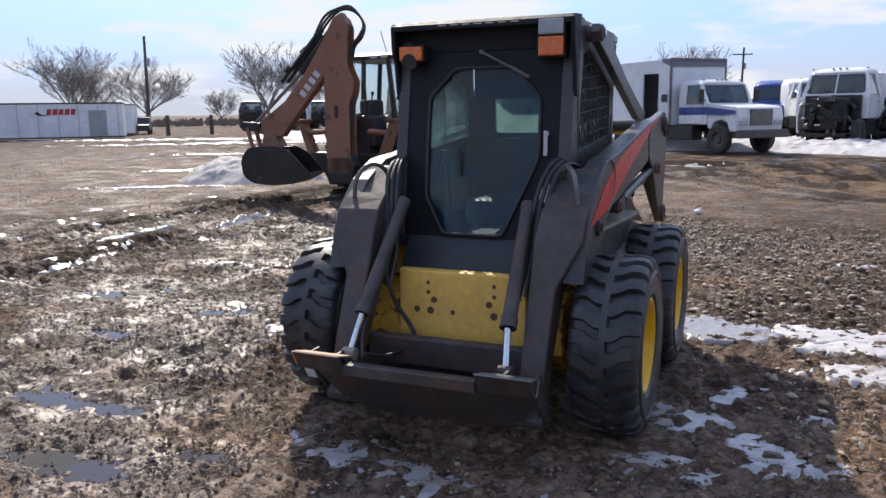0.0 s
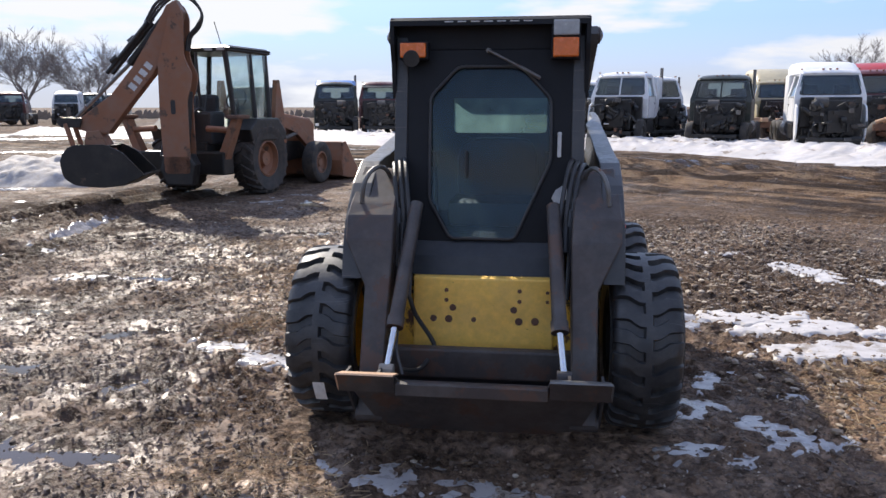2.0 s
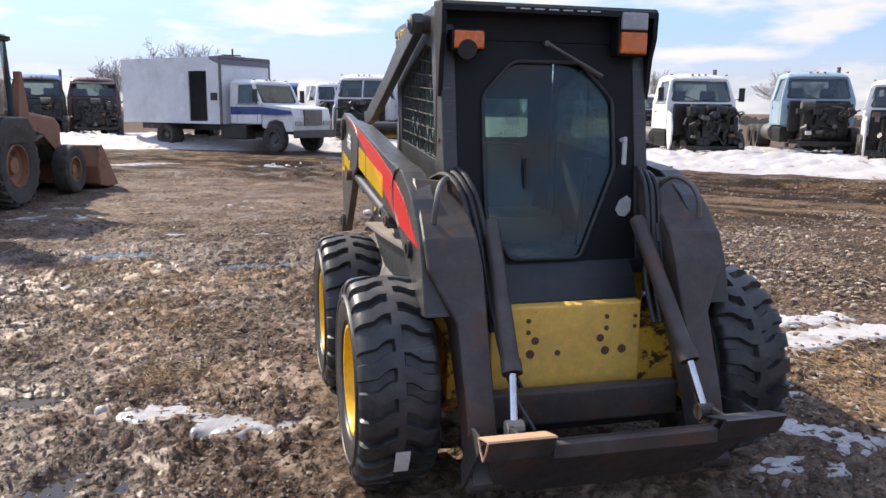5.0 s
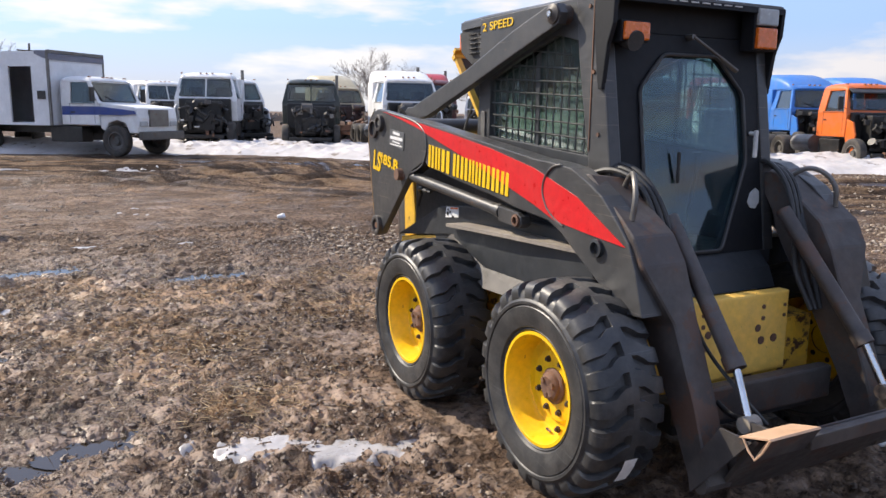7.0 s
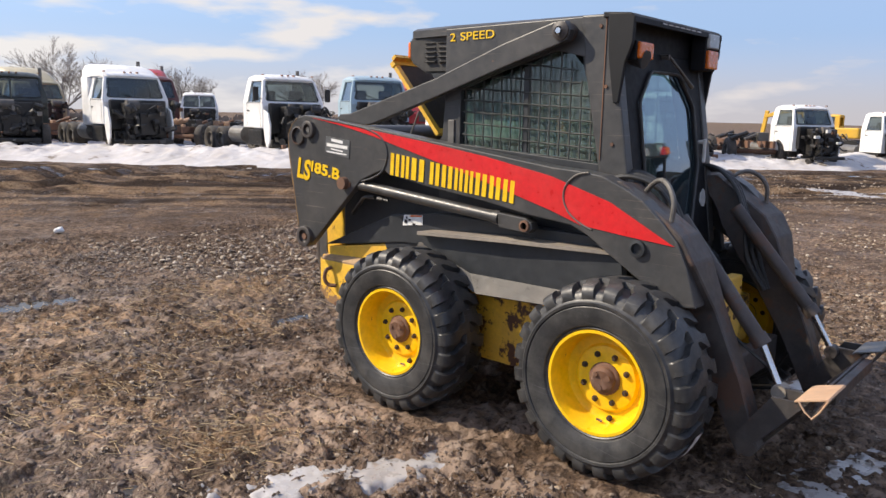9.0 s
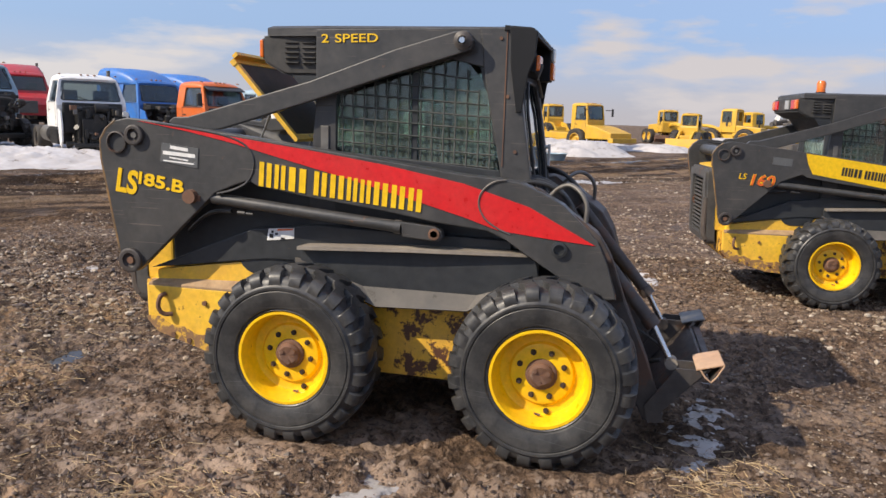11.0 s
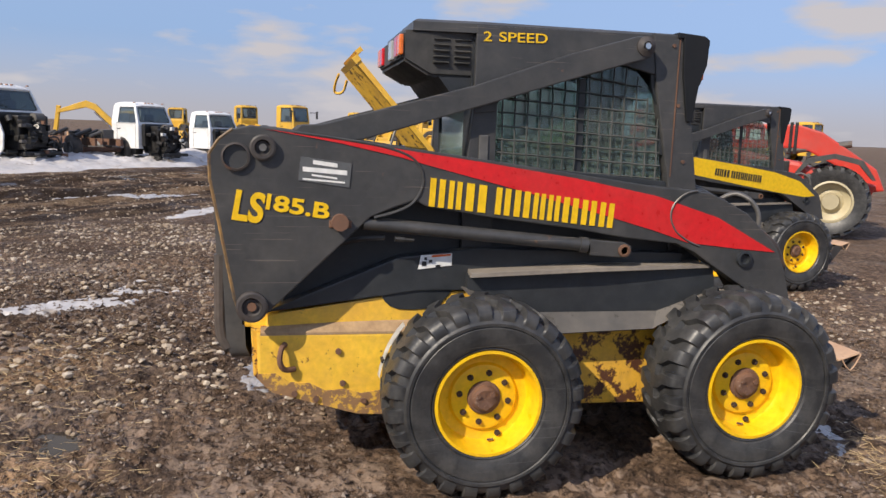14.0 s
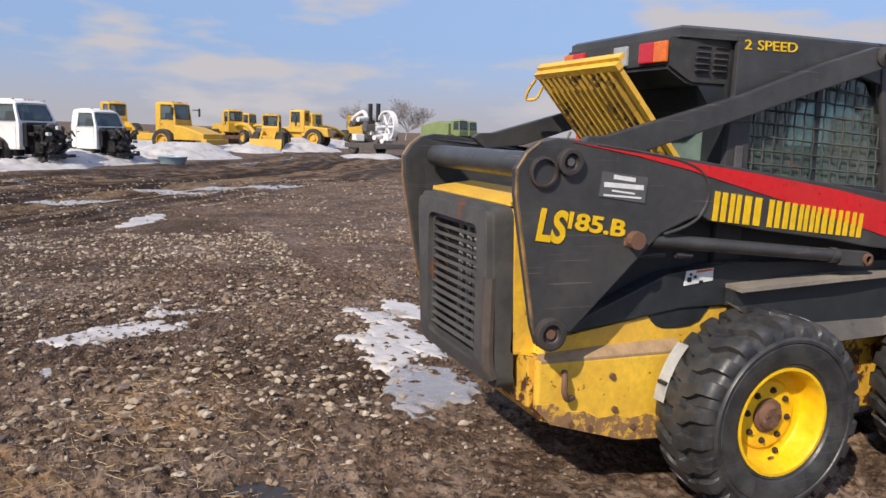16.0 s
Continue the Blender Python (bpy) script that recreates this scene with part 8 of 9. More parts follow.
        part("outlet_duct", bm, col, root)
    elif kind == "combine":
        for s in (-1, 1):
            plain_wheel(root, s * 1.2, -0.8, 0.85, 0.85, 0.6, s, "machine_yellow", lug=18)
            plain_wheel(root, s * 1.0, 2.8, 0.5, 0.5, 0.4, s, "machine_yellow")
        bm = B()
        prism(bm, [(-0.6, 0.9), (-0.6, 2.9), (1.0, 3.2), (3.6, 2.6), (3.8, 1.2), (2.0, 0.9)], -1.3, 1.3, "x", 0.08)
        part("body", bm, col, root)
        truck_cab(root, 1.7, -1.9, -0.6, 1.5, 2.2, 3.2, col, 0.1, 0.1, bare=False)
    return root


D = distant_machine
D("articulated_dumper", "orange-yellow articulated dumper cab without its body", "dumper", 41.5, 0.5, -38, "dumper", "machine_yellow", 0.88)
D("wheel_loader", "tan-yellow wheel loader far across the yard", "wheel loader", 58.0, 4.6, -60, "loader")
D("motor_grader", "yellow motor grader far across the yard", "grader", 66.0, -4.8, -70, "grader")
D("wheel_loader", "yellow loader half hidden by snow", "wheel loader", 48.5, -5.2, -110, "loader", "machine_yellow", 0.8)
D("motor_grader", "yellow grader beyond the snow heaps", "grader", 67.0, -12.0, 30, "grader")
D("wheel_loader", "yellow loader in the machine rows", "wheel loader", 74.0, -17.5, 80, "loader")
D("white_pump_engine", "white pump engine on a skid with two black exhausts", "pump engine", 42.0, -10.3, -75, "rig", "white_paint")
D("combine_harvester", "faded green combine harvester", "combine", 71.0, -26.9, -60, "combine", "machine_green", 0.85)
D("combine_harvester", "faded green combine harvester", "combine", 78.0, -31.0, -60, "combine", "machine_green", 0.85)
D("excavator", "yellow tracked excavator behind the white trucks", "excavator", 46.5, 10.6, 172, "excavator", "machine_yellow", 0.74)
D("wheel_loader", "yellow loader behind the red telehandler", "wheel loader", 42.5, -32.5, -60, "loader")
D("wheel_loader", "orange loader beside the machine rows", "wheel loader", 47.0, -31.0, -80, "loader", "machine_orange")
D("wheel_loader", "orange machine parked past the red telehandler", "wheel loader", 13.9, -16.6, 60, "loader", "machine_orange", 0.8)
D("wheel_loader", "yellow loader among the machine rows", "wheel loader", 62.0, 10.0, -100, "loader", "machine_yellow", 0.9)
D("wheel_loader", "yellow loader in the far row", "wheel loader", 58.0, -9.0, 150, "loader")
D("motor_grader", "yellow grader in the far row", "grader", 80.0, -8.0, -40, "grader")


def telehandler():
    root = thing("telehandler", "red telehandler with a long boom and cream wheels", "telehandler", pose(8.75, -6.55, 0, 0, 0, -37))
    r = "telehandler_red"
    for s in (-1, 1):
        plain_wheel(root, s * 0.95, -1.35, 0.58, 0.58, 0.42, s, "tan_paint", "rubber", 0.56, 20)
        plain_wheel(root, s * 0.95, 1.35, 0.58, 0.58, 0.42, s, "tan_paint", "rubber", 0.56, 20)
        bm = B()
        prism(bm, [(-1.95, 0.95), (-1.75, 1.25), (-1.35, 1.34), (-0.95, 1.25), (-0.75, 0.95), (-0.8, 0.95), (-1.0, 1.18), (-1.35, 1.26), (-1.7, 1.18), (-1.9, 0.95)], s * 0.74, s * 1.18, "x")
        part("fender", bm, "plastic", root)
    bm = B()
    prism(bm, [(-1.0, 0.5), (-1.9, 0.55), (-2.0, 0.85), (-0.9, 1.1), (1.6, 1.25), (2.1, 1.15), (2.1, 0.55)], -0.55, 0.55, "x", 0.04)
    part("chassis", bm, r, root)
    bm = B()
    prism(bm, [(-1.05, 0.75), (-1.1, 1.05), (-0.85, 1.18), (0.5, 1.40), (1.4, 1.40), (1.4, 0.75)], -1.08, -0.35, "x", 0.06)
    hood = part("engine_hood", bm, r, root, "red side-mounted engine hood")
    bm = B()
    box(bm, -1.10, -1.07, -0.7, -0.1, 0.95, 1.2, 0.01)
    part("hood_vent", bm, "dark_machinery", hood)
    bm = B()
    prism(bm, [(2.1, 1.30), (2.1, 1.72), (1.8, 1.80), (-0.75, 1.80), (-1.15, 1.68), (-2.0, 1.1), (-2.15, 0.75), (-1.9, 0.7), (-1.65, 1.0), (-0.95, 1.36), (-0.7, 1.40)], -0.16, 0.16, "x", 0.03)
    boom = part("boom", bm, r, root, "long red boom with white bars")
    for i in range(5):
        bm = B()
        box(bm, -0.166, -0.158, 0.55 - i * 0.24, 0.72 - i * 0.24, 1.52, 1.70, 0.002)
        part("boom_bar", bm, "white_film", boom)
    bm = B()
    for yy in (-0.76, -0.68):
        box(bm, -0.18, 0.18, yy, yy + 0.05, 1.3, 1.84, 0.01)
    part("boom_collar", bm, "dark_machinery", boom)
    bm = B()
    rod(bm, (-0.1, -0.6, 1.35), (-0.1, -1.6, 1.5), 0.06, n=10)
    part("lift_cylinder", bm, "mid_machinery", boom)


telehandler()

second = thing("skid_steer_loader", "skid steer loader with yellow arm bands, open cab and roof beacon", "skid steer loader", pose(3.85, -3.18, 0.0, 0, 0, 5) @ Matrix.Diagonal((0.95, 0.95, 0.95, 1)))
skid_steer(second, "yellow", False, -0.315)
for s in (-1, 1):
    bm = B()
    prism(bm, [(0.97, 1.385), (0.95, 1.30), (0.90, 1.20), (0.30, 1.10), (-0.15, 1.03), (-0.50, 0.985), (-0.62, 1.0), (-0.42, 1.15), (-0.10, 1.24), (0.30, 1.30), (0.72, 1.355)], s * 0.634 - 0.0015, s * 0.634 + 0.0015)
    part("arm_band", bm, "yellow_film", second, "yellow band along the lift arm")
slab_row(second, 0.66, 0.08, 1.20, 1.275, 1.13, 1.205, NAME_WIDTHS, "ink", -0.6375)
lettering("model_outline", "160", 0.135, on_side(1.46, 1.085, -0.05, -0.6365), "yellow_film", second, 1.15, 0.15, 0.045)
lettering("model_number", "160", 0.135, on_side(1.46, 1.085, -0.05, -0.639), "orange_film", second, 1.15, 0.15, 0.018)
lettering("model_letters", "LS", 0.075, on_side(1.545, 1.135, -0.05, -0.637), "yellow_film", second, 1.0, 0.15, 0.012)
bm = B()
prism(bm, [(1.25, 1.345), (1.08, 1.33), (1.085, 1.26), (1.255, 1.275)], -0.636, -0.632)
part("dealer_plate", bm, "grey_film", second)
bm = B()
rod(bm, (-0.05, 0.72, 1.93), (-0.05, 0.72, 1.96), 0.045, n=14)
beacon = part("beacon_base", bm, "ink", second)
bm = B()
lathe(bm, [(0.04, 1.96), (0.042, 2.04), (0.03, 2.065), (0.001, 2.07)], (-0.05, 0.72, 0), 16, "z")
part("beacon_lens", bm, "amber", beacon, "orange beacon lens", 40)

# ---- trees, poles, trailers ----
# bark greyed and lightened: the haze over the distance is in its colour
M["bark"] = surface("hazed_bark", (0.29, 0.265, 0.25), (0.22, 0.195, 0.185), 0.9, grain=6, bump=0.5)
M["pole_wood"] = surface("weathered_pole", (0.11, 0.09, 0.075), (0.07, 0.06, 0.05), 0.9, grain=8, bump=0.4)
# brown lifted towards the far haze, which is painted into it
M["brush"] = surface("hazed_brush", (0.24, 0.20, 0.17), (0.18, 0.15, 0.125), 0.95, grain=5, bump=0.3)


def twig(bm, p, d, length, r, n):
    q = p + d * length
    u = d.orthogonal().normalized()
    v = d.cross(u)
    r = max(r, 0.018)
    a, b = [bm.verts.new(x) for x in ring_of(p, u, v, r, n)], [bm.verts.new(x) for x in ring_of(q, u, v, max(r * 0.72, 0.014), n)]
    for i in range(n):
        bm.faces.new((a[i], a[(i + 1) % n], b[(i + 1) % n], b[i]))
    return q


def bare_tree(seed, height):
    """A leafless broad tree: a short trunk, limbs spreading low, then forks into a dense crown of fine twigs."""
    rnd = random.Random(seed)
    root = thing("tree", "bare grey winter tree with a broad crown of fine twigs", "tree", None, "bare trees on the skyline")
    trunk, crown = B(), B()

    def grow(p, d, length, r, level):
        steps = 3 if level < 5 else 2
        for k in range(steps):
            d = (d + Vector((rnd.uniform(-1, 1), rnd.uniform(-1, 1), rnd.uniform(-0.15, 0.5))) * 0.2).normalized()
            p = twig(trunk if level == 0 else crown, p, d, length / steps, r, 7 if level < 2 else 3)
            r *= 0.87
            if 0 < level < 5:
                side = (d * 0.8 + Vector((rnd.uniform(-1, 1), rnd.uniform(-1, 1), rnd.uniform(-0.3, 0.6)))).normalized()
                grow(p, side, length * rnd.uniform(0.5, 0.68), r * 0.55, level + 1)
        if level < 5:
            for q in range(5 if level == 0 else 2):
                a = q * 1.257 + rnd.uniform(-0.4, 0.4)
                out = Vector((math.cos(a), math.sin(a), rnd.uniform(0.6, 1.7))) if level == 0 else d + Vector((rnd.uniform(-1, 1), rnd.uniform(-1, 1), rnd.uniform(-0.2, 0.5))) * 0.8
                grow(p, out.normalized(), length * (1.25 if level == 0 else rnd.uniform(0.66, 0.82)), r * (0.62 if level == 0 else 0.7), level + 1)

    grow(Vector((0, 0, -0.2)), Vector((0, 0, 1)), height * 0.17, height * 0.022, 0)
    part("trunk", trunk, "bark", root)
    part("crown", crown, "bark", root)
    return root


kinds = [bare_tree(41, 14.5), bare_tree(42, 13.0), bare_tree(47, 13.5)]
TREES = [(-80.9, 69.2, 0, 1.05, 10), (-84, 74, 1, 0.9, 80), (-71.5, 71.8, 2, 0.95, 150), (-77.1, 93.4, 1, 0.62, 30), (-62.8, 85.5, 0, 1.1, 200), (-56.0, 88.0, 2, 1.05, 250),
         (36.2, 89.7, 2, 0.95, 70), (-17.8, 105.2, 1, 0.85, 20), (-9.2, 101.2, 0, 0.95, 300), (52, 92, 1, 0.8, 110), (148, -48, 1, 0.9, 0), (64, 80, 0, 0.7, 200), (156, -40, 2, 0.8, 40)]
used = set()
for x, y, k, size, turn in TREES:
    m = pose(x, y, -0.25, 0, 0, turn) @ Matrix.Scale(size, 4)
    if k not in used:
        used.add(k)
        kinds[k].matrix_basis = m
    else:
        copy_thing(kinds[k], pose(x, y, -0.25, 0, 0, turn)).scale = (size, size, size)


def utility_pole(x, y, height, arms):
    root = thing("utility_pole", "weathered wooden utility pole" + (" with a crossarm" if arms else ""), "utility pole", pose(x, y, -0.2, 0, 0, 20))
    bm = B()
    rod(bm, (0, 0, 0), (0.12, 0, height), 0.17, 0.11, 10)
    part("pole", bm, "pole_wood", root)
    if arms:
        bm = B()
        box(bm, -1.2, 1.2, -0.06, 0.06, height - 0.9, height - 0.75)
        part("crossarm", bm, "pole_wood", root)
    bm = B()
    rod(bm, (0.3, 0, height - 2.6), (0.3, 0, height - 1.9), 0.16, n=12)
    part("transformer", bm, "grey_paint", root)


utility_pole(-50.5, 50.3, 8.6, False)
utility_pole(-3.0, 101.0, 9.0, True)
for x, y in ((-40.6, 41.8), (-39.5, 45.4), (-36, 52)):
    root = thing("fence_post", "short dark wooden fence post", "fence post", pose(x, y, -0.2), "fence posts at the yard edge")
    bm = B()
    rod(bm, (0, 0, 0), (0, 0, 1.7), 0.16, 0.14, 10)
    part("post", bm, "pole_wood", root)


def trailer(x, y, turn, length, bars, label):
    root = thing("trailer_box", label, "trailer", pose(x, y, 0, 0, 0, turn))
    bm = B()
    box(bm, -length / 2, length / 2, -1.2, 1.2, 0.16, 2.35, 0.03)
    body = part("box_body", bm, "box_white", root)
    bm = B()
    for z in (0.1, 2.31):
        box(bm, -length / 2 - 0.01, length / 2 + 0.01, -1.215, 1.215, z, z + 0.1, 0.01)
    part("box_rail", bm, "dark_machinery" if bars else "grey_steel", body)
    bm = B()
    for s in (-1, 1):
        for xx in np.arange(-length / 2 + 0.6, length / 2, 1.2):
            box(bm, xx - 0.02, xx + 0.02, s * 1.2, s * 1.212, 0.2, 2.3)
    part("panel_seam", bm, "grey_paint", body)
    if bars:
        for i in range(5):
            bm = B()
            prism(bm, [(length / 2 - 4.6 + i * 0.36, 1.62), (length / 2 - 4.32 + i * 0.36, 1.62), (length / 2 - 4.25 + i * 0.36, 2.0), (length / 2 - 4.53 + i * 0.36, 2.0)], -1.222, -1.21, "y")
            part("red_bar", bm, "red_paint", body, "red bar")
        bm = B()
        prism(bm, [(length / 2 - 5.3, 1.75), (length / 2 - 5.1, 1.58), (length / 2 - 4.4, 1.55), (length / 2 - 4.9, 1.66), (length / 2 - 5.1, 1.85)], -1.222, -1.21, "y")
        part("dark_swoosh", bm, "ink", body)
        bm = B()
        box(bm, length / 2 - 2.1, length / 2 - 1.0, -1.225, -1.205, 0.25, 1.9, 0.01)
        part("side_door", bm, "grey_paint", body)


trailer(-43.6, 33.2, 41, 10.5, True, "white trailer box with red bars, set on the ground")
trailer(-47.0, 42.2, 38, 4.2, False, "small white trailer box on the ground")
root = thing("parked_car", "dark car half hidden behind a trailer", "car", pose(-46.5, 45.0, 0, 0, 0, 40))
bm = B()
prism(bm, [(-2.1, 0.3), (-2.1, 0.75), (-1.3, 0.85), (-0.8, 1.35), (0.6, 1.38), (1.2, 0.9), (2.1, 0.75), (2.1, 0.3)], -0.85, 0.85, "x", 0.06)
part("body", bm, "dark_machinery", root)
for s in (-1, 1):
    for yy in (-1.3, 1.3):
        plain_wheel(root, s * 0.78, yy, 0.32, 0.32, 0.2, s)

# far brush along the yard's edge
rnd = random.Random(3)
bm = B()
for _ in range(5200):
    a = rnd.uniform(-1.05, 1.9)
    d = rnd.uniform(120, 170)
    p = Vector((-math.sin(a) * d, math.cos(a) * d, -0.3))
    h = rnd.uniform(0.4, 1.5)
    w = rnd.uniform(0.12, 0.5)
    t = Vector((math.cos(a), math.sin(a), 0))
    q = [p - t * w, p + t * w, p + t * w * 0.4 + Vector((0, 0, h)), p - t * w * 0.5 + Vector((0, 0, h * 0.8))]
    off = Vector((math.sin(a), -math.cos(a), 0)) * 0.3
    loft(bm, [[x - off for x in q], [x + off for x in q]])
tagged(part("far_brush", bm, "brush", None), "low brown winter brush along the far edge", "brush", kind="stuff")

# ---- snow, water, stones, straw ----


def snow_material(name, base, rough, dirt):
    m = surface(name, base, tuple(c * 0.8 for c in base), rough, grain=14, blotch=1.5, bump=0.5, wear=(0.30, 0.26, 0.22), wear_amount=dirt, wear_scale=3.0)
    return m


M["snow"] = snow_material("old_snow", (0.52, 0.49, 0.475), 0.5, 0.6)
M["bank_snow"] = surface("ploughed_snow", (0.53, 0.515, 0.52), (0.40, 0.385, 0.385), 0.7, grain=7, blotch=0.9, bump=0.8, wear=(0.20, 0.165, 0.135), wear_amount=0.5, wear_scale=1.3, dust=(0.42, 0.37, 0.33), dust_amount=0.75)
M["slush"] = snow_material("grey_slush", (0.31, 0.295, 0.295), 0.25, 0.4)
# same grey ice made paler, for the patches in the loader's shadow
M["ice"] = snow_material("thin_ice", (0.40, 0.38, 0.37), 0.3, 0.6)


def sheet(name, xs, ys, zf, keep, material, label, category, kind=""):
    """A height sheet over a grid, kept where keep > 0."""
    X, Y = np.meshgrid(xs, ys)
    K = keep(X, Y)
    Z = zf(X, Y, K)
    nx_, ny_ = len(xs), len(ys)
    idx = (np.arange(ny_ - 1)[:, None] * nx_ + np.arange(nx_ - 1)[None, :])
    ok = ((K[:-1, :-1] > 0) | (K[1:, :-1] > 0) | (K[:-1, 1:] > 0) | (K[1:, 1:] > 0))
    i = idx[ok]
    q = np.stack([i, i + 1, i + nx_ + 1, i + nx_], -1)
    ids, inv = np.unique(q, return_inverse=True)
    co = np.stack([X, Y, Z], -1).reshape(-1, 3)[ids]
    me_ = bpy.data.meshes.new(name)
    me_.from_pydata(co.tolist(), [], inv.reshape(-1, 4).tolist())
    me_.materials.append(M[material])
    me_.shade_smooth()
    return tagged(new(name, me_), label, category, kind=kind)


PATCHES = [  # x, y, half length, half width, turn, thickness, material
    (1.9, 1.2, 0.42, 0.13, 0.1, 0.030, "snow"), (2.1, 1.3, 0.5, 0.20, -0.2, 0.030, "snow"), (2.2, 0.78, 0.6, 0.19, 0.15, 0.028, "snow"), (3.1, 0.95, 0.5, 0.17, 0.1, 0.028, "snow"), (2.72, 3.22, 0.52, 0.20, 1.85, 0.026, "snow"), (3.2, 2.75, 0.3, 0.09, 1.7, 0.022, "snow"), (3.4, 2.9, 0.35, 0.10, -0.2, 0.022, "snow"),
    (2.8, 1.3, 0.3, 0.16, 0.2, 0.024, "snow"), (0.98, 1.46, 0.46, 0.25, -0.3, 0.030, "slush"), (1.72, 1.50, 0.42, 0.20, 0.15, 0.034, "snow"), (-1.60, 0.32, 0.50, 0.12, -0.5, 0.024, "ice"),
    (1.28, 0.22, 0.28, 0.12, 1.0, 0.010, "ice"), (1.02, -0.2, 0.22, 0.16, -0.6, 0.010, "ice"), (1.5, -0.55, 0.34, 0.13, -0.5, 0.012, "ice"), (1.15, -0.78, 0.36, 0.15, 0.35, 0.010, "ice"), (-0.1, -1.23, 0.55, 0.15, -0.2, 0.012, "ice"), (0.55, -1.3, 0.35, 0.12, 0.1, 0.008, "ice"),
    (-3.6, 2.2, 0.5, 0.1, 0.3, 0.02, "snow"), (3.9, -1.0, 0.5, 0.15, 0.3, 0.02, "snow"), (2.15, 4.05, 0.2, 0.08, 0.0, 0.02, "snow"),
    (-6.85, 5.2, 3.4, 0.085, 1.53, 0.055, "slush"), (-5.30, 2.4, 1.6, 0.13, 1.62, 0.050, "slush"), (-5.6, 5.0, 0.9, 0.08, 1.6, 0.045, "slush"), (-6.2, 3.4, 0.7, 0.06, 1.6, 0.045, "slush"), (-10.6, 8.6, 1.6, 0.2, 0.5, 0.03, "ice"),
    (-11, 14.5, 4.0, 0.35, 0.5, 0.04, "ice"), (-14, 21, 6.0, 0.5, 0.25, 0.04, "ice"), (-3, 17.5, 3.0, 0.25, 0.1, 0.03, "ice"), (-24, 30, 8.0, 0.7, 0.5, 0.06, "ice"), (-32, 34, 10, 0.8, 0.3, 0.08, "snow"),
    (9.5, 3.0, 0.7, 0.2, -0.4, 0.02, "snow"), (13.5, 3.2, 2.6, 0.16, -0.9, 0.02, "ice"), (16.0, 1.0, 3.0, 0.22, -1.0, 0.02, "ice"),
]
for n, (px, py, a, b, turn, thick, mat_name) in enumerate(PATCHES):
    c, s_ = math.cos(turn), math.sin(turn)
    step = 0.018 if a < 2 else 0.03 if a < 3.5 else 0.06
    ext_x, ext_y = abs(a * c) * 1.6 + abs(b * s_) * 1.6 + 0.2, abs(a * s_) * 1.6 + abs(b * c) * 1.6 + 0.2

    def keep(X, Y):
        u, v = ((X - px) * c + (Y - py) * s_) / a, (-(X - px) * s_ + (Y - py) * c) / b
        f = 3.2 / min(1.0, max(b, 0.12) * 4)
        return 0.95 - (u * u + v * v) + 0.75 * value_noise(X * f, Y * f, 60 + n) + 0.5 * value_noise(X * f * 2.6, Y * f * 2.6, 90 + n) + 0.5 * value_noise(X * f * 5, Y * f * 5, 120 + n) + 0.3 * value_noise(X * f * 9, Y * f * 9, 150 + n)

    def zf(X, Y, K):
        e = np.clip((K + 0.35) / 0.75, 0, 1)
        return ground_height(X, Y, 0.12) - 0.03 + (0.022 + thick * 0.75) * e * e * (3 - 2 * e)

    sheet("snow_patch" if mat_name == "snow" else "ice_patch", np.arange(px - ext_x, px + ext_x, step), np.arange(py - ext_y, py + ext_y, step), zf, keep, mat_name, "thin ragged patch of old snow on mud" if mat_name == "snow" else "thin grey melting ice on mud", "snow" if mat_name == "snow" else "ice", "stuff")
# small remains of snow and ice in the hollows
for x0, x1, y0, y1, level, seed in ((-9.0, -1.0, -2.6, 9.5, 0.36, 500), (1.3, 4.5, -1.5, 4.5, 0.42, 510)):
    sheet("snow_flecks", np.arange(x0, x1, 0.03), np.arange(y0, y1, 0.03), lambda X, Y, K: ground_height(X, Y, 0.2) - 0.024 + np.clip(K, -0.3, 0.5) * 0.06, lambda X, Y: value_noise(X * 0.8, Y * 0.8, seed) * 0.35 + value_noise(X * 3.2, Y * 4.5, seed + 1) * 0.5 + 0.35 * value_noise(X * 9, Y * 9, seed + 2) - level, "ice", "small wet flecks of ice left in the mud", "ice", "stuff")

line = [Vector((x, y, 0)) for x, y in BANK[:-1]]
line = [Vector((p.x, p.y, 0)) for p in spline([tuple(p) for p in line], 60)]
rows, cross = [], np.linspace(0, 1, 110) ** 1.3
for i, p in enumerate(line):
    d = (line[min(i + 1, len(line) - 1)] - line[max(i - 1, 0)]).normalized()
    nrm = Vector((-d.y, d.x, 0))
    rows.append([p + nrm * (k * 13.0) for k in cross])
P_ = np.array([[tuple(q) for q in r] for r in rows])
K_ = np.broadcast_to(cross[None, :] * 13.0, P_.shape[:2])
wob = value_noise(P_[..., 0] * 0.5, P_[..., 1] * 0.5, 200) + 0.5 * value_noise(P_[..., 0] * 1.4, P_[..., 1] * 1.4, 201) + 0.25 * value_noise(P_[..., 0] * 4, P_[..., 1] * 4, 202)
hump = np.clip((K_ - 0.5 - 0.5 * wob) / 1.6, -0.3, 1.0)
lumps = np.abs(value_noise(P_[..., 0] * 2.3, P_[..., 1] * 2.3, 203)) + 0.6 * np.abs(value_noise(P_[..., 0] * 5.5, P_[..., 1] * 5.5, 204)) - 0.4
P_[..., 2] = hump * (0.34 + 0.14 * wob) + np.clip(hump, 0, 1) * 0.11 * lumps - np.clip((K_ - 3.0) / 5.0, 0, 1) * (0.22 + 0.20 * wob) - 0.02
n0, n1 = P_.shape[:2]
i = (np.arange(n0 - 1)[:, None] * n1 + np.arange(n1 - 1)[None, :]).reshape(-1)
me = bpy.data.meshes.new("snow_bank")
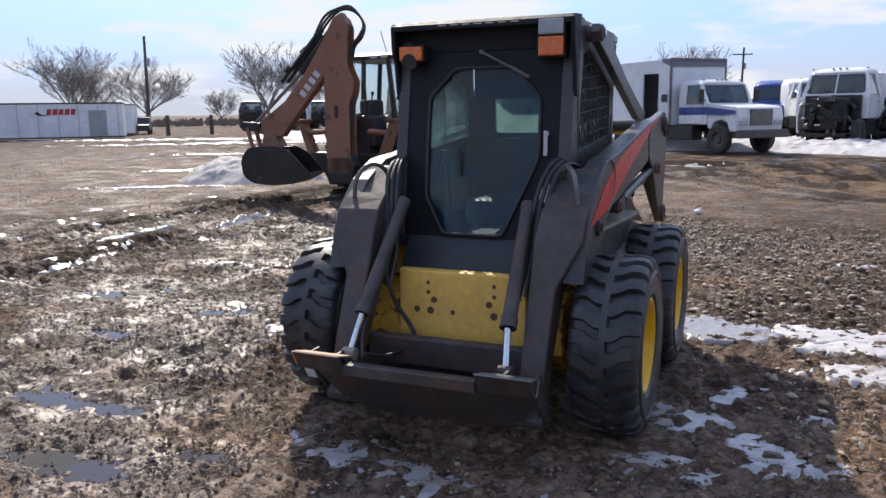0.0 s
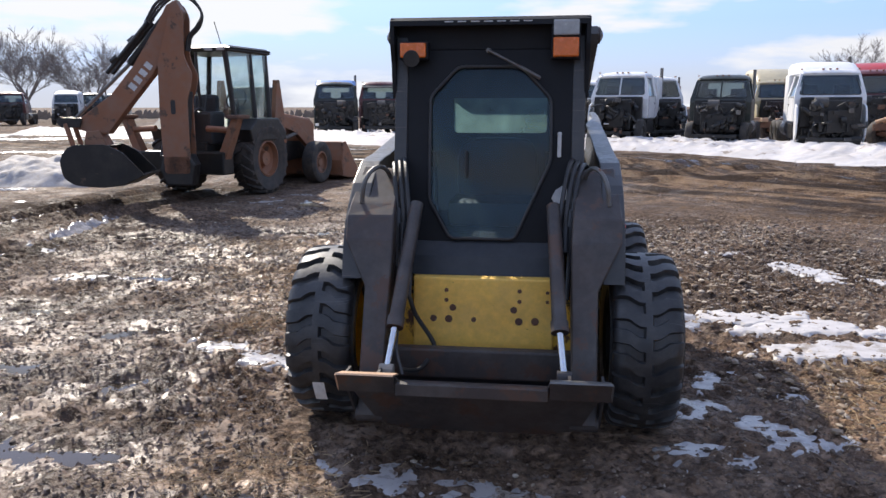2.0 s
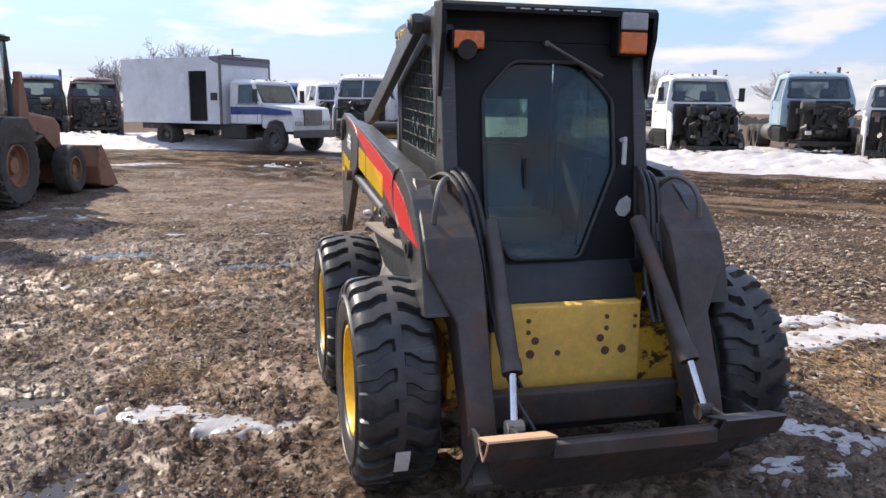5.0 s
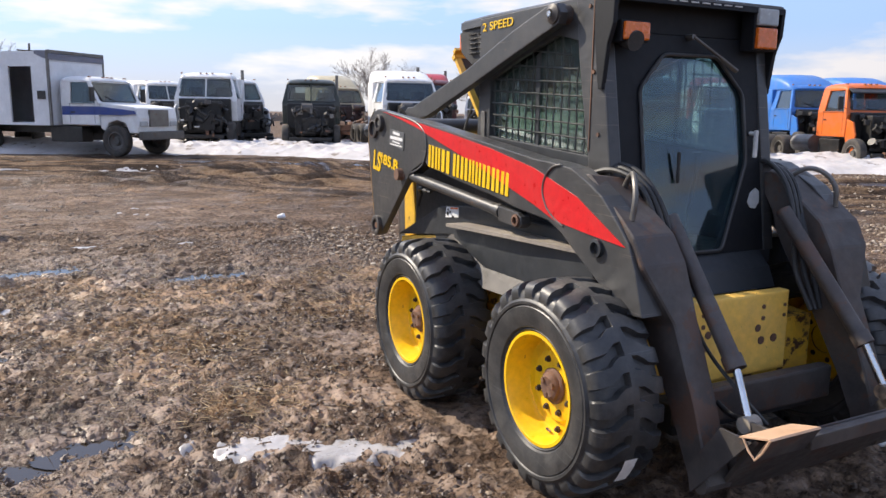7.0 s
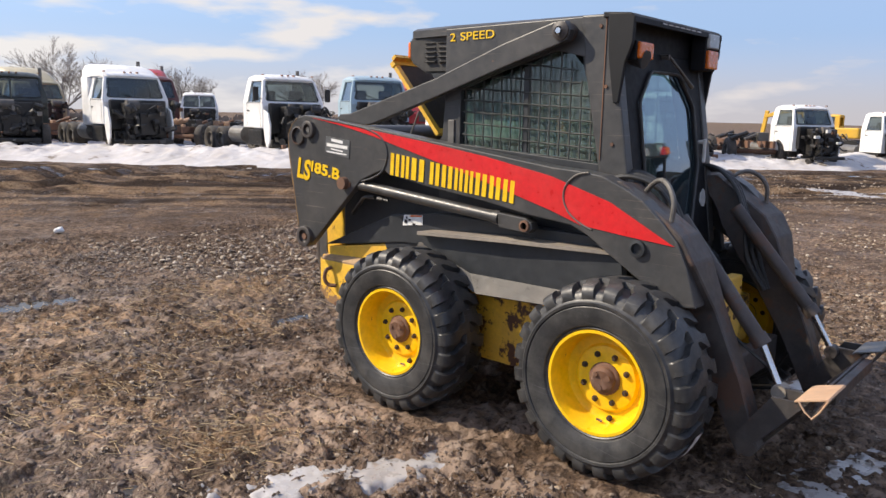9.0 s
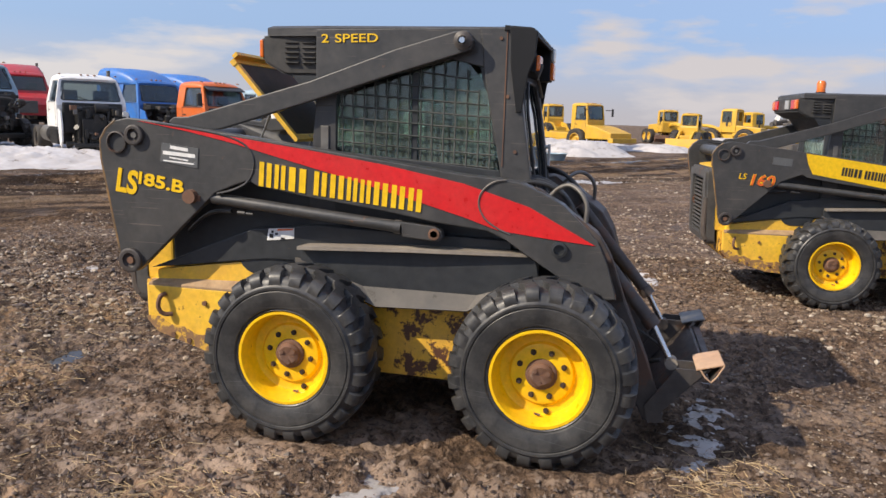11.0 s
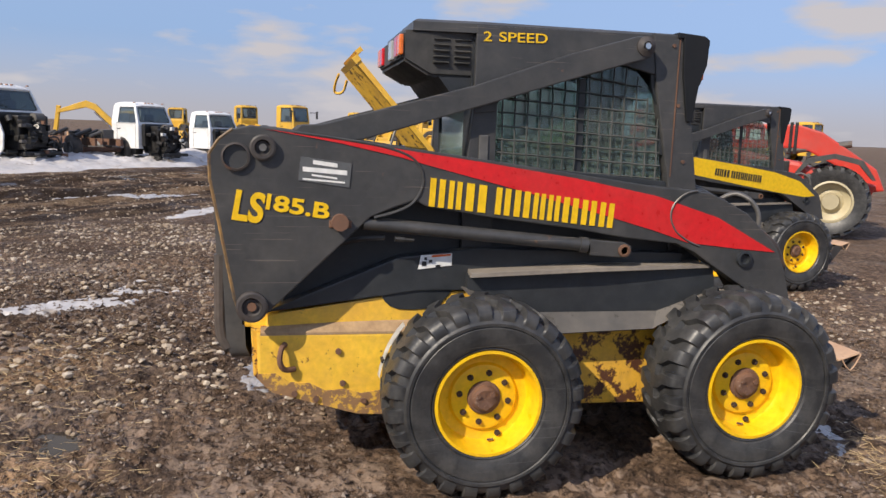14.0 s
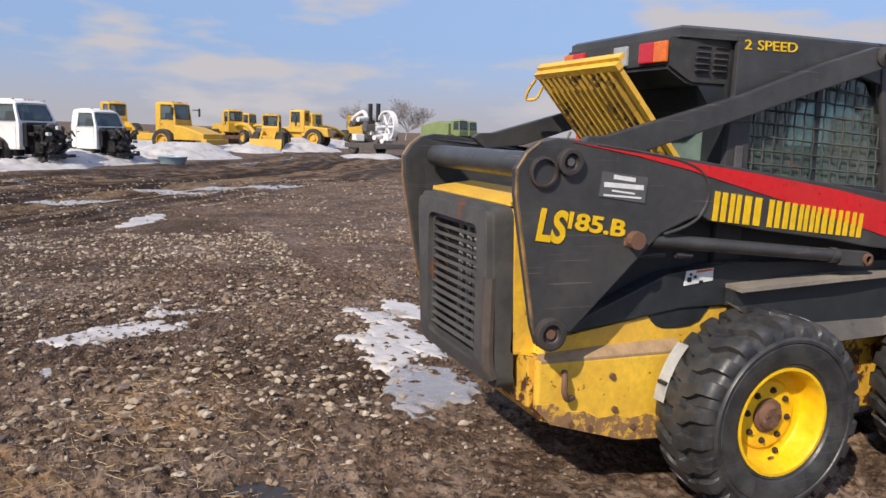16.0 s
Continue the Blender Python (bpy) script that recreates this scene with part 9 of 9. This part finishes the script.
me.from_pydata(P_.reshape(-1, 3).tolist(), [], np.stack([i, i + 1, i + n1 + 1, i + n1], -1).tolist())
me.materials.append(M["bank_snow"])
me.shade_smooth()
tagged(new("snow_bank", me), "long ploughed bank of old white snow before the trucks", "snow bank", kind="stuff")
for n, (x, y, r, h) in enumerate(((44.5, -2.6, 2.6, 0.5), (49, -6.5, 3.2, 0.6), (57, -7.5, 4.0, 0.8), (64, -11, 5.0, 0.9), (39, -9.0, 2.0, 0.25), (52, 2.5, 4.0, 0.5), (46, -28, 6, 0.9), (34.5, 1.5, 3.0, 0.7), (27, 9.0, 3.5, 0.5))):
    sheet("snow_mound", np.arange(x - r * 1.4, x + r * 1.4, r / 22), np.arange(y - r * 1.4, y + r * 1.4, r / 22), lambda X, Y, K: np.clip(K, -0.1, 1) * h - 0.02, lambda X, Y: 0.9 - ((X - x) ** 2 + (Y - y) ** 2) / (r * r) + 0.35 * value_noise(X * 0.7, Y * 0.7, 300 + n) + 0.15 * value_noise(X * 2, Y * 2, 330 + n), "snow", "ploughed heap of white snow", "snow heap")
M["grey_dirt"] = surface("pale_dirt", (0.40, 0.365, 0.335), (0.28, 0.245, 0.215), 0.8, grain=10, bump=0.8, dust=(0.58, 0.56, 0.55), dust_amount=0.6)
sheet("dirt_mound", np.arange(-12.2, -7.6, 0.06), np.arange(8.6, 13.2, 0.06), lambda X, Y, K: np.clip(K, -0.1, 1) * 0.42 + (0.10 * np.abs(value_noise(X * 2.1 + 0.5 * Y, Y * 2.1, 402)) + 0.05 * np.abs(value_noise(X * 5, Y * 5 - X, 403)) + 0.03 * value_noise(X * 12, Y * 12, 404)) * np.clip(K * 2, 0, 1) - 0.02, lambda X, Y: 1.0 - (((X + 9.9) / 1.7) ** 2 + ((Y - 10.9) / 1.3) ** 2) + 0.3 * value_noise(X * 1.3, Y * 1.3, 400) + 0.15 * value_noise(X * 3, Y * 3, 401), "grey_dirt", "low heap of pale dirty snow and soil", "dirt heap")

# standing water in the hollows
mw = bpy.data.materials.new("muddy_water")
mw.use_nodes = True
bs = mw.node_tree.nodes["Principled BSDF"]
bs.inputs["Base Color"].default_value, bs.inputs["Roughness"].default_value, bs.inputs["IOR"].default_value = (0.035, 0.028, 0.022, 1), 0.06, 1.33
for x, y, a, b in PUDDLES:
    me = bpy.data.meshes.new("puddle_water")
    z = float(ground_height(x, y, 0.0)) + 0.026
    ring = [(x + a * 1.7 * math.cos(k * math.tau / 24), y + b * 1.7 * math.sin(k * math.tau / 24), z) for k in range(24)]
    me.from_pydata(ring, [], [tuple(range(24))])
    me.materials.append(mw)
    tagged(new("puddle_water", me), "shallow muddy puddle reflecting the sky", "puddle", kind="structure")

def scatter(name, count, region, size, material, label, category, seed, sink=0.3, clump=0.0, flat_=0.6, coarse=False):
    """Many small lumps on the mud, as one object."""
    rng = np.random.default_rng(seed)
    if coarse:
        bv = np.array([(1, 0, 0), (0, 1, 0), (-1, 0, 0), (0, -1, 0), (0.1, 0.1, 1.0)], float)
        bf = np.array([(0, 1, 4), (1, 2, 4), (2, 3, 4), (3, 0, 4)])
    else:
        base = B()
        bmesh.ops.create_icosphere(base, subdivisions=1, radius=1.0)
        bv = np.array([v.co[:] for v in base.verts])
        bf = np.array([[v.index for v in f.verts] for f in base.faces])
        base.free()
    x, y = np.empty(0), np.empty(0)
    while len(x) < count:
        cx, cy = rng.uniform(region[0], region[1], count * 2), rng.uniform(region[2], region[3], count * 2)
        dens = 0.5 + 0.5 * value_noise(cx * 0.8, cy * 0.8, seed) + 0.3 * value_noise(cx * 2.5, cy * 2.5, seed + 1)
        inside = (np.abs(cx) < 0.95) & (cy > -0.95) & (cy < 1.15)
        ok = (rng.uniform(0, 1, count * 2) < dens * (1 - clump) + clump * (dens > 0.6)) & ~inside
        x, y = np.append(x, cx[ok]), np.append(y, cy[ok])
    x, y = x[:count], y[:count]
    s = size[0] + (size[1] - size[0]) * rng.uniform(0, 1, count) ** 2.5
    ang = rng.uniform(0, 2 * np.pi, count)
    ax = s[:, None] * np.stack([rng.uniform(0.8, 1.4, count), rng.uniform(0.6, 1.1, count), rng.uniform(0.35, 0.8, count) * flat_ / 0.6], -1)
    v = bv[None] * (1 + rng.uniform(-0.3 if coarse else -0.22, 0.3 if coarse else 0.22, (count, len(bv), 1))) * ax[:, None, :]
    c, sn = np.cos(ang)[:, None], np.sin(ang)[:, None]
    v = np.stack([v[..., 0] * c - v[..., 1] * sn, v[..., 0] * sn + v[..., 1] * c, v[..., 2]], -1)
    z = ground_height(x, y) + ax[:, 2] * (1 - 2 * sink)
    v += np.stack([x, y, z], -1)[:, None, :]
    f = bf[None] + (np.arange(count) * len(bv))[:, None, None]
    me_ = bpy.data.meshes.new(name)
    me_.from_pydata(v.reshape(-1, 3).tolist(), [], f.reshape(-1, 3).tolist())
    me_.materials.append(M[material])
    return tagged(new(name, me_), label, category, kind="stuff")


def island_material(name, tones, rough):
    m = bpy.data.materials.new(name)
    m.use_nodes = True
    nodes, links = m.node_tree.nodes, m.node_tree.links
    g, r = nodes.new("ShaderNodeNewGeometry"), nodes.new("ShaderNodeValToRGB")
    r.color_ramp.elements[0].color, r.color_ramp.elements[1].color = (*tones[0], 1), (*tones[-1], 1)
    for k, t in enumerate(tones[1:-1]):
        r.color_ramp.elements.new((k + 1) / (len(tones) - 1)).color = (*t, 1)
    links.new(g.outputs["Random Per Island"], r.inputs[0])
    nz, mx, tc = nodes.new("ShaderNodeTexNoise"), nodes.new("ShaderNodeMix"), nodes.new("ShaderNodeTexCoord")
    nz.inputs["Scale"].default_value, nz.inputs["Detail"].default_value = 60, 4
    links.new(tc.outputs["Object"], nz.inputs["Vector"])
    mx.data_type, mx.blend_type = "RGBA", "MULTIPLY"
    mx.inputs["Factor"].default_value = 0.5
    links.new(r.outputs[0], mx.inputs["A"])
    links.new(nz.outputs["Fac"], mx.inputs["B"])
    b = nodes["Principled BSDF"]
    links.new(mx.outputs["Result"], b.inputs["Base Color"])
    b.inputs["Roughness"].default_value = rough
    M[name] = m


island_material("gravel", [(0.17, 0.118, 0.078), (0.48, 0.38, 0.27), (0.25, 0.175, 0.115), (0.64, 0.55, 0.44), (0.33, 0.24, 0.16), (0.20, 0.14, 0.095)], 0.75)
island_material("clods", [(0.075, 0.05, 0.036), (0.19, 0.135, 0.10), (0.12, 0.082, 0.06), (0.25, 0.185, 0.14)], 0.55)
island_material("straw", [(0.42, 0.29, 0.15), (0.60, 0.45, 0.26), (0.34, 0.23, 0.12)], 0.8)
scatter("gravel", 8500, (0.1, 8.0, 1.3, 6.6), (0.006, 0.032), "gravel", "pale loose gravel bedded in mud", "gravel", 11)
scatter("gravel", 4200, (1.3, 8.0, -5.0, 1.6), (0.006, 0.03), "gravel", "pale loose gravel bedded in mud", "gravel", 12)
scatter("gravel", 5200, (7.0, 20.0, -5.0, 11.0), (0.012, 0.034), "gravel", "pale loose gravel bedded in mud", "gravel", 16)
scatter("gravel", 1300, (-4.5, 0.4, -3.0, 6.5), (0.005, 0.020), "gravel", "sparse small gravel in mud", "gravel", 13)
scatter("mud_clods", 7000, (-5.0, 5.0, -3.4, 7.5), (0.005, 0.024), "clods", "dark broken lumps of mud", "mud", 14, 0.5, 0.4)
scatter("mud_clods", 3000, (-12, 9, 3, 16), (0.01, 0.04), "clods", "dark broken lumps of mud", "mud", 15, 0.5, 0.4)

scatter("mud_crumbs", 60000, (-5.0, 4.6, -3.3, 6.0), (0.004, 0.016), "clods", "small crumbs of churned mud", "mud", 17, 0.15, 0.2, 0.75, True)
scatter("grit", 16000, (-4.5, 6.0, -3.2, 6.5), (0.003, 0.010), "gravel", "fine pale grit in mud", "gravel", 18, 0.2, 0.2, 0.75, True)


def straw_blades(count, spots, seed):
    rng = np.random.default_rng(seed)
    which = rng.integers(0, len(spots), count)
    sp = np.array(spots)[which]
    x, y = sp[:, 0] + rng.normal(0, 1, count) * sp[:, 2], sp[:, 1] + rng.normal(0, 1, count) * sp[:, 3]
    a, ln, tilt = rng.uniform(0, 2 * np.pi, count), rng.uniform(0.025, 0.09, count), rng.uniform(-0.05, 0.3, count)
    w = rng.uniform(0.001, 0.002, count)
    base = np.stack([x, y, ground_height(x, y) + 0.006], -1)
    d = np.stack([np.cos(a) * np.cos(tilt), np.sin(a) * np.cos(tilt), np.sin(tilt)], -1) * ln[:, None]
    s1 = np.stack([-np.sin(a), np.cos(a), 0 * a], -1) * w[:, None]
    up = np.stack([0 * a, 0 * a, w * 1.5], -1)
    v = np.stack([base - s1, base + s1, base + up, base + d - s1 * 0.5, base + d + s1 * 0.5, base + d + up], 1)
    f = np.array([[0, 1, 4, 3], [1, 2, 5, 4], [2, 0, 3, 5]])[None] + (np.arange(count) * 6)[:, None, None]
    me_ = bpy.data.meshes.new("straw")
    me_.from_pydata(v.reshape(-1, 3).tolist(), [], f.reshape(-1, 4).tolist())
    me_.materials.append(M["straw"])
    tagged(new("straw", me_), "scattered dry straw and dead grass trodden into mud", "straw", kind="stuff")


straw_blades(7000, STRAW[:13], 21)
tub = thing("plastic_tub", "blue plastic tub lying by the snow bank", "tub", pose(27.4, 1.8, 0.02))
bm = B()
lathe(bm, [(0.42, 0.0), (0.52, 0.24), (0.55, 0.26), (0.55, 0.28), (0.50, 0.27), (0.40, 0.04), (0.001, 0.03)], (0, 0, 0), 24, "z")
part("tub_shell", bm, "pale_blue_paint", tub, "", 40)
# litter on the mud
rubbish = thing("white_rubbish", "crumpled white rubbish lying on the mud", "rubbish", pose(0.39, 7.53, 0.0))
bm = B()
bmesh.ops.create_icosphere(bm, subdivisions=2, radius=0.06)
for v in bm.verts:
    v.co *= 1 + 0.35 * noise.noise(v.co * 30)
    v.co.z = max(v.co.z * 0.7, -0.02) + 0.03
part("crumple", bm, "white_film", rubbish)
